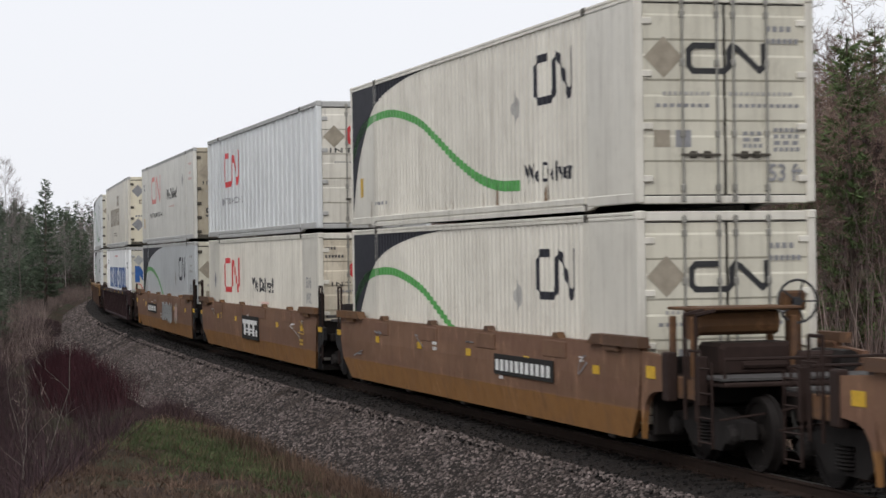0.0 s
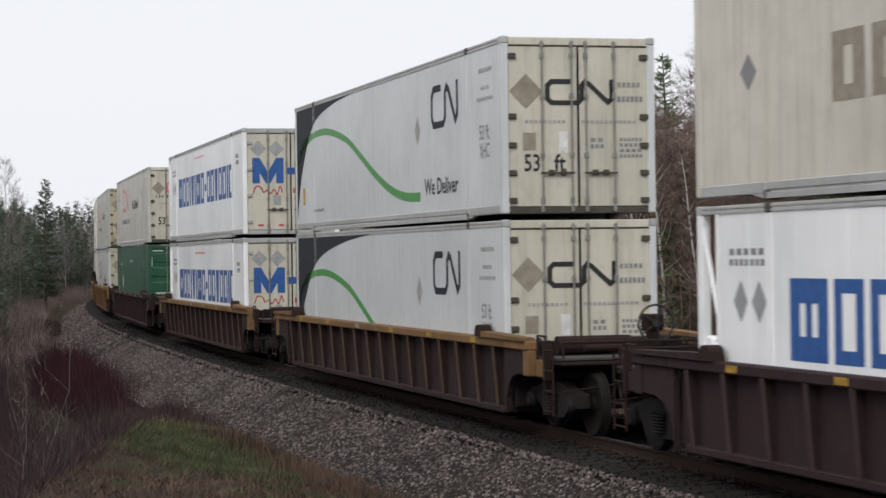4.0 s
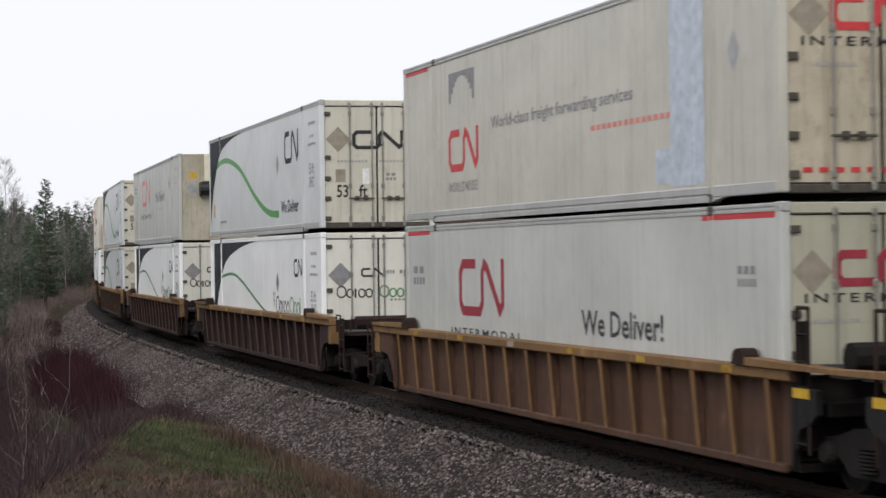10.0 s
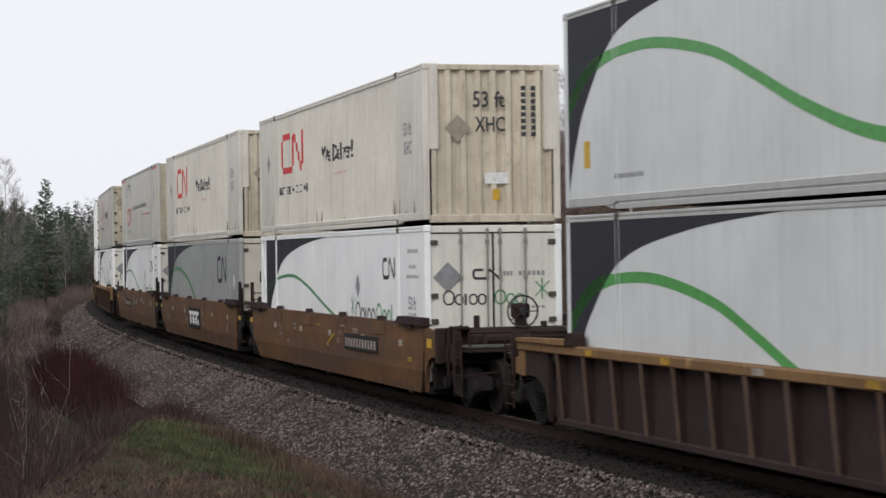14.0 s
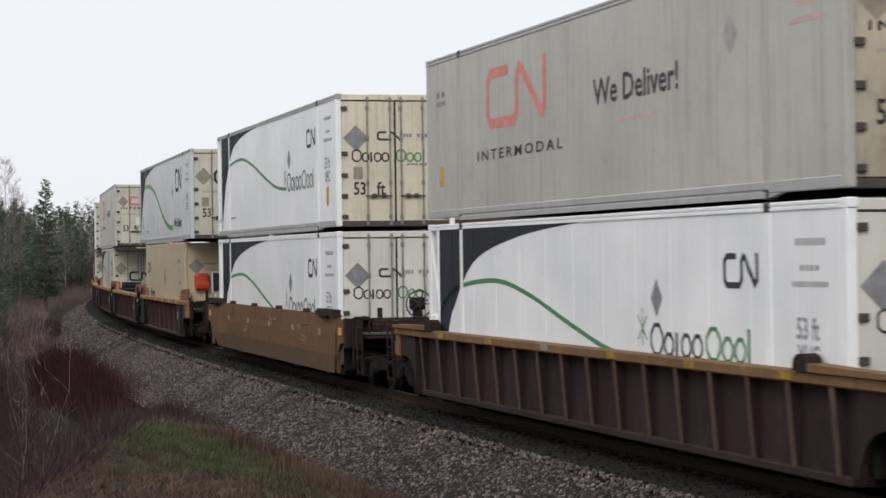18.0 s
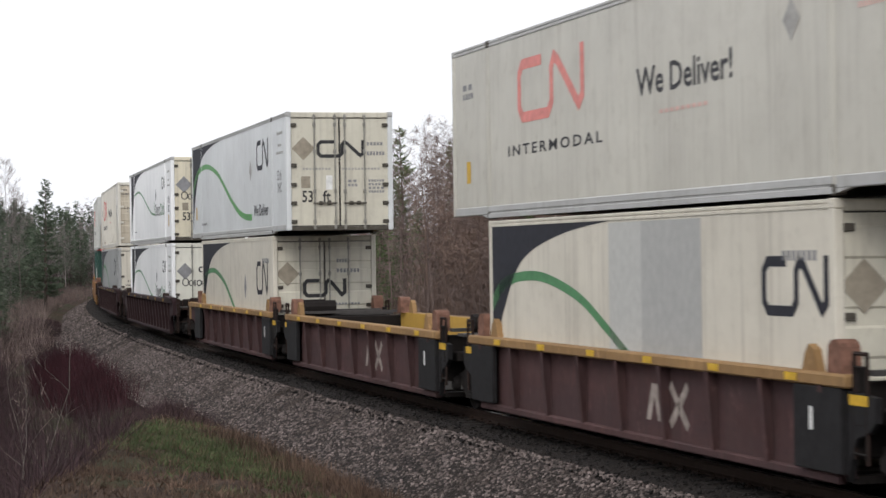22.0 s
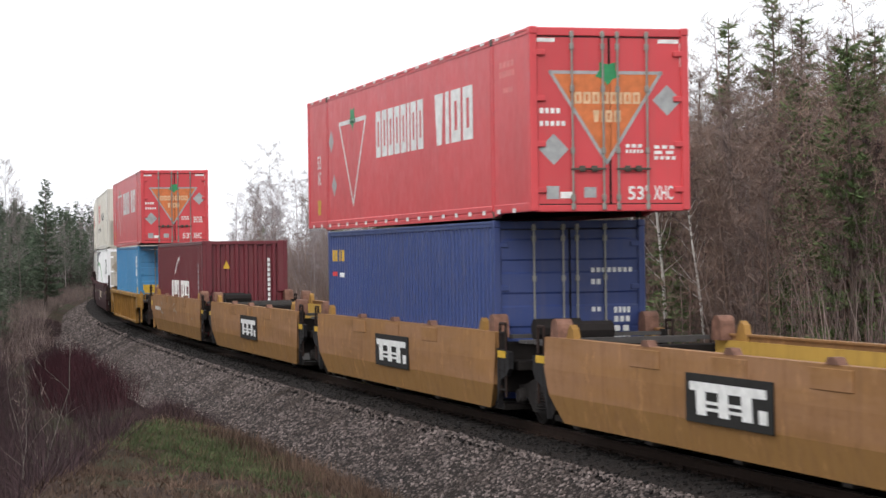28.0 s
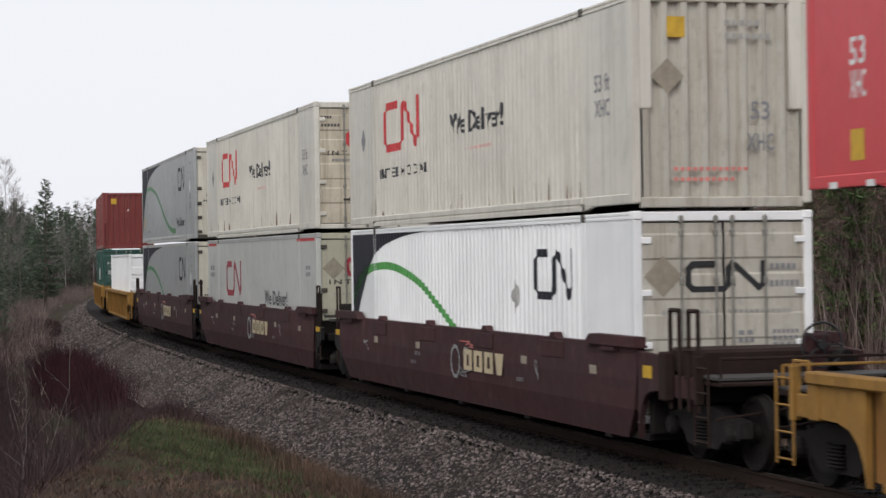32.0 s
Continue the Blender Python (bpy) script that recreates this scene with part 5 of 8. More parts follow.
def end_blue_name():
    return [("brand_bars", [rect(0.26, 1.42, 0.46, 2.1), [(0.46, 1.7), (0.62, 1.42), (0.68, 1.72), (0.46, 2.1)], [(0.62, 1.42), (0.74, 1.42), (0.68, 1.72)], [(0.74, 1.42), (0.90, 1.7), (0.90, 2.1), (0.68, 1.72)], rect(0.90, 1.42, 1.1, 2.1), rect(1.16, 1.66, 1.42, 1.84)], BLUEINK), ("brand_ring", [rect(1.5, 1.44, 1.68, 2.1), rect(2.0, 1.44, 2.18, 2.1), rect(1.68, 1.92, 2.0, 2.1), rect(1.68, 1.44, 2.0, 1.62)], BLUEINK), ("red_line", stroke(curve_through([(0.28, 1.16), (0.36, 1.34), (0.5, 1.3), (0.55, 1.18), (0.66, 1.24), (0.74, 1.14), (0.84, 1.26), (0.92, 1.12), (1.0, 1.34), (1.06, 1.18)], 40), 0.028) + lines(1.36, 2.16, 1.13, 1.33, 1, 6), LOGORED), ("hazard_diamond", diamond(0.42, 2.34, 0.22) + diamond(0.9, 2.34, 0.22), SILVERINK), ("number_print", lines(1.42, 1.7, 2.38, 2.5, 1, 4) + lines(1.85, 2.3, 2.38, 2.5, 1, 6), GREYINK), ("yellow_sticker", [rect(1.46, 0.74, 1.74, 1.08)], YELLOWINK), ("label_square", [rect(0.82, 0.84, 1.02, 1.1)], SILVERINK), ("reflectors", [rect(0.4, 0.28, 0.55, 0.33), rect(0.95, 0.28, 1.1, 0.33), rect(1.5, 0.28, 1.65, 0.33), rect(2.05, 0.28, 2.2, 0.33)], LOGORED)]


def end_low():
    return [("web_line", lines(0.3, 1.1, 1.34, 1.42, 1, 8) + lines(1.4, 2.4, 1.34, 1.42, 1, 11), GREYINK), ("number_print", lines(1.9, 2.3, 2.36, 2.48, 1, 4) + lines(1.9, 2.4, 2.2, 2.31, 1, 6), GREYINK), ("label_square", [rect(0.27, 0.82, 0.5, 1.05)], BROWNGREY), ("dark_label", [rect(0.58, 0.82, 0.8, 1.05)], GREYINK), ("size_mark", words("53 ft", 1.92, 2.42, 0.36, 0.6), GREYINK), ("small_print", lines(1.55, 1.85, 0.8, 1.05, 3, 4) + lines(2.0, 2.4, 0.75, 1.1, 4, 5), GREYINK)]


def end_xhc_low():
    return [("hazard_diamond", diamond(0.52, 1.78, 0.24), BROWNGREY), ("size_mark", words("53", 1.72, 2.0, 1.2, 1.45) + words("XHC", 1.66, 2.06, 0.78, 1.02), GREYINK), ("yellow_sticker", [rect(0.52, 2.3, 0.78, 2.58)], YELLOWINK), ("number_print", lines(1.36, 1.9, 2.45, 2.57, 1, 5) + lines(1.36, 2.05, 2.27, 2.39, 1, 7), FAINTINK), ("red_line", lines(0.6, 1.5, 0.36, 0.44, 1, 10) + lines(0.6, 1.7, 0.5, 0.58, 1, 12), FADEDRED)]


def end_red_ribbed():
    return [("emblem", emblem(0.72, 1.86, 1.12, 0.40, 0.10), LOGORED), ("type_line", words("INTERMODAL", 0.3, 2.1, 1.70, 1.80), BLACK), ("hazard_diamond", diamond(2.16, 1.95, 0.25), GREYINK), ("number_print", lines(0.16, 0.42, 2.5, 2.6, 1, 4) + lines(0.16, 0.6, 2.32, 2.42, 1, 6), DARKINK), ("web_line", lines(0.4, 1.05, 1.56, 1.63, 1, 9) + lines(1.4, 2.3, 1.56, 1.63, 1, 12), GREYINK), ("small_print", lines(0.85, 1.1, 1.1, 1.3, 3, 4) + lines(1.5, 1.8, 1.1, 1.3, 3, 5) + lines(2.0, 2.3, 1.1, 1.4, 4, 5), GREYINK)]


def end_dull():
    return [("emblem", emblem(0.55, 1.62, 1.36, 0.46, 0.10), BLACK), ("hazard_diamond", diamond(2.2, 1.55, 0.25), WHITEINK), ("number_print", lines(1.85, 2.35, 2.34, 2.47, 1, 5) + lines(1.8, 2.4, 2.16, 2.29, 1, 6), GREYINK), ("web_line", lines(0.4, 1.05, 1.38, 1.45, 1, 8) + lines(0.3, 1.1, 1.2, 1.28, 1, 10), DARKINK)]


def end_xhc(mat=DARKINK):
    return [("size_mark", words("53 ft", 0.95, 1.55, 2.1, 2.4) + words("XHC", 0.98, 1.55, 1.66, 1.94), mat), ("number_print", [r for i in range(8) for r in (rect(1.86, 2.42 - i * 0.12, 1.95, 2.50 - i * 0.12), rect(2.05, 2.42 - i * 0.12, 2.14, 2.50 - i * 0.12))], mat), ("hazard_diamond", diamond(0.66, 1.72, 0.25), BROWNGREY), ("white_sticker", [rect(1.16, 0.72, 1.6, 0.92)], WHITEINK), ("yellow_sticker", [rect(1.3, 0.42, 1.44, 0.62)], YELLOWINK)]


def plain_bars(items, mat):
    return [("small_print", [r for a in items for r in lines(*a)], mat)]


L53, L40 = 16.154, 12.192
KINDS = {}


def kind(key, *args, **kw):
    KINDS[key] = (args, kw)


kind("swoosh", "swoosh_container", "grey-white smooth 53-foot container with dark corner and green wave", L53, GREYWHITE, "flat", "door", DOORCREAM, art_swoosh(), end_swoosh(), rail=SILVERRAIL)
kind("swoosh_grey", "swoosh_container", "plain grey smooth 53-foot container with dark corner and green wave", L53, GREYPANEL, "flat", "door", DOORCREAM, art_swoosh(drop=0.15), end_swoosh(), rail=SILVERRAIL)
kind("swoosh_low", "swoosh_container", "light grey smooth 53-foot container with dark corner and green wave", L53, GREYWHITE, "flat", "door", DOORCREAM, art_swoosh(drop=0.15), end_swoosh(), rail=SILVERRAIL)
kind("swoosh_dull", "swoosh_container", "grey smooth 53-foot container with faded green wave", L53, DULLPANEL, "flat", "door", CREAM, art_swoosh(CHARCOAL, green=DULLGREEN, drop=0.12) + [("hazard_mark", [[(15.1, 1.45), (15.3, 1.72), (15.1, 1.99), (14.9, 1.72)]], WHITEINK)], end_dull(), rail=SILVERRAIL)
kind("swoosh_ribbed", "ribbed_swoosh_container", "off-white ribbed 53-foot container with dark corner and green wave", L53, IVORY, "fine", "door", DOORCREAM, art_swoosh(print_=False, green=SWGREEN) + stains(6, 16.0, 12), end_swoosh(BLACK, False)[:-2] + end_low(), big_brackets=False)
kind("swoosh_ribbed_low", "ribbed_swoosh_container", "off-white ribbed 53-foot container with dark corner and green wave", L53, IVORY, "fine", "door", DOORCREAM, art_swoosh(print_=False, green=SWGREEN, drop=0.1) + stains(12, 16.0, 12), end_swoosh(BLACK, False)[:-2] + end_low(), big_brackets=False)
kind("swoosh_white", "ribbed_swoosh_container", "clean white ribbed 53-foot container with dark corner and green wave", L53, COOLWHITE, "fine", "door", STREAKCREAM, art_swoosh(print_=False), end_swoosh(BLACK, False), big_brackets=False)
kind("red_ribbed_blank_low", "ribbed_red_mark_container", "cream ribbed 53-foot container with streaked ribbed blank end", L53, IVORY, "fine", "blank", STREAKCREAM, art_red_ribbed() + stains(9, 16.0, 18), end_xhc_low(), big_brackets=False)
kind("red_mark_cream", "red_mark_container", "cream-grey smooth 53-foot container with red mark and stained doors", L53, CREAMGREY, "flat", "door", DOORSTAIN, art_red(), end_red(ink=FADEDRED), rail=SILVERRAIL)
kind("cool", "insulated_container", "white insulated 53-foot container with thin green wave", L53, COOLWHITE, "panels", "door", WHITEDOOR, art_cool(0.15), end_cool(False), rear_frame=True, rail=COOLWHITE)
kind("cool_old", "insulated_container", "white insulated 53-foot container with yellowed doors and thin green wave", L53, COOLWHITE, "panels", "door", YELLOWED, art_cool(), end_cool(True), rear_frame=True, rail=SILVERRAIL)
kind("red_mark", "red_mark_container", "cream smooth 53-foot container with faded red mark and slogan", L53, DIRTYWHITE, "flat", "door", DOORCREAM, art_red(), end_red(ink=FADEDRED), rail=SILVERRAIL)
kind("red_mark_stained", "red_mark_container", "grey-cream smooth 53-foot container with badly stained doors", L53, STAINEDGREY, "flat", "door", DOORSTAIN, art_red(), end_red(ink=FADEDRED), rail=SILVERRAIL)
kind("red_mark_spotted", "red_mark_container", "grey-cream smooth 53-foot container with blotched and peeling doors", L53, STAINEDGREY, "flat", "door", SPOTTED, art_red(), end_red(ink=FADEDRED), rail=SILVERRAIL)
kind("red_mark_low", "red_mark_container", "pale grey smooth 53-foot container with dark red mark", L53, PALEGREY, "flat", "door", GREENISH, art_red(DARKRED, True), end_red(False, DARKRED), rail=SILVERRAIL)
kind("red_mark_reefer", "heated_container", "grey 53-foot container with heater unit and rust-stained blank end", L53, PALEGREY, "panels", "reefer", BROWNSTAIN, art_red(FADEDRED, False, GREYINK), [("hazard_diamond", diamond(0.45, 1.72, 0.24), SILVERINK), ("yellow_sticker", [rect(0.36, 2.08, 0.62, 2.28)], YELLOWINK), ("size_mark", words("53 ft", 1.98, 2.3, 0.46, 0.66), GREYINK)], rail=SILVERRAIL)
kind("red_posts", "red_mark_container", "pale grey 53-foot container with thin upright side posts and red mark", L53, GREYWHITE, "posts", "door", IVORY, art_red_ribbed(LOGORED, GREYINK)[:2], end_red(False), rail=SILVERRAIL, big_brackets=False)
kind("red_ribbed", "ribbed_red_mark_container", "cream ribbed 53-foot container with red mark and slogan", L53, IVORY, "fine", "door", RUSTCREAM, art_red_ribbed() + stains(1, 16.0, 22), end_red_ribbed(), big_brackets=False)
kind("red_ribbed_blank", "ribbed_red_mark_container", "cream ribbed 53-foot container with ribbed blank end and size lettering", L53, IVORY, "fine", "blank", RUSTCREAM, art_red_ribbed() + stains(2, 16.0, 18), end_xhc(), big_brackets=False)
kind("red_grey_blank", "red_mark_container", "light grey 53-foot container with red mark and ribbed blank end", L53, PALEGREY, "fine", "blank", RUSTCREAM, art_red_ribbed()[:2], [("yellow_sticker", [rect(1.3, 2.2, 1.7, 2.4)], YELLOWINK), ("hazard_diamond", diamond(2.1, 1.6, 0.25), GREYINK)], big_brackets=False)
kind("world", "worldwide_container", "grey-cream smooth 53-foot container with grey arch and red mark", L53, DIRTYWHITE, "panels", "door", DOORSTAIN, art_world("World-class freight forwarding services") + [("pale_patch", [rect(12.9, 0.25, 14.0, 2.7), rect(12.4, 0.3, 12.9, 0.75)], ICEBLUE)], end_red(False) + [("reflectors", [rect(0.3 + i * 0.2, 0.3, 0.42 + i * 0.2, 0.36) for i in range(10)], LOGORED)], rail=SILVERRAIL)
kind("world_reefer", "worldwide_container", "grey-cream 53-foot container with grey arch and brown heater end", L53, DIRTYWHITE, "panels", "reefer", BROWNSTAIN, art_world("Services d'expédition transitaire de calibre mondial"), [("yellow_sticker", [rect(0.42, 2.15, 0.7, 2.35)], YELLOWINK)], rail=SILVERRAIL)
kind("blue_name", "blue_lettered_container", "white 53-foot container with tall blue lettering bars", L53, COOLWHITE, "panels", "door", DOORCREAM, art_blue_name(), end_blue_name(), rear_frame=True, rail=SILVERRAIL, big_brackets=False)
kind("quick", "brown_lettered_container", "cream smooth 53-foot container with yellowed doors", L53, CREAM, "flat", "door", YELLOWED, art_quick(), [("hazard_diamond", diamond(0.42, 2.3, 0.26) + diamond(0.42, 0.9, 0.26), GREYINK), ("brand_bars", blocks(0.46, 2.1, 1.76, 1.94, "omnomtom"), BROWNGREY), ("number_print", lines(0.3, 1.3, 1.2, 1.32, 1, 8), GREYINK), ("orange_sticker", [rect(1.0, 0.7, 1.14, 1.0)], ORANGEINK)], rail=SILVERRAIL)
kind("green53", "green_container", "green smooth-sided 53-foot container with white small print", L53, GREEN53, "flat", "door", GREEN53, art_green(), [("number_print", lines(1.48, 1.95, 2.0, 2.2, 1, 4) + lines(1.48, 2.35, 1.76, 1.94, 1, 7) + lines(1.48, 1.95, 1.4, 1.58, 1, 4) + lines(1.48, 2.0, 1.05, 1.25, 2, 6), WHITEINK), ("warning", words("WARNING", 0.24, 1.08, 1.05, 1.15) + words("HIGH CUBE", 0.28, 1.08, 0.85, 0.95), WHITEINK), ("hazard_diamond", diamond(2.25, 1.62, 0.26), WHITEINK), ("white_sticker", [rect(0.08, 2.1, 0.14, 2.5), rect(0.16, 2.66, 0.55, 2.7)], WHITEINK)], big_brackets=False, door_ribs=True)
kind("red_store", "red_container", "bright red 53-foot container with white bars and triangle mark", L53, REDTIRE, "flat", "door", REDTIRE, art_red_store(), end_red_store(), big_brackets=False)
kind("navy40", "blue_container", "navy blue ribbed 40-foot container with yellow print", L40, NAVY, "fine", "door", NAVY, plain_bars([(0.35, 1.45, 2.2, 2.58, 1, 4)], YELLOWINK) + [("name_print", lines(0.35, 0.9, 1.92, 2.07, 1, 3), LOGORED), ("name_print", lines(0.9, 1.4, 1.9, 2.05, 1, 3), WHITEINK)], plain_bars([(1.66, 2.4, 2.02, 2.14, 1, 8), (1.66, 1.85, 1.82, 1.96, 1, 2), (1.66, 1.85, 1.38, 1.5, 1, 2), (2.05, 2.35, 0.9, 1.5, 4, 4), (1.66, 1.9, 1.05, 1.15, 1, 3)], WHITEINK), big_brackets=False)
kind("maroon40", "maroon_container", "dark maroon ribbed 40-foot container with white bars, blank end", L40, MAROON, "fine", "blank", MAROON, [("brand_bars", blocks(4.0, 6.15, 1.06, 1.66, "owm") + blocks(6.6, 8.75, 1.06, 1.66, "oow"), WHITEINK), ("white_flourish", stroke(curve_through([(5.0, 1.92), (5.4, 2.12), (5.8, 2.3), (6.2, 2.38)], 9), 0.12), WHITEINK), ("small_print", [rect(11.0, 0.9 + i * 0.17, 11.12, 1.02 + i * 0.17) for i in range(8)], SILVERINK)], [("warning_triangle", [[(0.62, 2.05), (0.84, 2.05), (0.73, 2.3)]], YELLOWINK), ("number_print", [rect(1.98, 2.25 - i * 0.15, 2.06, 2.36 - i * 0.15) for i in range(12)], WHITEINK), ("hazard_stripes", [rect(0.1 + i * 0.09, 2.84, 0.15 + i * 0.09, 2.88) for i in range(4)] + [rect(2.05 + i * 0.09, 2.84, 2.1 + i * 0.09, 2.88) for i in range(4)], YELLOWINK)], big_brackets=False)
kind("brick40", "brick_red_container", "brick red ribbed 40-foot container, blank end", L40, BRICKRED, "fine", "blank", BRICKRED, [], [("yellow_sticker", [rect(0.45, 2.3, 0.72, 2.58)], YELLOWINK), ("warning_triangle", [[(1.25, 1.95), (1.38, 1.95), (1.31, 2.06)]], WHITEINK), ("number_print", [rect(2.1, 2.55 - i * 0.16, 2.16, 2.66 - i * 0.16) for i in range(9)], WHITEINK)], big_brackets=False)
kind("sky40", "light_blue_container", "sky blue ribbed 40-foot container with white and yellow labels", L40, SKYBLUE, "fine", "door", SKYBLUE, [("white_sticker", [rect(11.0, 2.05, 11.6, 2.5)], WHITEINK), ("white_sticker", [rect(11.0, 1.7, 11.6, 2.0)], WHITEINK), ("white_sticker", [rect(11.35, 1.4, 11.5, 1.6)], WHITEINK), ("yellow_sticker", [rect(11.35, 0.95, 11.75, 1.28)], YELLOWINK), ("yellow_sticker", [rect(11.35, 0.66, 11.75, 0.86)], YELLOWINK), ("number_print", lines(11.05, 11.55, 2.1, 2.45, 2, 4), DARKINK)], [("white_sticker", [rect(1.55, 2.0, 2.4, 2.5)], WHITEINK), ("white_sticker", [rect(2.0, 1.65, 2.3, 1.8)], WHITEINK), ("white_sticker", [rect(1.65, 1.0, 1.95, 1.35)], WHITEINK), ("white_sticker", [rect(2.2, 1.0, 2.4, 1.35)], WHITEINK), ("number_print", lines(1.6, 2.35, 2.28, 2.46, 1, 4) + lines(1.6, 2.35, 2.04, 2.22, 1, 6), DARKINK), ("yellow_sticker", [rect(0.2, 1.05, 0.66, 1.37)], YELLOWINK), ("yellow_sticker", [rect(0.74, 1.2, 1.18, 1.37)], YELLOWINK), ("dark_print", lines(0.42, 0.62, 1.1, 1.3, 2, 3), DARKINK)], big_brackets=False)
kind("dark40", "dark_green_container", "dark green ribbed 40-foot container with white bars", L40, DARKGREEN, "fine", "door", DARKGREEN, [("brand_bars", blocks(5.0, 6.9, 1.3, 1.9, "mtn"), WHITEINK)], [("brand_bars", lines(0.22, 1.3, 2.12, 2.3, 1, 7), SILVERINK), ("white_sticker", [rect(0.25, 1.62, 0.65, 1.82)], SILVERINK)], big_brackets=False)
kind("tan40", "insulated_tan_container", "tan smooth 40-foot container with heater bay in its end", L40, TAN, "flat", "eco", TAN, [("emblem", emblem(0.5, 1.85, 1.0, 0.42, 0.1), DARKINK), ("brand_mark", marks(0.45, 1.55, 0.92, 1.28, "Ooo", 0.07), GREYINK), ("brand_mark", marks(1.6, 3.0, 0.92, 1.28, "lloroo", 0.09), DARKINK), ("hazard_diamond", [[(6.4, 1.3), (6.65, 1.7), (6.4, 2.1), (6.15, 1.7)]], GREYINK), ("small_print", lines(10.3, 11.2, 2.2, 2.4, 1, 6) + lines(10.7, 10.95, 1.9, 2.05, 1, 2) + lines(10.75, 11.3, 1.5, 1.7, 1, 2) + lines(10.75, 11.3, 1.05, 1.25, 1, 2), GREYINK)], [("hazard_diamond", diamond(0.40, 2.12, 0.26), GREYINK), ("faint_print", lines(0.7, 1.1, 1.98, 2.04, 1, 5) + lines(1.5, 2.0, 1.98, 2.04, 1, 6), BROWNGREY)], rail=TAN)
kind("swoosh40", "short_swoosh_container", "cream smooth 40-foot container with dark corner and green wave", L40, CREAM, "flat", "door", DOORCREAM, [(n, [[(max(0.06, u * 1.13 - 0.25) if n == "green_stripe" else u, z) for u, z in p] for p in polys], m) for n, polys, m in swoosh(L40, DULLGREEN, drop=0.15)] + [("emblem", emblem(9.7, 1.42, 1.7, 0.85, 0.12), CHARCOAL), ("hazard_diamond", [[(7.9, 1.25), (8.1, 1.6), (7.9, 1.95), (7.7, 1.6)]], GREYINK), ("small_print", lines(10.6, 11.6, 2.2, 2.38, 1, 7), GREYINK)], [("emblem", emblem(0.74, 1.36, 1.1, 0.46, 0.09), BLACK), ("hazard_diamond", diamond(0.36, 1.95, 0.3), BROWNGREY), ("number_print", lines(1.6, 1.95, 2.2, 2.34, 1, 5) + lines(1.6, 2.2, 1.95, 2.1, 1, 7), GREYINK), ("web_line", lines(1.4, 2.2, 1.16, 1.24, 1, 10), GREYINK)], rail=CREAM)
kind("swoosh40_patched", "short_swoosh_container", "cream smooth 40-foot container with grey repair panels and green wave", L40, CREAM, "flat", "door", DOORCREAM, [(n, [[(max(0.06, u * 1.13 - 0.25) if n == "green_stripe" else u, z) for u, z in p] for p in polys], m) for n, polys, m in swoosh(L40, DULLGREEN, drop=0.15)] + [("emblem", emblem(10.35, 1.6, 1.7, 0.68, 0.12), CHARCOAL), ("grey_panel", [rect(5.4, 0.25, 6.6, 2.76)], PALEFILM), ("grey_panel", [rect(6.6, 0.25, 8.6, 2.76)], GREYFILM), ("hazard_diamond", [[(2.6, 0.62), (2.75, 0.78), (2.6, 0.94), (2.45, 0.78)]], YELLOWINK), ("small_print", lines(10.9, 11.8, 2.2, 2.38, 1, 7), GREYINK)], [("emblem", emblem(0.74, 1.36, 1.1, 0.46, 0.09), BLACK), ("hazard_diamond", diamond(0.36, 1.95, 0.3), BROWNGREY), ("number_print", lines(1.6, 1.95, 2.2, 2.34, 1, 5) + lines(1.6, 2.2, 1.95, 2.1, 1, 7), GREYINK), ("web_line", lines(1.4, 2.2, 1.16, 1.24, 1, 10), GREYINK)], rail=CREAM)
kind("white40", "white_container", "white 40-foot container with ribbed doors, low in its well", L40, COOLWHITE, "corr", "door", COOLWHITE, [], [("dark_print", lines(1.7, 2.3, 1.9, 2.1, 1, 5), GREYINK)], tall=2.591, big_brackets=False)

MADE = {}


def container(key):
    """A container of that kind: built once, then copied."""
    args, kw = KINDS[key]
    if key not in MADE:
        MADE[key] = make_container(*args, **kw)
        return MADE[key]
    return copy_thing(MADE[key], Matrix.Identity(4))


# ---- well cars: x ahead, y to the left, z up from the rails ----
WHEELS = []      # wheelsets with the car that carries them


def wheelset_mesh():
    sh = Shape()
    for sg in (-1, 1):
        y = sg * 0.7175
        prof = [(0.06, y - sg * 0.07), (0.10, y - sg * 0.07), (0.11, y - sg * 0.02), (0.38, y - sg * 0.015), (0.40, y - sg * 0.06), (0.487, y - sg * 0.065), (0.487, y - sg * 0.035), (0.462, y - sg * 0.03), (0.456, y + sg * 0.075), (0.40, y + sg * 0.075), (0.38, y + sg * 0.045), (0.13, y + sg * 0.03), (0.12, y + sg * 0.09), (0.07, y + sg * 0.09)]
        sh.lathe_y(prof if sg > 0 else prof[::-1], 0, 0, 20)
        for i in range(5):
            a = 2 * math.pi * i / 5
            sh.tube((0.23 * math.cos(a), y + sg * 0.03, 0.23 * math.sin(a)), (0.23 * math.cos(a), y + sg * 0.055, 0.23 * math.sin(a)), 0.035, 6)
    sh.tube((0, -0.98, 0), (0, 0.98, 0), 0.075, 10)
    return sh


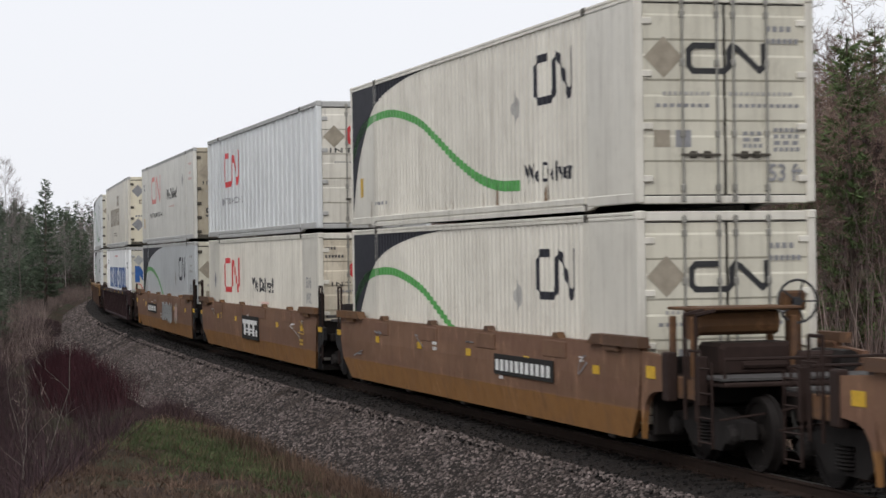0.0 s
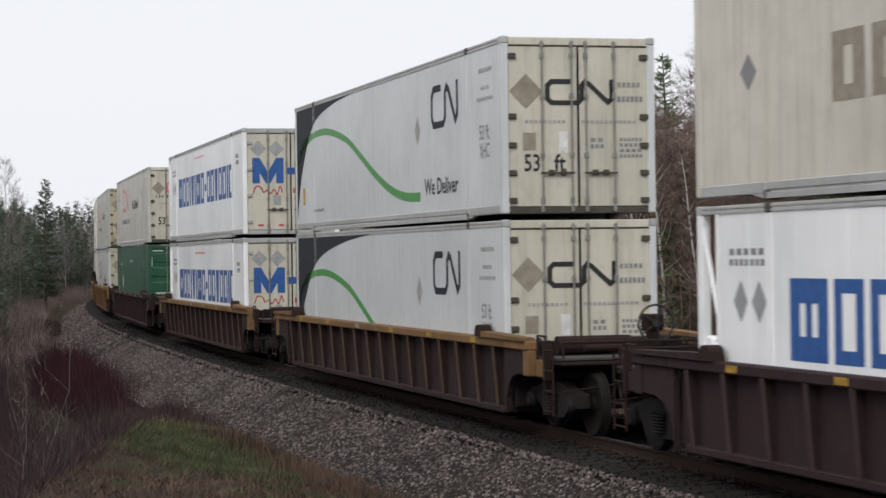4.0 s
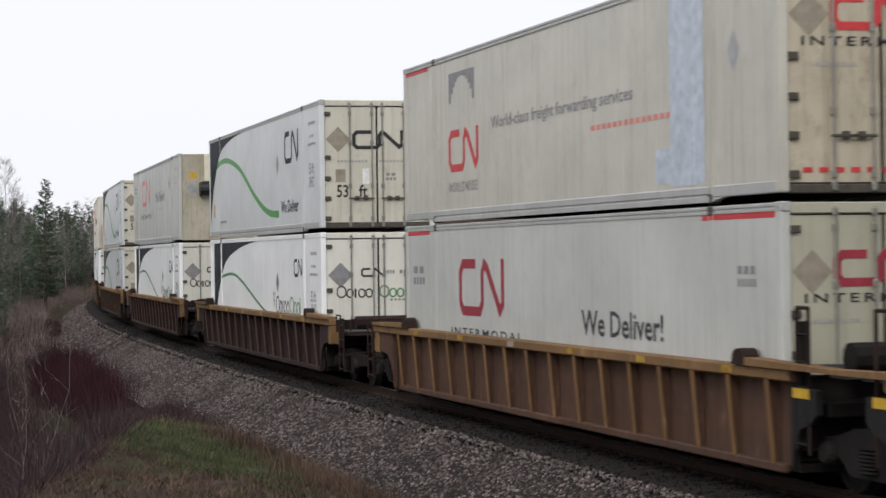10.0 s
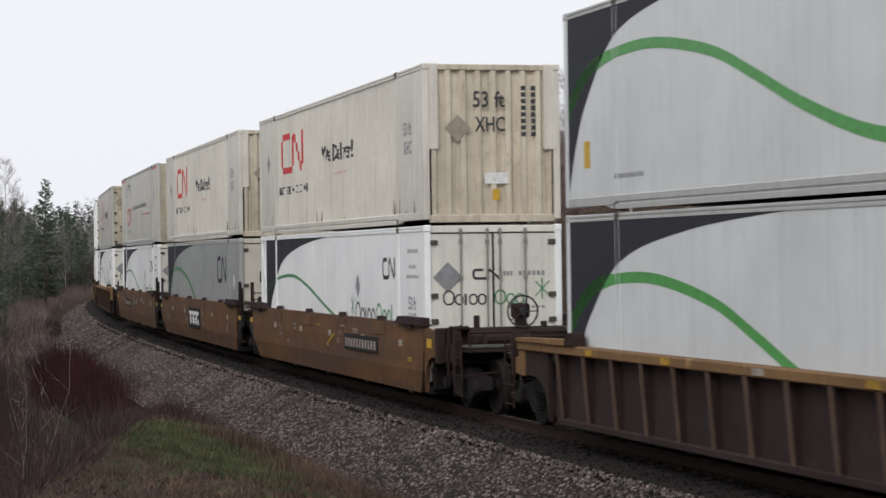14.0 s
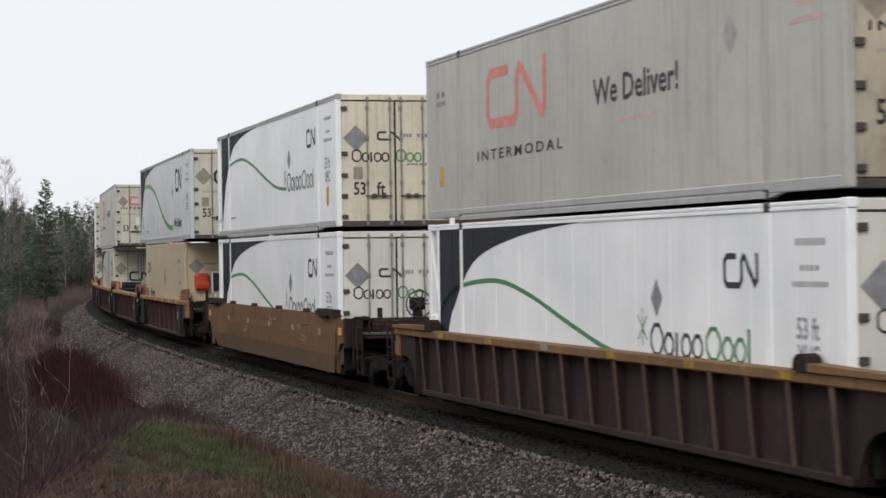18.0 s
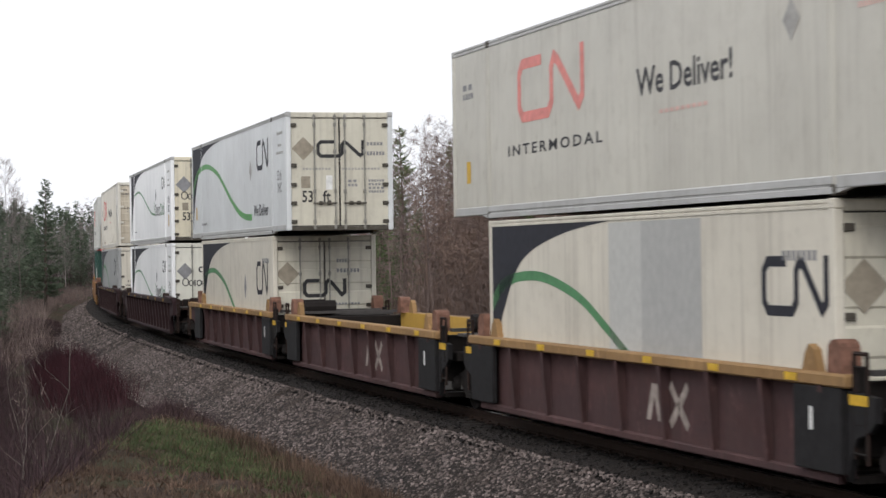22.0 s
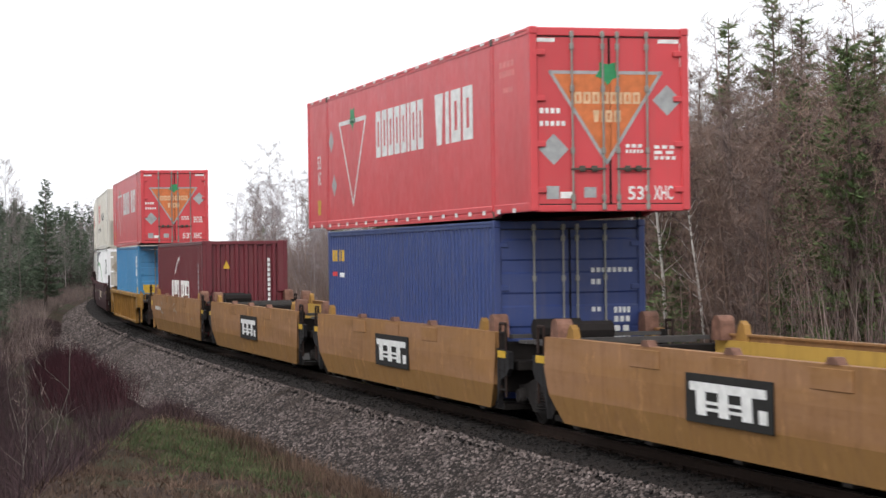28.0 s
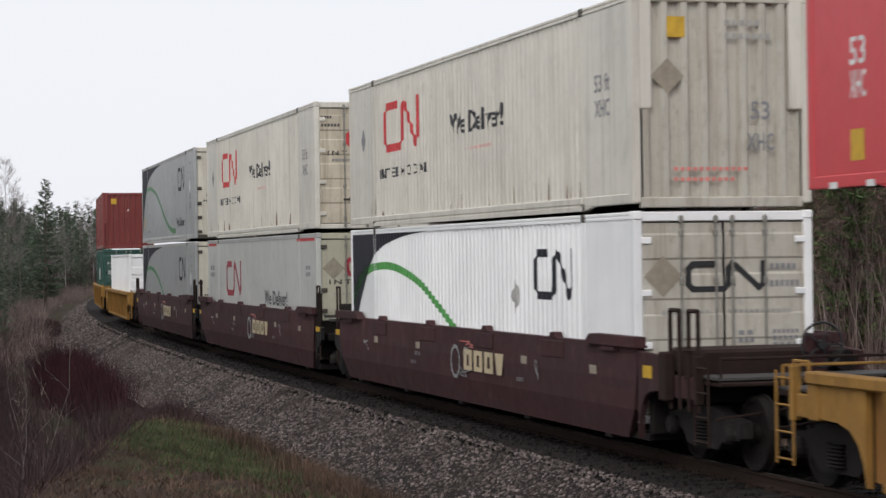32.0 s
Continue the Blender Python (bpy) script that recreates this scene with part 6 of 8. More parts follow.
def sideframe_mesh(sg):
    y0, y1 = sorted((sg * 0.90, sg * 1.08))
    top = [(-1.12, 0.42), (-1.12, 0.62), (-0.75, 0.66), (-0.35, 0.76), (0.35, 0.76), (0.75, 0.66), (1.12, 0.62), (1.12, 0.42), (0.72, 0.44), (0.45, 0.24), (-0.45, 0.24), (-0.72, 0.44)]
    sh = Shape().extrude_y(top, y0, y1)
    for x in (-0.89, 0.89):
        a, b = sorted((sg * 1.08, sg * 1.19))
        sh.lathe_y([(0.0, b if sg > 0 else a), (0.10, b if sg > 0 else a), (0.13, (a + b) / 2), (0.13, a if sg > 0 else b)][::sg], x, 0.46, 12)
    return sh


WHEELMESH = wheelset_mesh().mesh("wheelset", DARKSTEEL)
FRAMEMESH = {sg: sideframe_mesh(sg).mesh("side_frame", TRUCKDUST) for sg in (-1, 1)}
SPRING = Shape()
coil = [(0.05 + 0.035 * (k % 2), 0.30 + k * 0.021) for k in range(14)]
for k in range(len(coil) - 1):
    for j in range(10):
        a0, a1 = 0.6283 * j, 0.6283 * (j + 1)
        (ra, za), (rb, zb) = coil[k], coil[k + 1]
        SPRING.add([(ra * 2.4 * math.cos(a0), ra * math.sin(a0), za), (ra * 2.4 * math.cos(a1), ra * math.sin(a1), za), (rb * 2.4 * math.cos(a1), rb * math.sin(a1), zb), (rb * 2.4 * math.cos(a0), rb * math.sin(a0), zb)], [(0, 1, 2, 3)])
SPRING = welded(SPRING)
SPRINGMESH = SPRING.mesh("spring", TRUCKDUST)
BOLSTERMESH = Shape().box(-0.22, 0.22, -1.02, 1.02, 0.5, 0.74, 0.03).mesh("bolster", DARKSTEEL)


def add_truck(car, x):
    truck = part("truck", BOLSTERMESH, DARKSTEEL, car, "dark cast-steel truck with two axles", at=Matrix.Translation((x, 0, 0)))
    for sg in (-1, 1):
        part("side_frame", FRAMEMESH[sg], DARKSTEEL, truck)
        part("spring", SPRINGMESH, BROWNSTEEL, truck, at=Matrix.Translation((0, sg * 1.1, 0)))
    for dx in (-0.89, 0.89):
        w = part("wheelset", WHEELMESH, DARKSTEEL, truck, "steel wheels on an axle", at=Matrix.Translation((dx, 0, 0.46)))
        WHEELS.append((w, car, x + dx, dx))


def brake_wheel(car, x, y, z, body):
    sh = Shape()
    pts = [(x, y + 0.28 * math.cos(a), z + 0.28 * math.sin(a)) for a in (2 * math.pi * i / 16 for i in range(17))]
    sh.path(pts, 0.018)
    for i in range(5):
        a = 2 * math.pi * i / 5
        sh.tube((x, y, z), (x, y + 0.28 * math.cos(a), z + 0.28 * math.sin(a)), 0.014, 4)
    sh.tube((x - 0.14, y, z), (x + 0.02, y, z), 0.06, 8)
    part("brake_wheel", sh, BLACK, car, "black spoked hand-brake wheel")
    part("brake_stand", Shape().box(x - 0.2, x - 0.08, y - 0.1, y + 0.1, 0.9, z + 0.12, 0.02).box(x - 0.24, x - 0.06, y - 0.16, y + 0.16, z - 0.12, z + 0.14, 0.03), body, car)


def ladder(x, y, z0, z1, w=0.34):
    sh = Shape()
    for a in (x - w / 2, x + w / 2):
        sh.tube((a, y, z0), (a, y, z1), 0.017, 5)
    k = z0 + 0.06
    while k < z1:
        sh.tube((x - w / 2, y, k), (x + w / 2, y, k), 0.014, 5)
        k += 0.3
    return sh


def coupled_end(car, sg, hw, body, trim, smooth, wheel):
    """The end of a car over its truck, with deck, steps, brake gear and coupler; sg is +1 for the leading end."""
    def X(a, b):
        return sorted((sg * (hw + a), sg * (hw + b)))

    def px(a):
        return sg * (hw + a)
    steel = trim if body is YELLOWWELL else BROWNSTEEL
    part("end_deck", Shape().box(*X(0.0, 2.35), -1.28, 1.28, 1.04, 1.1, 0.015), BROWNSTEEL, car)
    part("end_bulkhead", Shape().box(*X(0.02, 0.14), -1.3, 1.3, 0.3, 1.32, 0.02), DARKSTEEL, car)
    part("centre_sill", Shape().box(*X(0.1, 2.5), -0.34, 0.34, 0.62, 1.03, 0.03), DARKSTEEL, car)
    part("body_bolster", Shape().box(*X(1.05, 1.55), -1.3, 1.3, 0.8, 1.03, 0.03), DARKSTEEL, car)
    part("walkway", Shape().box(*X(1.5, 2.3), -1.3, 1.3, 1.12, 1.15), GALV, car, "galvanised walkway grating")
    for sy in (-1, 1):
        y0, y1 = sorted((sy * 1.44, sy * 1.36))
        # the side runs out over the truck and is cut in an arch round it
        arch = [(0.0, 0.22), (0.06, 0.46), (0.18, 0.66), (0.36, 0.79), (0.6, 0.85)]
        if smooth:
            ring = [(u * 0.7, z + 0.04) for u, z in arch] + [(0.75, 0.92), (0.75, 1.36), (0.0, 1.4)]
        else:
            ring = arch + [(1.22, 0.88), (1.22, 1.24), (0.0, 1.24)]
        part("end_plate", Shape().extrude_y([(px(u), z) for u, z in ring][::sg], y0, y1), body, car)
        if sy > 0:
            continue
        if not smooth:
            part("chord_end", Shape().box(*X(0.1, 1.26), *sorted((sy * 1.31, sy * 1.50)), 1.23, 1.37, 0.02), trim, car)
            part("corner_plate", Shape().box(*X(1.02, 1.26), *sorted((sy * 1.33, sy * 1.47)), 0.84, 1.232, 0.015), trim, car)
            part("corner_panel", Shape().box(*X(1.27, 1.75), *sorted((sy * 1.30, sy * 1.36)), 0.84, 1.1, 0.015), trim, car)
        else:
            part("corner_post", Shape().box(*X(0.76, 0.98), *sorted((sy * 1.32, sy * 1.46)), 0.8, 1.42, 0.02), steel, car)
            part("corner_panel", Shape().box(*X(1.0, 1.6), *sorted((sy * 1.28, sy * 1.34)), 0.84, 1.12, 0.015), trim, car)
        part("side_step", ladder(px(1.98), sy * 1.38, 0.3, 1.34, 0.42), steel, car)
        part("step_hanger", Shape().box(*X(1.76, 1.84), *sorted((sy * 1.40, sy * 1.28)), 0.8, 1.4, 0.01), steel, car)
        part("grab_iron", Shape().path([(px(1.42), sy * 1.36, 1.1), (px(1.42), sy * 1.36, 1.46), (px(1.78), sy * 1.36, 1.46), (px(1.78), sy * 1.36, 1.1)], 0.018), steel, car)
        if smooth:
            part("corner_marker", Shape().box(*X(0.2, 0.5), *sorted((sy * 1.441, sy * 1.449)), 1.06, 1.22), YELLOWINK, car, "yellow reflective square")
    part("coupler", Shape().box(*X(2.4, 3.05), -0.1, 0.1, 0.72, 0.94, 0.03).box(*X(2.95, 3.27), -0.19, 0.17, 0.66, 1.0, 0.05), DARKSTEEL, car)
    hose = [(px(2.3), -0.4, 0.8), (px(2.5), -0.42, 0.45), (px(2.8), -0.4, 0.35), (px(3.2), -0.3, 0.4)]
    part("air_hose", Shape().path(hose, 0.022), GASKET, car)
    part("uncoupling_rod", Shape().path([(px(2.36), -1.36, 0.66), (px(2.36), -0.6, 0.74), (px(2.42), -0.1, 0.84)], 0.015), BROWNSTEEL, car)
    part("air_reservoir", Shape().tube((px(0.5), -0.75, 1.26), (px(0.5), 0.45, 1.26), 0.15, 12), BROWNSTEEL, car)
    part("brake_valve", Shape().box(*X(0.95, 1.25), 0.2, 0.75, 1.1, 1.4, 0.04).tube((px(1.1), 0.1, 1.24), (px(1.1), -0.5, 1.24), 0.05, 8), BROWNSTEEL, car)
    part("deck_rail", Shape().path([(px(2.28), -1.25, 1.12), (px(2.28), -1.25, 1.38), (px(2.28), 1.25, 1.38), (px(2.28), 1.25, 1.12)], 0.02), steel, car)
    part("brake_cylinder", Shape().tube((px(0.55), 0.8, 1.28), (px(1.5), 0.8, 1.28), 0.14, 10), DARKSTEEL, car)
    part("brake_rigging", Shape().path([(px(0.3), 0.1, 0.9), (px(1.1), 0.12, 1.2), (px(2.0), 0.3, 0.9)], 0.03), BROWNSTEEL, car)
    if body is MAROONSMOOTH:
        for u in (0.9, 1.5):
            part("grab_loop", Shape().path([(px(u), -1.34, 0.7), (px(u), -1.34, 1.95), (px(u + 0.3), -1.34, 1.95), (px(u + 0.3), -1.34, 0.7)], 0.03), BROWNSTEEL, car)
        part("equipment_box", Shape().box(*X(0.3, 1.3), -1.1, 0.9, 1.1, 1.45, 0.04), BROWNSTEEL, car)
    elif body is ORANGE and wheel:
        # a winding drum on legs under a raised step, before the container's doors
        part("brake_box", Shape().box(*X(0.35, 1.1), -0.8, 0.3, 1.1, 1.52, 0.05), BROWNSTEEL, car)
        part("winding_drum", Shape().tube((px(0.78), -1.05, 1.78), (px(0.78), 0.1, 1.78), 0.17, 12).tube((px(0.78), -1.08, 1.78), (px(0.78), -1.0, 1.78), 0.22, 12), trim, car, "rust-brown winding drum")
        for u in (0.42, 1.12):
            part("platform_leg", Shape().box(*X(u - 0.04, u + 0.04), -1.2, -1.12, 1.1, 1.86, 0.012), trim, car)
            part("platform_leg", Shape().box(*X(u - 0.04, u + 0.04), 0.16, 0.24, 1.1, 1.86, 0.012), trim, car)
        part("raised_step", Shape().box(*X(0.34, 1.2), -1.2, 0.28, 1.94, 1.98, 0.01), trim, car, "rust-brown raised brake platform")
        for u in (1.3, 1.66):
            part("platform_rail", Shape().path([(px(u), -1.36, 0.6), (px(u), -1.36, 1.9), (px(u), -1.1, 1.95)], 0.026), BROWNSTEEL, car)
    elif smooth and wheel:
        # low equipment and a plate before the container's doors, with the brake stand rising from it
        part("brake_box", Shape().box(*X(0.5, 1.1), -0.8, 0.3, 1.1, 1.34, 0.05), BROWNSTEEL, car)
        part("winding_drum", Shape().tube((px(1.3), -0.7, 1.24), (px(1.3), 0.1, 1.24), 0.12, 12), trim, car, "rust-brown winding drum")
        part("raised_step", Shape().box(*X(0.16, 0.46), -1.3, 1.3, 1.36, 1.4, 0.01).box(*X(0.2, 0.26), -1.28, 1.28, 1.1, 1.36), trim, car, "rust-brown end plate and step")
        for y in (-0.62, 0.62):
            part("stand_post", Shape().box(*X(0.48, 0.56), y - 0.05, y + 0.05, 1.1, 1.5 + 0.12 * (y < 0), 0.012), trim, car)
        for u in (1.3, 1.66):
            part("platform_rail", Shape().path([(px(u), -1.36, 0.6), (px(u), -1.36, 1.42), (px(u), -1.1, 1.46)], 0.026), BROWNSTEEL, car)
    elif smooth:
        part("equipment_box", Shape().box(*X(0.3, 1.2), -0.9, 0.7, 1.1, 1.42, 0.05), BROWNSTEEL, car)
        part("platform_rail", Shape().path([(px(1.3), -1.36, 0.6), (px(1.3), -1.36, 1.75), (px(1.62), -1.36, 1.75), (px(1.62), -1.36, 0.6)], 0.024), BROWNSTEEL, car)
    if wheel:
        u, y, z = {ORANGE: (0.62, 0.5, 2.02), MAROONSMOOTH: (1.75, 0.35, 1.5)}.get(body, (0.62, 0.2, 1.68) if smooth else (1.9, 0.35, 1.62))
        brake_wheel(car, px(u), y, z, trim if smooth else steel)
    add_truck(car, px(1.3))


def joint_end(car, sg, hw, body, with_truck):
    def X(a, b):
        return sorted((sg * (hw + a), sg * (hw + b)))
    up = 1.6 if hw < 8 or body is WELLBROWN else 2.05
    part("end_bulkhead", Shape().box(*X(0.0, 0.14), -1.38, 1.38, 0.5, 1.3, 0.02), DARKSTEEL, car)
    part("joint_beam", Shape().box(*X(0.1, 1.1), -0.6, 0.6, 0.62, 1.05, 0.05).box(*X(0.1, 0.62), -1.25, 1.25, 0.86, 1.02, 0.02), DARKSTEEL, car)
    part("joint_walkway", Shape().box(*X(0.12, 0.3), -1.25, 1.25, 1.36, 1.42).box(*X(0.62, 1.0), -1.25, 1.25, 1.30, 1.35), GALV, car, "grey cross walkway over the joint")
    part("hose_bundle", Shape().path([(sg * (hw + 0.2), 0.3, 1.2), (sg * (hw + 0.6), 0.35, 1.0), (sg * (hw + 1.1), 0.3, 0.95)], 0.03), GASKET, car)
    part("air_reservoir", Shape().tube((sg * (hw + 0.5), -0.95, 1.5), (sg * (hw + 0.5), -0.2, 1.5), 0.17, 10), DARKSTEEL, car)
    for sy in (-1, 1):
        part("grab_iron", Shape().path([(sg * (hw + 0.14), sy * 1.40, 0.5), (sg * (hw + 0.14), sy * 1.40, up), (sg * (hw + 0.42), sy * 1.40, up), (sg * (hw + 0.42), sy * 1.40, 0.45)], 0.024), BROWNSTEEL, car)
        if sg > 0:
            part("ladder", ladder(hw + 0.28, sy * 1.41, 0.5, up - 0.1, 0.28).box(hw + 0.1, hw + 0.2, *sorted((sy * 1.30, sy * 1.40)), 0.7, up - 0.15, 0.01), DARKSTEEL, car)
        part("joint_plate", Shape().extrude_y([(sg * (hw + u), z) for u, z in ((0.0, 0.25), (0.08, 0.5), (0.22, 0.72), (0.5, 0.8), (0.62, 0.9), (0.62, 1.16), (0.0, 1.2))][::sg], *sorted((sy * 1.42, sy * 1.34))), DARKPANEL, car, "dark grey plate at the joint")
        part("corner_marker", Shape().box(*X(0.06, 0.46), *sorted((sy * 1.421, sy * 1.428)), 1.06, 1.17), YELLOWINK, car, "yellow reflective strip")
    if with_truck:
        add_truck(car, sg * (hw + 1.15))


RIBMESH = {}


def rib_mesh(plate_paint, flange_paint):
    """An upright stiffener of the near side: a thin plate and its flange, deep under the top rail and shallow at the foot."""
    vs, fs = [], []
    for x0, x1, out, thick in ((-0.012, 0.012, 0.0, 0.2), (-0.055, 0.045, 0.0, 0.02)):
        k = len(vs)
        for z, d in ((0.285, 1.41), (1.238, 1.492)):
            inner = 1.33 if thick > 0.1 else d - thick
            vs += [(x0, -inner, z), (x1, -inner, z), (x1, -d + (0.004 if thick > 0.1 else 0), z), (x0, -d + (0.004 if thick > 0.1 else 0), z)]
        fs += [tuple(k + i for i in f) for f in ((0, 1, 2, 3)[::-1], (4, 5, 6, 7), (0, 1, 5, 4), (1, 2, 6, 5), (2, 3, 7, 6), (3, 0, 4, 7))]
    # plate in body paint, flange lighter: the shaded side and lit edge, coloured in
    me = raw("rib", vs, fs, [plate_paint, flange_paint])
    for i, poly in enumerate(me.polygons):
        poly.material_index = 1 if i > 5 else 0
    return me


def well_car(style, hw, body, trim, front, rear, label, wheel_end=True, plate=None, marks=None, liner=None, ribs_every=1.06, end_panels=False, number_at=2.2):
    """One unit of a well car. front, rear: 'c' with coupler, 'j' jointed to the next unit (the rear joint carries the truck)."""
    car = tagged(new("well_car"), label, "rail car", "well cars of the train")
    part("well_floor", Shape().box(-hw, hw, -1.3, 1.3, 0.22, 0.30).box(-hw + 0.2, -hw + 1.2, -1.25, 1.25, 0.30, 0.335).box(hw - 1.2, hw - 0.2, -1.25, 1.25, 0.30, 0.335), DARKSTEEL, car)
    for i in range(5):
        x = (i - 2) * hw * 0.42
        part("cross_bearer", Shape().box(x - 0.12, x + 0.12, -1.36, 1.36, 0.16, 0.30, 0.02), DARKSTEEL, car)
    for sy in (-1, 1):
        Y = lambda a, b: sorted((sy * a, sy * b))
        if style == "ribbed":
            web = Shape().box(-hw, hw, *Y(1.312, 1.335), 0.28, 1.24)
            n = int(2 * hw / ribs_every)
            if sy > 0:
                for i in range(n):
                    xr = -hw + 0.5 + (2 * hw - 1.0) * i / (n - 1)
                    web.extrude_y([(xr - 0.05, 0.3), (xr + 0.05, 0.3), (xr + 0.035, 1.235), (xr - 0.035, 1.235)], 1.375, 1.47)
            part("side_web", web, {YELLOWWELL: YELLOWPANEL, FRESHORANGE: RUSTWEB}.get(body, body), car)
            part("top_chord", Shape().box(-hw - 0.1, hw + 0.1, *Y(1.31, 1.50), 1.23, 1.37, 0.02), trim, car)
            part("bottom_chord", Shape().box(-hw + 0.25, hw - 0.25, *Y(1.30, 1.405), 0.19, 0.30, 0.02), body, car)
            if sy < 0:
                rib_key = (body.name, bool(liner))
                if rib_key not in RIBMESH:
                    RIBMESH[rib_key] = rib_mesh(body, {WELLBROWN: LITRIBTAN, WELLMAROON: LITRIBMAROON, RUSTWEB: LITRIBRUST}.get(body, body))
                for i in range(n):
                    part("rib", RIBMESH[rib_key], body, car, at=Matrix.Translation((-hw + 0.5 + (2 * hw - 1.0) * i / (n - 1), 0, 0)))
                for k in range(6):
                    x = -hw * 0.8 + k * hw * 0.32
                    part("reflector", Shape().box(x, x + 0.30, *Y(1.501, 1.507), 1.26, 1.345), YELLOWINK if liner else WORNYELLOW if k != 2 else OLDPAINT, car)
                if end_panels:
                    for e in (-1, 1):
                        x0, x1 = sorted((e * (hw - 0.02), e * (hw - 1.15)))
                        part("end_panel", Shape().box(x0, x1, -1.485, -1.40, 0.32, 1.22, 0.01), DARKPANEL, car, "dark grey plate at the end of the side")
                    part("stencil_plate", Shape().box(hw - 0.75, hw - 0.68, -1.492, -1.486, 0.75, 1.0), WHITEINK, car)
        else:
            tops = 1.43
            prof = [(1.30, tops), (1.335, tops), (1.335, 0.62), (1.30, 0.26), (1.36, 0.22), (1.44, 0.62), (1.455, 1.0), (1.44, tops), (1.44, tops + 0.03), (1.30, tops + 0.03)]
            ring = [(sy * y, z) for y, z in prof]
            cut = [hw - (0.0 if z > 0.75 else (0.75 - z) * 1.1) for _, z in prof]
            if sy > 0:
                ring, cut2 = ring[::-1], cut[::-1]
            else:
                cut2 = cut
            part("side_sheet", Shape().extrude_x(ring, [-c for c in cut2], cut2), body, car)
            for e in (-1, 1) if hw > 8 else ():
                a, b = sorted((e * (hw + 0.1), e * (hw - 1.9)))
                ra, rb = (a + 0.25, b) if e > 0 else (a, b - 0.25)
                part("end_guide", Shape().extrude_y([(a, 1.44), (b, 1.44), (rb, 1.58), (ra, 1.58)], *Y(1.36, 1.52)), trim, car)
            pads = 4 if hw > 8 else 3
            for k in range(pads):
                x = (k - (pads - 1) / 2) * hw * 0.4
                if sy > 0:
                    break
                part("guide_pad", Shape().extrude_y([(x - 0.16, 1.46), (x + 0.16, 1.46), (x + 0.08, 1.54), (x - 0.08, 1.54)], *Y(1.33, 1.45)), trim if hw > 8 else PINKRUST, car)
                part("pad_plate", Shape().box(x - 0.5, x + 0.5, *Y(1.445, 1.462), 1.18, 1.42, 0.006), body, car)
            if hw > 8 and sy < 0:
                for k in range(5):
                    x = (k - 2) * hw * 0.36 + 0.6
                    part("reflector", Shape().box(x, x + 0.26, *Y(1.456, 1.463), 1.02, 1.14), YELLOWINK if body is ORANGE else BROWNGREY, car)
        if liner:
            part("inner_liner", Shape().extrude_y([(-hw + 0.7, 0.3), (hw - 0.7, 0.3), (hw - 0.06, 0.8), (hw - 0.06, 1.36), (-hw + 0.06, 1.36), (-hw + 0.06, 0.8)], *Y(1.262, 1.292)), liner, car, "yellow-painted inside of the well")
        for e in (-1, 1):
            x = e * (hw - 1.0)
            if body is YELLOWWELL:
                continue
            if hw < 8:
                xg = e * (hw - 0.32)
                arc = [(xg + 0.15 * math.cos(math.pi * k / 8), 1.6 + 0.13 * math.sin(math.pi * k / 8)) for k in range(9)]
                part("corner_guide", Shape().extrude_y([(xg - 0.18, 1.36), (xg + 0.18, 1.36)] + arc, *Y(1.16, 1.40)), PINKRUST, car, "rounded rust-pink corner guide")
                xg = e * (hw - 0.95)
                part("guide_fin", Shape().extrude_y([(xg - 0.2, 1.36), (xg + 0.2, 1.36), (xg + 0.1, 1.6), (xg - 0.02, 1.66), (xg - 0.12, 1.55)], *Y(1.28, 1.38)), trim, car)
                continue
            if style == "ribbed":
                xb = e * (hw - 1.15)
                arc = [(xb + 0.17 * math.cos(math.pi * k / 8), 1.44 + 0.12 * math.sin(math.pi * k / 8)) for k in range(9)]
                part("container_guide", Shape().extrude_y([(xb - 0.19, 1.371), (xb + 0.19, 1.371)] + arc, *Y(1.34, 1.54)), BROWNSTEEL, car, "rounded steel corner guide")
                a, b = sorted((e * (hw - 0.96), e * (hw + 1.2)))
                part("guide_rail", Shape().extrude_y([(a, 1.371), (b, 1.371), (b, 1.42), (a, 1.46)] if e > 0 else [(a, 1.371), (b, 1.371), (b, 1.46), (a, 1.42)], *Y(1.33, 1.545)), trim, car)
                continue
            part("container_guide", Shape().extrude_y([(x - 0.3, 1.37), (x + 0.3, 1.37), (x + 0.15, 1.52), (x - 0.15, 1.52)], *Y(1.33, 1.5)), trim, car)
    if plate == "board":
        part("name_board", Shape().box(-1.25, 1.25, -1.475, -1.462, 0.60, 1.20, 0.004), PLATE, car, "black board with white bars")
        b = Shape()
        bars = [rect(-1.1, 0.99, 1.1, 1.1)] + [rect(-0.92 + 0.66 * i, 0.7, -0.62 + 0.66 * i, 0.99) for i in range(3)] + [rect(0.86, 0.7, 1.1, 0.86)]
        bars += [rect(-0.62 + 0.66 * i, 0.76 + 0.08 * k, -0.26 + 0.66 * i, 0.8 + 0.08 * k) for i in range(2) for k in range(2)]
        for poly in bars:
            b.add([(u + (z - 0.9) * -0.1, -1.479, z) for u, z in poly], [tuple(range(len(poly)))])
        part("board_bars", b, WHITEINK, car)
    if plate in ("board", "number"):
        x = number_at
        if plate == "number":
            part("number_plate", Shape().box(x, x + 2.9, -1.475, -1.462, 0.80, 1.12, 0.004), PLATE, car)
            b = Shape()
            for poly in lines(x + 0.1, x + 2.85, 0.82, 1.10, 1, 11):
                b.add([(u, -1.479, z) for u, z in poly], [(0, 1, 2, 3)])
            part("number_print", b, WHITEINK if body is ORANGE else OLDPAINT, car)
    for nm, polys, mat, y in marks or ():
        b = Shape()
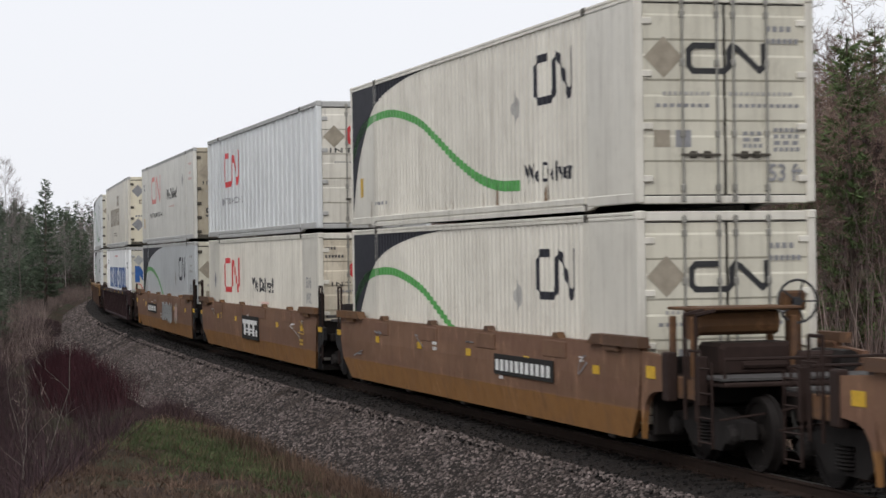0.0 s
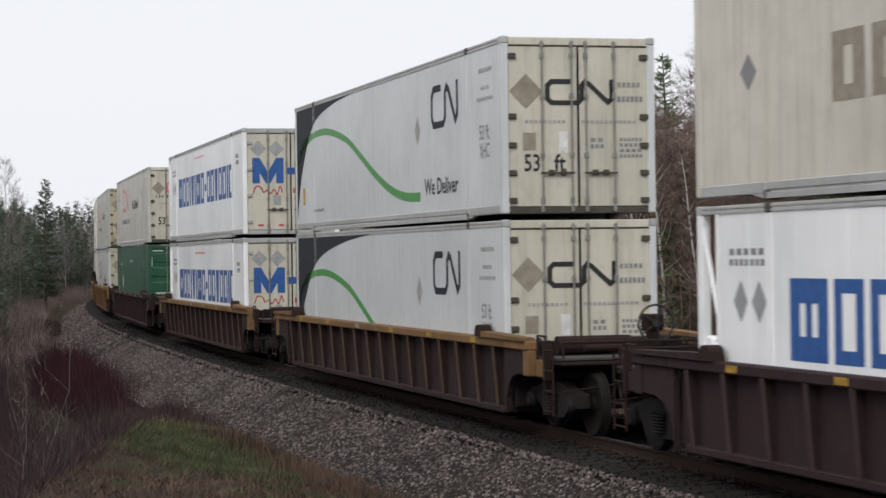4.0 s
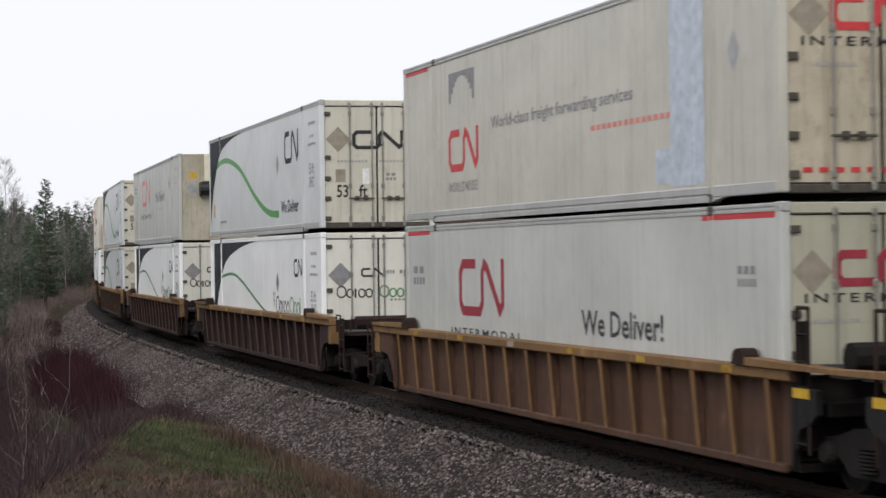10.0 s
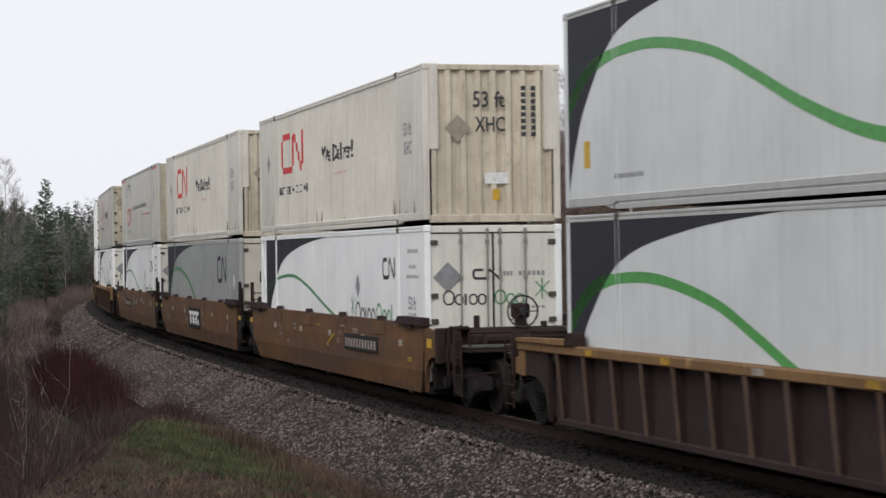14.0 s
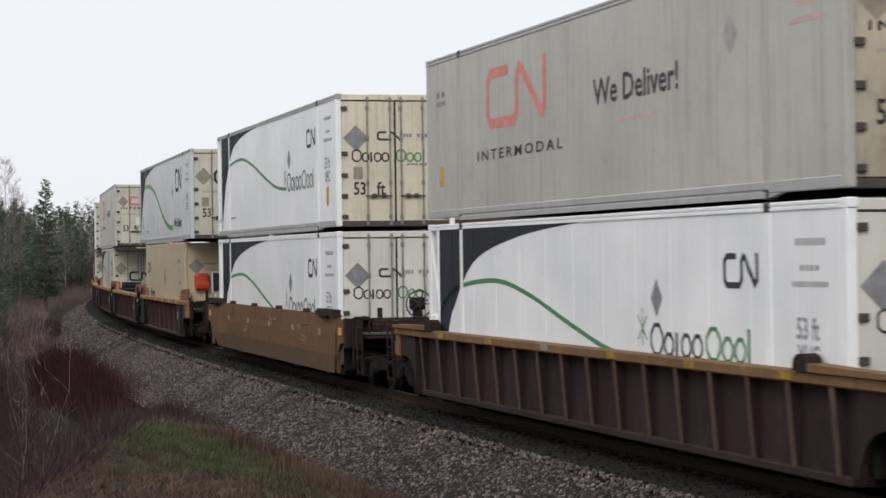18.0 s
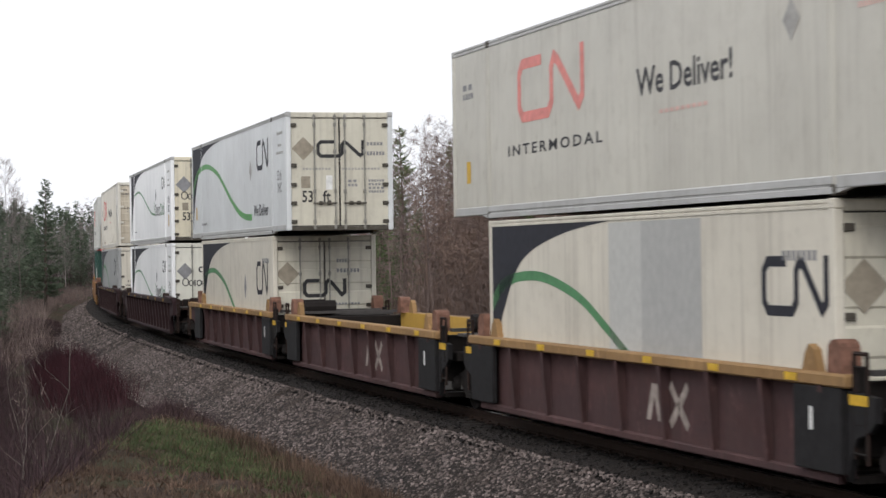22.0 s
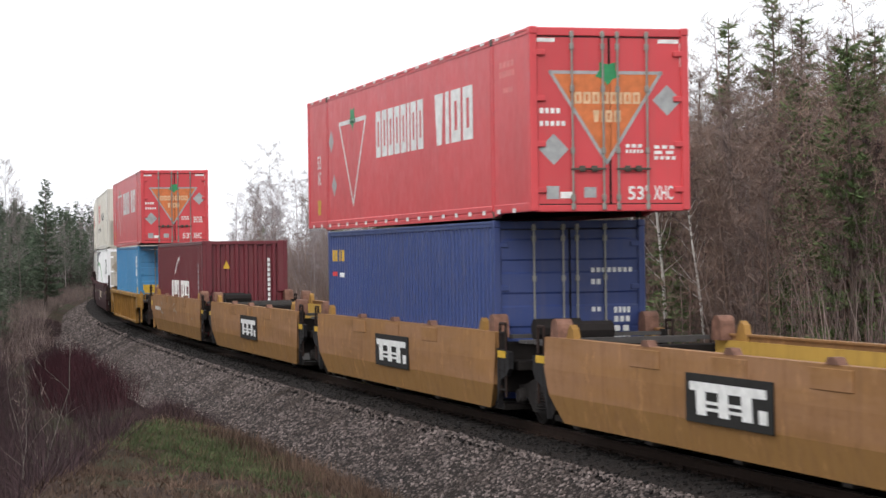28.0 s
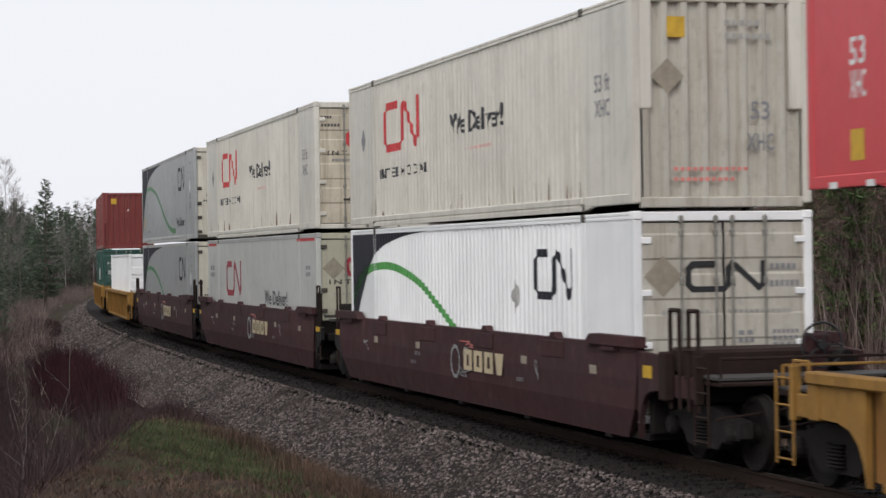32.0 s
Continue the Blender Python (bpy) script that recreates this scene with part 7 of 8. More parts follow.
        for poly in polys:
            b.add([(u, -y, z) for u, z in poly], [tuple(range(len(poly)))])
        part(nm, b, mat, car)
    for sg, how in ((1, front), (-1, rear)):
        if how == "c":
            coupled_end(car, sg, hw, body, trim, style == "smooth", sg > 0 and wheel_end)
        else:
            joint_end(car, sg, hw, body, sg < 0)
    return car


def side_marks(seed, n, mats, x0, x1, y=1.468):
    """Scattered paint patches, chalk scrawls and stencils on a side sheet."""
    rnd = random.Random(seed)
    out = []
    for i in range(n):
        x, z, w, h = rnd.uniform(x0, x1), rnd.uniform(0.66, 1.2), rnd.uniform(0.15, 0.5), rnd.uniform(0.06, 0.2)
        mat = rnd.choice(mats)
        if rnd.random() < 0.5:
            out.append(("stencil", lines(x, x + w, z, min(z + h, 1.25), 2, 5), mat, y))
        else:
            pts = [(x + rnd.uniform(-0.3, 0.5), min(1.25, z + rnd.uniform(-0.05, 0.3))) for _ in range(5)]
            out.append(("chalk_scrawl", stroke(curve_through(pts, 14), 0.022), mat, y))
    return out


def big_scrawl(x, w, mat, edge, y=1.468):
    """A large sprayed tag: a ragged pale cloud with dark hooked strokes on it, no letters."""
    rnd = random.Random(int(x * 100))
    n = 14
    top = [1.18 + rnd.uniform(-0.1, 0.1) for _ in range(n + 1)]
    low = [0.62 + rnd.uniform(-0.08, 0.14) for _ in range(n + 1)]
    cloud = [[(x + w * i / n, low[i]), (x + w * (i + 1) / n, low[i + 1]), (x + w * (i + 1) / n, top[i + 1]), (x + w * i / n, top[i])] for i in range(n)]
    hooks = []
    for i in range(6):
        u = x + w * (i + 0.15) / 6
        hooks += ribbon(curve_through([(u, 0.68 + 0.1 * (i % 2)), (u + w * 0.02, 0.95), (u + w * 0.07, 1.14), (u + w * 0.12, 1.0), (u + w * 0.08, 0.72 + 0.12 * (i % 3))], 12), 0.035)
    return [("tag_cloud", cloud, mat, y), ("tag_strokes", hooks, edge, y + 0.004)]


# ---- grass, shrubs and trees ----
def bank_only(s, r, g):
    return (s > 4.7 * (r - 5.0) - 5) & (r > 3.3 + g.uniform(0, 0.5, len(s)))


def patch(cs, cr, ws, wr):
    return lambda s, r, g: bank_only(s, r, g) & (((s - cs) / ws) ** 2 + ((r - cr) / wr) ** 2 < g.uniform(0.0, 1.0, len(s)) * (0.75 + 0.45 * np.sin(s * 1.7 + 2.0 * r) * np.cos(r * 3.1)))


x_, y_, z_, _, _ = on_ground(60000, -6, 34, 3.3, 10.5, 11, bank_only)
blades("dead_grass", "matted dead brown grass on the bank", STRAW, x_, y_, z_, 0.16, 0.016, 1.3, 12)
x_, y_, z_, _, _ = on_ground(120000, -8, 28, 3.5, 9.0, 13, patch(9.5, 5.6, 11.5, 2.1))
blades("green_grass", "fresh short green grass on the bank", LAWN, x_, y_, z_, 0.15, 0.018, 1.1, 14)
x_, y_, z_, _, _ = on_ground(5200, 5, 22, 3.4, 4.9, 15, lambda s, r, g: bank_only(s, r, g) & (r < 3.9 + g.uniform(0, 0.9, len(s))))
blades("dry_stalks", "dry brown weed stalks on the bank", STRAW, x_, y_, z_, 0.32, 0.010, 0.6, 16, bent=True)
x_, y_, z_, _, _ = on_ground(16000, -34, -4, 3.9, 7.4, 17, lambda s, r, g: (((s + 22) / 15) ** 2 + ((r - 4.55) / 1.6) ** 2 < g.uniform(0.3, 1, len(s))) & (s < 4.7 * (r - 5.0) + 2))
blades("red_shrub", "thicket of dark red leafless shrub twigs in the ditch", REDTWIG, x_, y_, z_, 1.0, 0.014, 0.6, 18, "shrub", bent=True)
x_, y_, z_, _, _ = on_ground(60000, -60, 24, 5.2, 17, 19, lambda s, r, g: (s < 4.7 * (r - 5.0) + 3) & (r > 5.6 + g.uniform(0, 1.6, len(s))))
blades("ditch_brush", "tangled purple-brown leafless brush in the ditch", PURPLETWIG, x_, y_, z_, 1.15, 0.012, 0.9, 20, "shrub")
x_, y_, z_, _, _ = on_ground(26000, -75, 3, 3.0, 5.6, 31, lambda s, r, g: r > 3.25 + 0.5 * g.uniform(0, 1, len(s)) - 0.006 * (s + 75) * 0)
blades("foot_brush", "low purple-brown brush at the foot of the ballast", PURPLETWIG, x_, y_, z_, 0.34, 0.014, 0.9, 32, "shrub")
x_, y_, z_, _, _ = on_ground(36000, -170, -44, 4.2, 18, 21)
blades("bank_brush", "brown leafless brush along the far bank", GREYTWIG, x_, y_, z_, 0.9, 0.022, 0.8, 22, "shrub")
x_, y_, z_, _, _ = on_ground(4000, -2, 14, 5.4, 8.2, 23, lambda s, r, g: np.abs(s - 4.7 * (r - 5.0) + 1.5) < 1.1 * g.uniform(0, 1, len(s)))
blades("yellow_moss", "yellow-green weeds along the edge of the bank", YOUNGLEAF, x_, y_, z_, 0.10, 0.018, 0.9, 24)
x_, y_, z_, _, _ = on_ground(70000, -150, 14, -24, -6.3, 25)
blades("underbrush", "dense grey-brown leafless underbrush below the trees", WARMTWIG, x_, y_, z_, 1.9, 0.03, 1.0, 26, "shrub")
x_, y_, z_, _, _ = on_ground(26000, -150, 14, -28, -8.5, 29)
blades("sapling_thicket", "thicket of leafless brown saplings among the trees", GREYTWIG, x_, y_, z_, 4.6, 0.026, 0.4, 30, "shrub", 0.1)
x_, y_, z_, _, _ = on_ground(50000, -330, -100, 6.5, 60, 27)
blades("underbrush", "grey-brown leafless underbrush at the far bend", PURPLETWIG, x_, y_, z_, 2.8, 0.05, 0.5, 28, "shrub")


class Wood:
    """Collects limbs as thin tubes and twigs as slivers."""

    def __init__(self, seed):
        self.g = random.Random(seed)
        self.v, self.t = [], []

    def limb(self, pts, radii, n=4):
        k0 = len(self.v)
        for i, p in enumerate(pts):
            d = (Vector(pts[min(i + 1, len(pts) - 1)]) - Vector(pts[max(i - 1, 0)])).normalized()
            u = d.orthogonal().normalized()
            w = d.cross(u)
            self.v += [tuple(Vector(p) + (u * math.cos(6.2832 * j / n) + w * math.sin(6.2832 * j / n)) * radii[i]) for j in range(n)]
        for i in range(len(pts) - 1):
            for j in range(n):
                a, b = k0 + i * n + j, k0 + i * n + (j + 1) % n
                self.t += [(a, b, b + n), (a, b + n, a + n)]

    def sliver(self, p, q, w):
        p, q = Vector(p), Vector(q)
        u = (q - p).cross(Vector((self.g.uniform(-1, 1), self.g.uniform(-1, 1), self.g.uniform(-1, 1)))).normalized() * w
        k = len(self.v)
        self.v += [tuple(p - u), tuple(p + u), tuple(q)]
        self.t.append((k, k + 1, k + 2))

    def mesh(self, name, mat):
        return numpy_mesh(name, np.array(self.v), np.array(self.t), mat)


def trunk_line(g, H, lean=0.05, n=9, crook=0.1):
    a = g.uniform(0, 6.28)
    x = y = 0.0
    pts = []
    for i in range(n):
        f = i / (n - 1)
        pts.append((math.cos(a) * lean * H * f + x, math.sin(a) * lean * H * f + y, H * f))
        x += g.uniform(-crook, crook)
        y += g.uniform(-crook, crook)
    return pts


def point_on(pts, f):
    t = f * (len(pts) - 1)
    k = min(int(t), len(pts) - 2)
    return Vector(pts[k]).lerp(Vector(pts[k + 1]), t - k)


def spruce(seed, H, R, dense, mat, name, label):
    root = tagged(new(name), label, "tree", "trees along the line")
    w, nd = Wood(seed), Wood(seed + 1)
    g = w.g
    pts = trunk_line(g, H, 0.02, 7, 0.03)
    w.limb(pts, [0.012 * H * (1 - 0.95 * i / 6) + 0.01 for i in range(7)], 6)
    levels = int(H * 4.5)
    for k in range(levels):
        f = 0.12 + 0.87 * (k + g.uniform(0, 0.6)) / levels
        reach = R * (1 - f) ** 0.6 * g.uniform(0.5, 1.15) + 0.08
        for j in range(g.randint(4, 7)):
            c = point_on(pts, min(f + g.uniform(-0.012, 0.012), 0.995))
            if g.random() > dense:
                continue
            a = g.uniform(0, 6.28)
            ln = reach * g.uniform(0.6, 1.1)
            up = 0.35 * (f - 0.45) + g.uniform(-0.15, 0.3)
            tip = c + Vector((math.cos(a) * ln, math.sin(a) * ln, ln * up + 0.05))
            mid = c.lerp(tip, 0.55) + Vector((0, 0, -0.10 * ln))
            w.limb([c, mid, tip], [0.010, 0.006, 0.002], 3)
            m = max(8, int(ln * 52))
            for i in range(m):
                e = g.uniform(0.12, 1.0)
                p = (c.lerp(mid, e / 0.55) if e < 0.55 else mid.lerp(tip, (e - 0.55) / 0.45))
                out = Vector((math.cos(a + g.uniform(-1.2, 1.2)), math.sin(a + g.uniform(-1.2, 1.2)), g.uniform(-0.6, 0.9)))
                nd.sliver(p, p + out * g.uniform(0.14, 0.36) * (0.65 + 0.5 * (1 - f)), g.uniform(0.018, 0.036))
    part("trunk", w.mesh("trunk", BARKBROWN), BARKBROWN, root)
    part("crown", nd.mesh("crown", mat), mat, root)
    return root


def bare_tree(seed, H, mat_bark, mat_twig, name, label, spread=0.28, first=0.3, limbs=26, fine=1.0, lean=0.06, thick=1.0):
    root = tagged(new(name), label, "tree", "trees along the line")
    w, tw = Wood(seed), Wood(seed + 1)
    g = w.g
    pts = trunk_line(g, H, lean, 9, 0.10)
    w.limb(pts, [0.0085 * H * thick * (1 - 0.93 * i / 8) + 0.006 * thick for i in range(9)], 6)
    for k in range(limbs):
        f = first + (0.98 - first) * (k + g.random()) / limbs
        c = point_on(pts, f)
        ln = spread * H * (1.05 - f) * g.uniform(0.5, 1.2) + 0.25
        a, up = g.uniform(0, 6.28), g.uniform(0.35, 1.1)
        p, way, ps = c, Vector((math.cos(a), math.sin(a), up)).normalized(), [c]
        for i in range(4):
            way = (way + Vector((g.uniform(-0.3, 0.3), g.uniform(-0.3, 0.3), g.uniform(-0.05, 0.35)))).normalized()
            p = p + way * ln / 4
            ps.append(p)
        w.limb(ps, [(0.022 * (1.1 - f) + 0.006) * thick, 0.012 * thick, 0.009 * thick, 0.006 * thick, 0.003], 3)
        for i in range(int(14 * fine)):
            e = g.uniform(0.2, 1.0)
            q = point_on(ps, e)
            o = (way + Vector((g.uniform(-1, 1), g.uniform(-1, 1), g.uniform(-0.3, 0.9)))).normalized()
            r = q + o * ln * g.uniform(0.15, 0.4)
            tw.sliver(q, r, 0.0045)
            for j in range(int(4 * fine)):
                s2 = q.lerp(r, g.uniform(0.2, 1))
                o2 = (o + Vector((g.uniform(-1, 1), g.uniform(-1, 1), g.uniform(-0.4, 0.9)))).normalized()
                tw.sliver(s2, s2 + o2 * g.uniform(0.12, 0.42), 0.003)
    part("trunk", w.mesh("trunk", mat_bark), mat_bark, root)
    part("crown", tw.mesh("crown", mat_twig), mat_twig, root)
    return root


def woods(name, label, templates, mat, spots, seed):
    """Many far trees joined into one mesh: copies of a few trees, turned and sized by chance."""
    g = np.random.default_rng(seed)
    vs, ts, k = [], [], 0
    for s, r, sc in spots:
        v, t = templates[int(g.integers(len(templates)))]
        x, y, h = on_line(s)
        px, py = x + r * math.sin(h), y - r * math.cos(h)
        z = float(ground_height(np.array([s]), np.array([r]), np.array([px]), np.array([py]))[0])
        a = g.uniform(0, 6.28)
        c, sn = math.cos(a), math.sin(a)
        w = np.stack([v[:, 0] * c - v[:, 1] * sn, v[:, 0] * sn + v[:, 1] * c, v[:, 2]], 1) * sc + np.array([px, py, z - 0.1])
        vs.append(w)
        ts.append(t + k)
        k += len(v)
    return tagged(new(name, numpy_mesh(name, np.concatenate(vs), np.concatenate(ts), mat)), label, "woods", kind="stuff")


def simple_bare(seed, H):
    w = Wood(seed)
    g = w.g
    pts = trunk_line(g, H, 0.04, 6, 0.12)
    w.limb(pts, [0.0055 * H * (1 - 0.93 * i / 5) + 0.006 for i in range(6)], 4)
    for k in range(34):
        f = 0.15 + 0.84 * (k + g.random()) / 34
        c = point_on(pts, f)
        ln = 0.30 * H * (1.05 - f) ** 0.7 * g.uniform(0.4, 1.2) + 0.35
        a = g.uniform(0, 6.28)
        tip = c + Vector((math.cos(a), math.sin(a), g.uniform(0.3, 1.0))) * ln * 0.8
        w.sliver(c, tip, 0.013)
        for i in range(9):
            q = c.lerp(tip, g.uniform(0.15, 1))
            o = Vector((g.uniform(-1, 1), g.uniform(-1, 1), g.uniform(-0.3, 1.0)))
            r = q + o * ln * 0.3
            w.sliver(q, r, 0.008)
            for j in range(5):
                e = q.lerp(r, g.uniform(0.2, 1))
                w.sliver(e, e + Vector((g.uniform(-1, 1), g.uniform(-1, 1), g.uniform(-0.4, 1.0))) * 0.45, 0.0075)
    return np.array(w.v), np.array(w.t)


def simple_spruce(seed, H, R, m=14, wide=0.02):
    w = Wood(seed)
    g = w.g
    for k in range(int(H * 5)):
        f = 0.08 + 0.91 * k / (H * 5)
        reach = R * (1 - f) ** 0.8 * g.uniform(0.6, 1.15) + 0.06
        for j in range(6):
            a = g.uniform(0, 6.28)
            c = Vector((0, 0, H * min(0.99, f + g.uniform(-0.025, 0.025))))
            tip = c + Vector((math.cos(a) * reach, math.sin(a) * reach, reach * 0.4 * (f - 0.5)))
            for i in range(m):
                p = c.lerp(tip, g.uniform(0.1, 1))
                w.sliver(p, p + Vector((math.cos(a + g.uniform(-1, 1)), math.sin(a + g.uniform(-1, 1)), g.uniform(-0.5, 0.5))) * g.uniform(0.12, 0.32) * (0.02 / wide) ** -0.5, wide)
    return np.array(w.v), np.array(w.t)


def haze(name, label, mat, spots, top, seed):
    """The fine twigs that fill a leafless wood, thinner towards the top."""
    g = np.random.default_rng(seed)
    s, r = (np.array([p[k] for p in spots]) for k in (0, 1))
    n = len(s)
    x, y, h = (np.interp(s, LINE[:, 0], LINE[:, k]) for k in (1, 2, 3))
    px, py = x + r * np.sin(h), y - r * np.cos(h)
    clump = 0.78 + 0.22 * np.sin(px * 1.1 + 2 * np.sin(py * 0.7)) * np.cos(py * 0.9 + px * 0.4)
    z = ground_height(s, r, px, py) + top * clump * g.uniform(0, 1, n) ** 0.75
    p = np.stack([px, py, z], -1)
    d = g.normal(0, 1, (n, 3)) * np.array([1, 1, 0.9]) + np.array([0, 0, 0.7])
    d *= (g.uniform(0.16, 0.5, n) / np.linalg.norm(d, axis=1))[:, None]
    w = np.cross(d, g.normal(0, 1, (n, 3)))
    w *= (0.0075 / np.linalg.norm(w, axis=1))[:, None]
    v = np.stack([p - w, p + w, p + d], 1)
    return tagged(new(name, numpy_mesh(name, v.reshape(-1, 3), np.arange(3 * n).reshape(-1, 3), mat)), label, "woods", kind="stuff")


def place(made, s, r, scale=1.0, turn=None, first=False, tilt=(0, 0)):
    x, y, h = on_line(s)
    px, py = x + r * math.sin(h), y - r * math.cos(h)
    gz_ = float(ground_height(np.array([s]), np.array([r]), np.array([px]), np.array([py]))[0])
    m = pose(px, py, gz_ - 0.08, tilt[0], tilt[1], random.uniform(0, 360) if turn is None else turn)
    ob = made
    if first:
        ob.matrix_basis = m
    else:
        ob = copy_thing(made, m)
    ob.scale = (scale,) * 3
    return ob


SP = [spruce(100, 9.5, 1.9, 0.9, NEEDLE, "spruce_tree", "green spruce with a ragged crown behind the line"), spruce(110, 11.0, 1.6, 0.7, NEEDLE, "spruce_tree", "tall thin green spruce behind the line"), spruce(120, 7.0, 1.7, 0.95, NEEDLE, "spruce_tree", "young bushy green spruce tree"), spruce(130, 9.0, 1.5, 0.85, DARKNEEDLE, "spruce_tree", "dark narrow spruce at the far bend"), spruce(140, 10.5, 1.1, 0.45, DARKNEEDLE, "spruce_tree", "thin half-dead dark spruce tree")]
BT = [bare_tree(200, 9.0, BARKBROWN, GREYTWIG, "bare_tree", "leafless brown tree with fine twigs", 0.34, 0.2, 34, 1.5, 0.06, 0.65), bare_tree(210, 10.5, BARKGREY, GREYTWIG, "bare_tree", "tall leafless grey-barked tree with thin twigs", 0.28, 0.3, 30, 1.4, 0.06, 0.65), bare_tree(220, 7.5, BARKBROWN, PURPLETWIG, "bare_tree", "leafless purplish-brown tree with fine twigs", 0.36, 0.15, 36, 1.5, 0.08, 0.65), bare_tree(230, 11.0, BIRCH, GREYTWIG, "birch_tree", "leafless white-barked birch with bare twigs", 0.22, 0.4, 26, 1.0, 0.09), bare_tree(240, 8.5, BIRCH, PURPLETWIG, "birch_tree", "slender leaning leafless white birch", 0.24, 0.35, 22, 1.0, 0.14)]
used_ = set()


def plant(made, s, r, scale=1.0, turn=None, tilt=(0, 0)):
    ob = place(made, s, r, scale, turn, made.name not in used_, tilt)
    used_.add(made.name)
    return ob


rt = random.Random(77)


def tract(n, lo, hi, y0, y1, keep, seed):
    """Chance spots (s, r) in a tract of the plan between two bearings from the foot of the bank."""
    g = np.random.default_rng(seed)
    y = g.uniform(y0, y1, n)
    s, r = line_coords(g.uniform(lo, hi, n) * y, y)
    k = keep(r)
    return list(zip(s[k].tolist(), r[k].tolist(), y[k].tolist()))


def behind(r):
    return r < -8.9


LOWB = [simple_bare(400 + k, 8.0 + 0.7 * k) for k in range(5)]
LOWS = [simple_spruce(420, 9.0, 1.9, 10, 0.028), simple_spruce(421, 11.0, 1.6, 10, 0.028), simple_spruce(422, 6.5, 1.7, 10, 0.028)]
FARS = [simple_spruce(430 + k, 8.5 + k, 1.8 - 0.15 * k, 4, 0.055) for k in range(4)]
woods("bare_woods", "leafless brown woods behind the line", LOWB, WARMTWIG, [(s, r, rt.uniform(0.5, 0.84)) for s, r, y in tract(300, -0.05, 0.27, 48, 82, behind, 1)], 51)
woods("bare_woods", "leafless grey woods behind the line", LOWB, GREYTWIG, [(s, r, rt.uniform(0.55, 0.9)) for s, r, y in tract(170, -0.09, 0.27, 52, 120, behind, 2)], 55)
woods("bare_woods", "leafless brown woods along the bend", LOWB, WARMTWIG, [(rt.uniform(-150, -20), -rt.uniform(8.8, 22), rt.uniform(0.5, 0.9)) for _ in range(36)], 59)
woods("pale_woods", "leafless woods along the far bend, paled as haze", LOWB, HAZETWIG, [(rt.uniform(-190, -50), -rt.choice((rt.uniform(8.5, 14), rt.uniform(9, 20))), rt.uniform(0.6, 1.0)) for _ in range(40)], 58)
# out of view: added so the container sides reflect woods, not bright sky
woods("bare_woods", "unseen leafless woods on the slope beside the line", LOWB, PURPLETWIG, [(rt.uniform(-80, 20), rt.uniform(24, 50), rt.uniform(0.7, 1.1)) for _ in range(30)], 56)
woods("spruce_woods", "green spruces among the leafless woods", LOWS, NEEDLE, [(s, r, rt.uniform(0.35, 0.8)) for s, r, y in tract(105, -0.08, 0.27, 50, 110, behind, 3)] + [(rt.uniform(-140, -20), -rt.uniform(10, 24), rt.uniform(0.5, 0.9)) for _ in range(20)], 52)
woods("spruce_woods", "tall green spruces at the edge of the woods", LOWS, NEEDLE, [(s, r, rt.uniform(0.55, 0.82)) for s, r, y in tract(9, 0.185, 0.26, 49, 60, lambda r: r < -9.6, 4)], 60)
far_tract = tract(400, -0.235, -0.158, 100, 300, lambda r: r > 6.5, 5)
# the wood carried on out of view, to darken the container sides
woods("spruce_woods", "unseen spruces on the slope beside the bend", FARS, DARKNEEDLE, [(s, r, rt.uniform(0.75, 1.15)) for s, r, y in tract(230, -0.75, -0.24, 45, 150, lambda r: r > 13.0, 10)], 63)
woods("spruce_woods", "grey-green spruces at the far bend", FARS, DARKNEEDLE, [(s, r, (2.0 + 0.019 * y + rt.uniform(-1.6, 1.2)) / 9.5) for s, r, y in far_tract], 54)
woods("bare_woods", "leafless woods at the far bend", LOWB, HAZETWIG, [(s, r, (2.4 + 0.018 * y + rt.uniform(-1.6, 1.0)) / 9.5) for s, r, y in tract(120, -0.235, -0.16, 100, 280, lambda r: r > 6.5, 6)], 53)
haze("twig_haze", "fine brown twigs of the leafless woods", WARMTWIG, tract(310000, -0.05, 0.27, 47, 84, behind, 7), 7.6, 61)
haze("twig_haze", "fine grey twigs of the leafless woods", GREYTWIG, tract(180000, 0.0, 0.27, 50, 96, behind, 8), 8.6, 62)
for s_, r_, y_ in tract(64, 0.02, 0.24, 48, 68, behind, 9)[:46]:
    tree_ = rt.choice(BT[:3]) if rt.random() < 0.85 else rt.choice(BT[3:])
    plant(tree_, s_, r_, rt.uniform(0.5, 0.8), None, (rt.uniform(-4, 4), rt.uniform(-4, 4)))
# the green spruces that stand out at the forest's edge, and the leaning birches
for s_, q_, k_, sc_ in ((0.5, 11.4, 0, 0.74), (0.5, 13.2, 0, 0.86), (4.2, 10.8, 0, 0.84), (-1.5, 12.2, 1, 0.78), (-8.5, 13, 1, 0.85), (-6.5, 13.6, 1, 0.9), (-16, 14, 1, 0.82), (-10, 10.5, 0, 0.8), (-22, 15, 0, 0.85), (3, 9.6, 2, 0.45), (-6, 10, 2, 0.4), (-3, 9.4, 2, 0.4), (-22, 12, 2, 0.5), (-33, 13, 0, 0.8), (-48, 12, 1, 0.8)):
    plant(SP[k_], s_, -q_, sc_)
for s_, q_, sc_, tl_ in ((-3.5, 9.3, 0.86, (3, -8)), (-5.2, 9.3, 0.88, (2, -9)), (-1.0, 9.4, 0.7, (-3, -10)), (-9.0, 10.0, 0.72, (3, -6))):
    plant(BT[4], s_, -q_, sc_, 0, tl_)
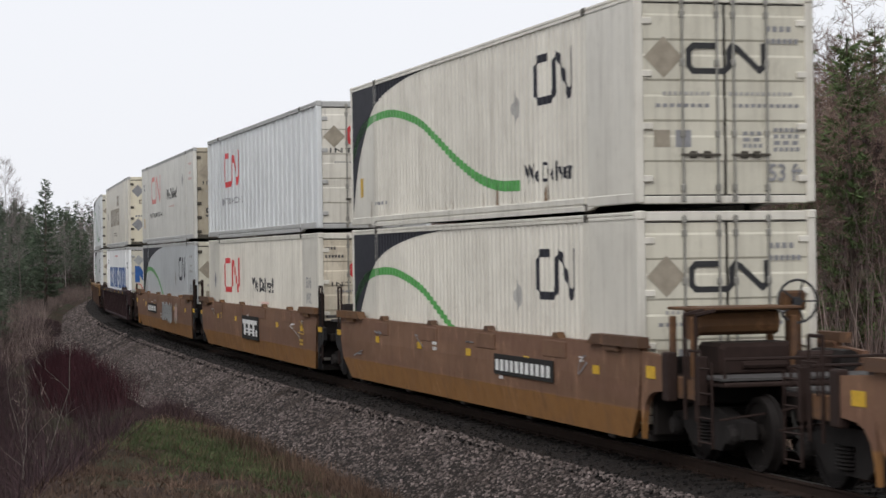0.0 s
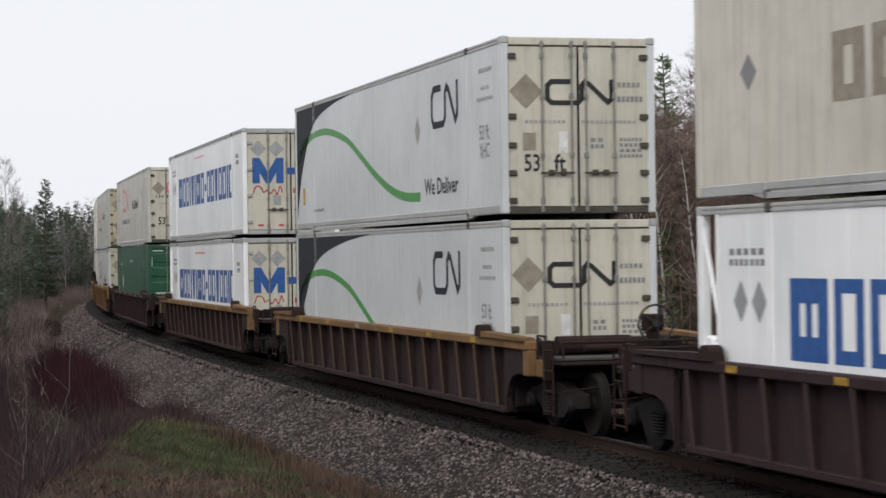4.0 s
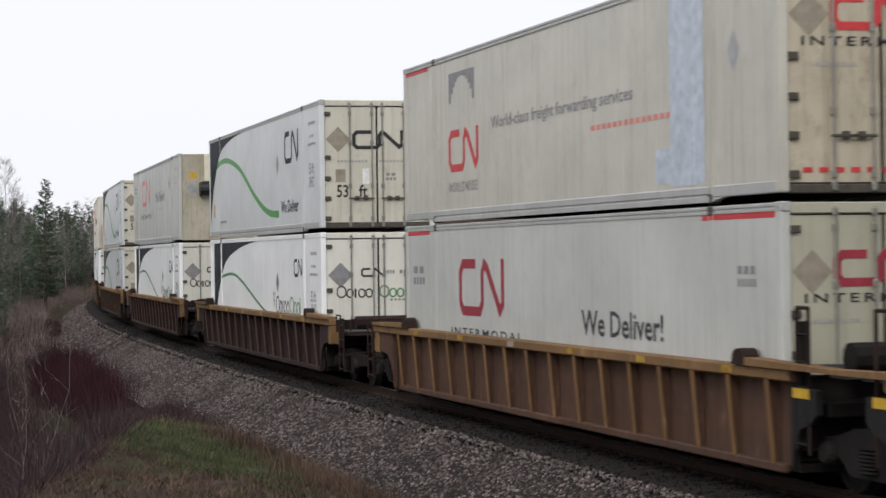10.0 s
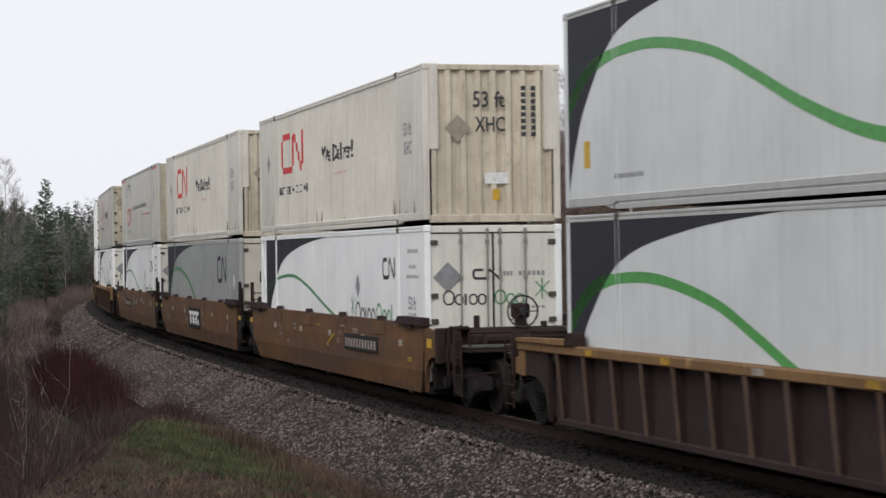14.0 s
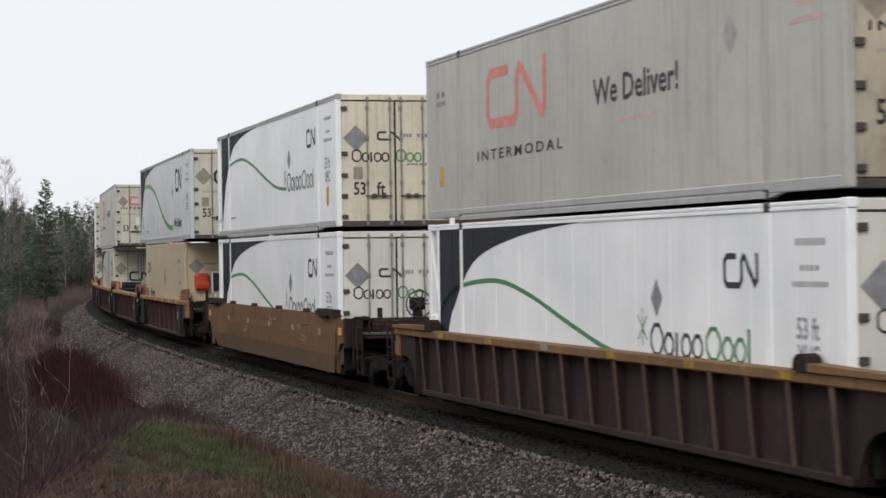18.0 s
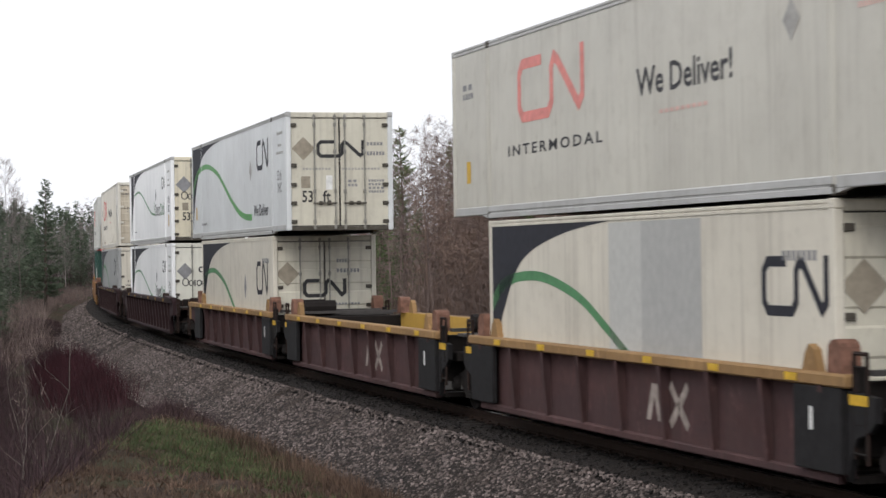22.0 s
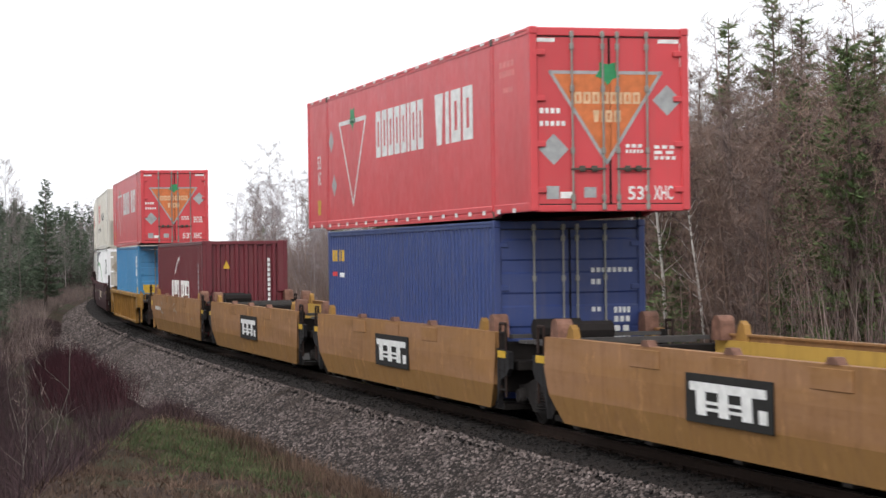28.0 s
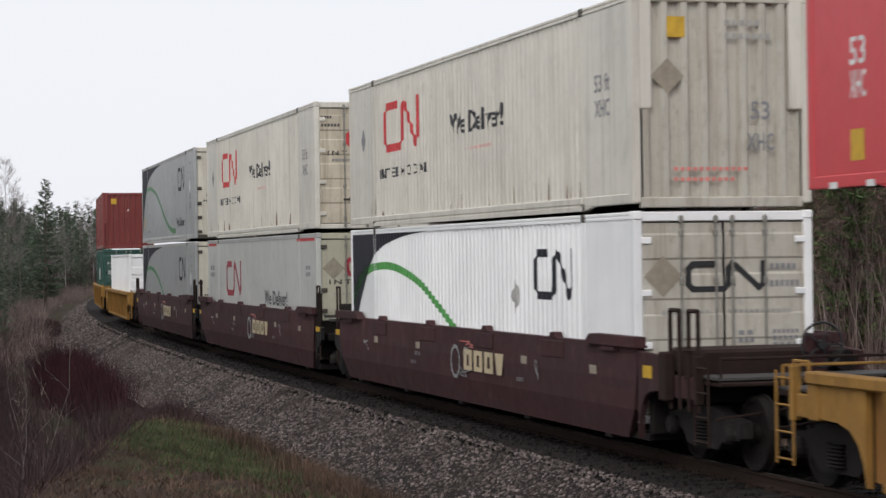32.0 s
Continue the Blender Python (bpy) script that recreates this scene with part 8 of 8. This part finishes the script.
# the wood at the far bend, on the camera's side
for i_ in range(10):
    s_, q_ = rt.uniform(-150, -95), rt.choice((rt.uniform(8, 16), rt.uniform(9, 30)))
    pick = rt.random()
    plant(rt.choice(BT[:3]) if pick < 0.5 else SP[3] if pick < 0.85 else SP[4], s_, q_, rt.uniform(0.4, 0.62))
for i_, made_ in enumerate(SP + BT):
    if made_.name not in used_:
        plant(made_, -112 - 7 * i_, 15, 0.5)


def plant_at(made, x, y, scale, turn=None, tilt=(0, 0)):
    s, r = line_coords(np.array([float(x)]), np.array([float(y)]))
    return plant(made, float(s[0]), float(r[0]), scale, turn, tilt)


grey_tall = bare_tree(260, 9.5, BARKGREY, HAZETWIG, "bare_tree", "tall leafless tree, paled as glare against the sky", 0.36, 0.25, 34, 1.5, 0.06, 0.5)
plant_at(SP[3], -27.4, 146.0, 1.02)
for x_p, y_p, sc_ in ((-26.9, 132.0, 1.0), (-26.0, 131.0, 0.82)):
    plant_at(grey_tall, x_p, y_p, sc_)
pale = bare_tree(300, 3.4, BARKGREY, GREYTWIG, "birch_sapling", "pale leafless birch sapling in the ditch", 0.42, 0.25, 6, 0.3, 0.16, 0.34)
for x_p, y_p, sc_ in ((-6.95, 35.0, 1.05), (-7.6, 37.5, 0.95), (-6.6, 34.0, 0.7), (-8.3, 42.0, 0.8)):
    plant_at(pale, x_p, y_p, sc_)


# ---- the train, from its head to its tail ----
OR_MARKS = [YELLOWINK, SILVERINK, WHITEINK, GREYINK]
CARS = {
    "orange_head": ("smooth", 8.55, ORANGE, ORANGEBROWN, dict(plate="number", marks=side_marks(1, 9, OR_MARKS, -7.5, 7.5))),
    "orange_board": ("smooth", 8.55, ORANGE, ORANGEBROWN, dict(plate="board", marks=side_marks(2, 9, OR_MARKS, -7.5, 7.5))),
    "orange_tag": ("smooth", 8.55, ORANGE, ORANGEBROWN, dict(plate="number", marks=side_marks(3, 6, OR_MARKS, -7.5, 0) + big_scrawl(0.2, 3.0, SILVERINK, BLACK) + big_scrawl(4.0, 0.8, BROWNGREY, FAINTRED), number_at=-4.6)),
    "brown_smooth": ("smooth", 8.55, ORANGEBROWN, WELLBROWN, dict(plate="number", marks=side_marks(4, 9, [GREYINK, BROWNGREY, YELLOWINK], -7.5, 7.5))),
    "brown_tail": ("smooth", 8.55, ORANGEBROWN, WELLBROWN, dict(plate="number", marks=side_marks(9, 9, [GREYINK, BROWNGREY], -7.5, 7.5), number_at=-4.7)),
    "brown_board": ("smooth", 8.55, ORANGEBROWN, WELLBROWN, dict(plate="board", marks=side_marks(5, 8, [GREYINK, BROWNGREY], -7.5, 7.5))),
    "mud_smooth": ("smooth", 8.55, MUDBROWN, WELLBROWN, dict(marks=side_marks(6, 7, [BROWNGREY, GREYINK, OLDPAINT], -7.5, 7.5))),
    "maroon_smooth": ("smooth", 8.55, MAROONSMOOTH, MAROONSMOOTH, dict(marks=side_marks(7, 9, [SILVERINK, FADEDRED, GREYINK], -7.5, 7.0) + [("name_print", blocks(0.6, 2.9, 0.78, 1.12, "omot"), TAN, 1.468), ("ring_mark", stroke([(0.1 + 0.26 * math.cos(a * 0.6283), 0.9 + 0.26 * math.sin(a * 0.6283)) for a in range(11)], 0.06), SILVERINK, 1.468)])),
    "brown_ribbed": ("ribbed", 8.55, WELLBROWN, WELLTAN, dict()),
    "dark_ribbed": ("ribbed", 8.55, WELLMAROON, WELLMAROON, dict()),
    "orange_ribbed": ("ribbed", 8.55, RUSTWEB, WELLTAN, dict()),
    "brown40": ("ribbed", 6.6, WEBMAROON, RAILGOLD, dict(liner=LINER, ribs_every=1.35, end_panels=True)),
    "brown40_marked": ("ribbed", 6.6, WEBMAROON, RAILGOLD, dict(liner=LINER, ribs_every=1.35, end_panels=True, marks=[("faded_mark", [[(0.75, 0.5), (0.95, 0.98), (1.15, 0.98), (1.3, 0.5), (1.16, 0.5), (1.04, 0.8), (0.9, 0.5)]], OLDPAINT, 1.339), ("faded_mark", stroke([(1.62, 0.52), (2.1, 0.96)], 0.13) + stroke([(1.62, 0.96), (2.1, 0.52)], 0.13), OLDPAINT, 1.339)])),
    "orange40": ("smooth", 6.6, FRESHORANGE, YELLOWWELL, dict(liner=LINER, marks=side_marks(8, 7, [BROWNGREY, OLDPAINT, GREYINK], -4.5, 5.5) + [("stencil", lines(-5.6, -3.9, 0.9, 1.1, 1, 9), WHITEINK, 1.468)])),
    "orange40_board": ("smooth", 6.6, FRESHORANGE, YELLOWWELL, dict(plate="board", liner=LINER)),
    "yellow40": ("ribbed", 6.6, YELLOWWELL, YELLOWWELL, dict(ribs_every=1.15)),
}
CAR_LABELS = {"ribbed": "rib-sided well car, {}", "smooth": "smooth-sided well car, {}"}
CAR_WORDS = {"orange_head": "faded orange paint", "orange_board": "faded orange paint and black name board", "orange_tag": "faded orange paint and silver spray tag", "brown_smooth": "rusty orange-brown paint", "brown_tail": "rusty orange-brown paint and scrapes", "brown_board": "rusty brown paint with name board", "mud_smooth": "muddy brown paint with old scrawls", "maroon_smooth": "dark maroon paint", "brown_ribbed": "dull brown with tan top rail", "dark_ribbed": "dark maroon paint", "orange_ribbed": "weathered orange with tan top rail", "brown40": "dull brown, yellow inside", "brown40_marked": "dull brown with faded bars, yellow inside", "orange40": "yellow-orange paint", "orange40_board": "yellow-orange paint and black name board", "yellow40": "yellow paint"}
# place along the line at the start, car, its leading and trailing end, lower container, upper container
TRAIN = [
    (37.30, "orange_head", "c", "c", None, None),
    (13.87, "orange_head", "c", "j", "swoosh_ribbed_low", "swoosh_ribbed"),
    (-5.67, "orange_board", "j", "j", "red_ribbed", "red_posts"),
    (-25.13, "orange_tag", "j", "c", "swoosh_grey", "red_mark_cream"),
    (-48.24, "dark_ribbed", "c", "c", "blue_name", "quick"),
    (-72.19, "brown_ribbed", "c", "c", "swoosh_low", "swoosh"),
    (-95.70, "brown_ribbed", "c", "c", "blue_name", "blue_name"),
    (-119.22, "dark_ribbed", "c", "c", "green53", "red_mark"),
    (-143.01, "orange_ribbed", "c", "j", "red_mark_low", "red_mark_spotted"),
    (-162.74, "orange_ribbed", "j", "j", "red_mark_low", "swoosh_ribbed"),
    (-182.18, "orange_ribbed", "j", "c", "red_mark_low", "world"),
    (-205.78, "brown_ribbed", "c", "c", "cool", "swoosh"),
    (-229.35, "brown_ribbed", "c", "c", "cool", "red_mark_reefer"),
    (-252.44, "brown_ribbed", "c", "c", "swoosh_low", "swoosh"),
    (-276.31, "brown_smooth", "c", "j", "cool", "red_ribbed_blank"),
    (-295.87, "brown_board", "j", "j", "swoosh_dull", "red_ribbed_blank"),
    (-315.27, "brown_tail", "j", "c", "cool", "world_reefer"),
    (-338.96, "brown_ribbed", "c", "c", "cool", "red_mark_stained"),
    (-362.49, "mud_smooth", "c", "c", "cool", "cool_old"),
    (-384.63, "brown40", "c", "j", "tan40", "swoosh"),
    (-400.25, "brown40_marked", "j", "j", None, None),
    (-415.87, "brown40_marked", "j", "j", "swoosh40_patched", "red_mark"),
    (-431.22, "brown40_marked", "j", "j", None, None),
    (-446.57, "brown40", "j", "c", "swoosh40", "swoosh"),
    (-468.38, "dark_ribbed", "c", "c", "cool", "cool_old"),
    (-491.81, "dark_ribbed", "c", "c", "swoosh_dull", "red_ribbed"),
    (-513.82, "orange40", "c", "j", "dark40", "red_grey_blank"),
    (-529.42, "orange40_board", "j", "j", None, None),
    (-545.02, "orange40_board", "j", "j", "navy40", "red_store"),
    (-560.48, "orange40_board", "j", "j", None, None),
    (-575.94, "orange40", "j", "c", "maroon40", None),
    (-596.30, "yellow40", "c", "c", "sky40", "red_store"),
    (-617.66, "maroon_smooth", "c", "j", "swoosh_white", "red_ribbed_blank_low"),
    (-637.32, "maroon_smooth", "j", "j", "red_mark_low", "red_ribbed"),
    (-656.48, "maroon_smooth", "j", "c", "swoosh_dull", "swoosh_dull"),
    (-677.80, "yellow40", "c", "c", "white40", None),
    (-699.00, "yellow40", "c", "c", "dark40", "brick40"),
]
RUNNING = []     # each moving thing, its place on the line and its height over the rails
for s_, car_, front_, rear_, low_, up_ in TRAIN:
    style_, hw_, body_, trim_, more_ = CARS[car_]
    unit_ = well_car(style_, hw_, body_, trim_, front_, rear_, CAR_LABELS[style_].format(CAR_WORDS[car_]) + (", empty" if low_ is None and s_ < 0 else ""), **more_)
    RUNNING.append((unit_, s_, 0.0))
    if low_:
        tall_ = KINDS[low_][1].get("tall", TALL)
        RUNNING.append((container(low_), s_, 0.337))
    if up_:
        RUNNING.append((container(up_), s_, 0.337 + TALL + 0.0245))


# ---- what moves ----
def motions():
    """The train runs along the line; its wheels turn while they are near."""
    times = [float(t) for t in range(33)]
    place_ = {}
    for thing, s, z in RUNNING:
        rows = []
        for t in times:
            rows.append((t, car_pose(s + run_at(t)) @ Matrix.Translation((0, 0, z))))
        walk(thing, rows)
        place_[thing] = s
    for wheel, car, x, dx in WHEELS:
        s0 = place_[car] + x
        begin, last = [min(32.0, max(0.0, (e - s0) / 20.0)) for e in (-45.0, 42.0)]
        if last - begin < 0.3:
            continue
        rows, turn, t = [], 0.0, begin
        if begin > 0.1:
            rows.append((0.0, Matrix.Translation((dx, 0, 0.46))))
        s_last = run_at(begin)
        k = int((last - begin) * FPS)
        for i in range(k + 1):
            t = round(begin * FPS) / FPS + i / FPS
            if t > 32.0:
                break
            turn += (run_at(t) - s_last) / 0.46
            s_last = run_at(t)
            rows.append((t, Matrix.Translation((dx, 0, 0.46)) @ Matrix.Rotation(turn, 4, "Y")))
        if t < 31.9:
            rows.append((32.0, rows[-1][1]))
        walk(wheel, rows)


motions()
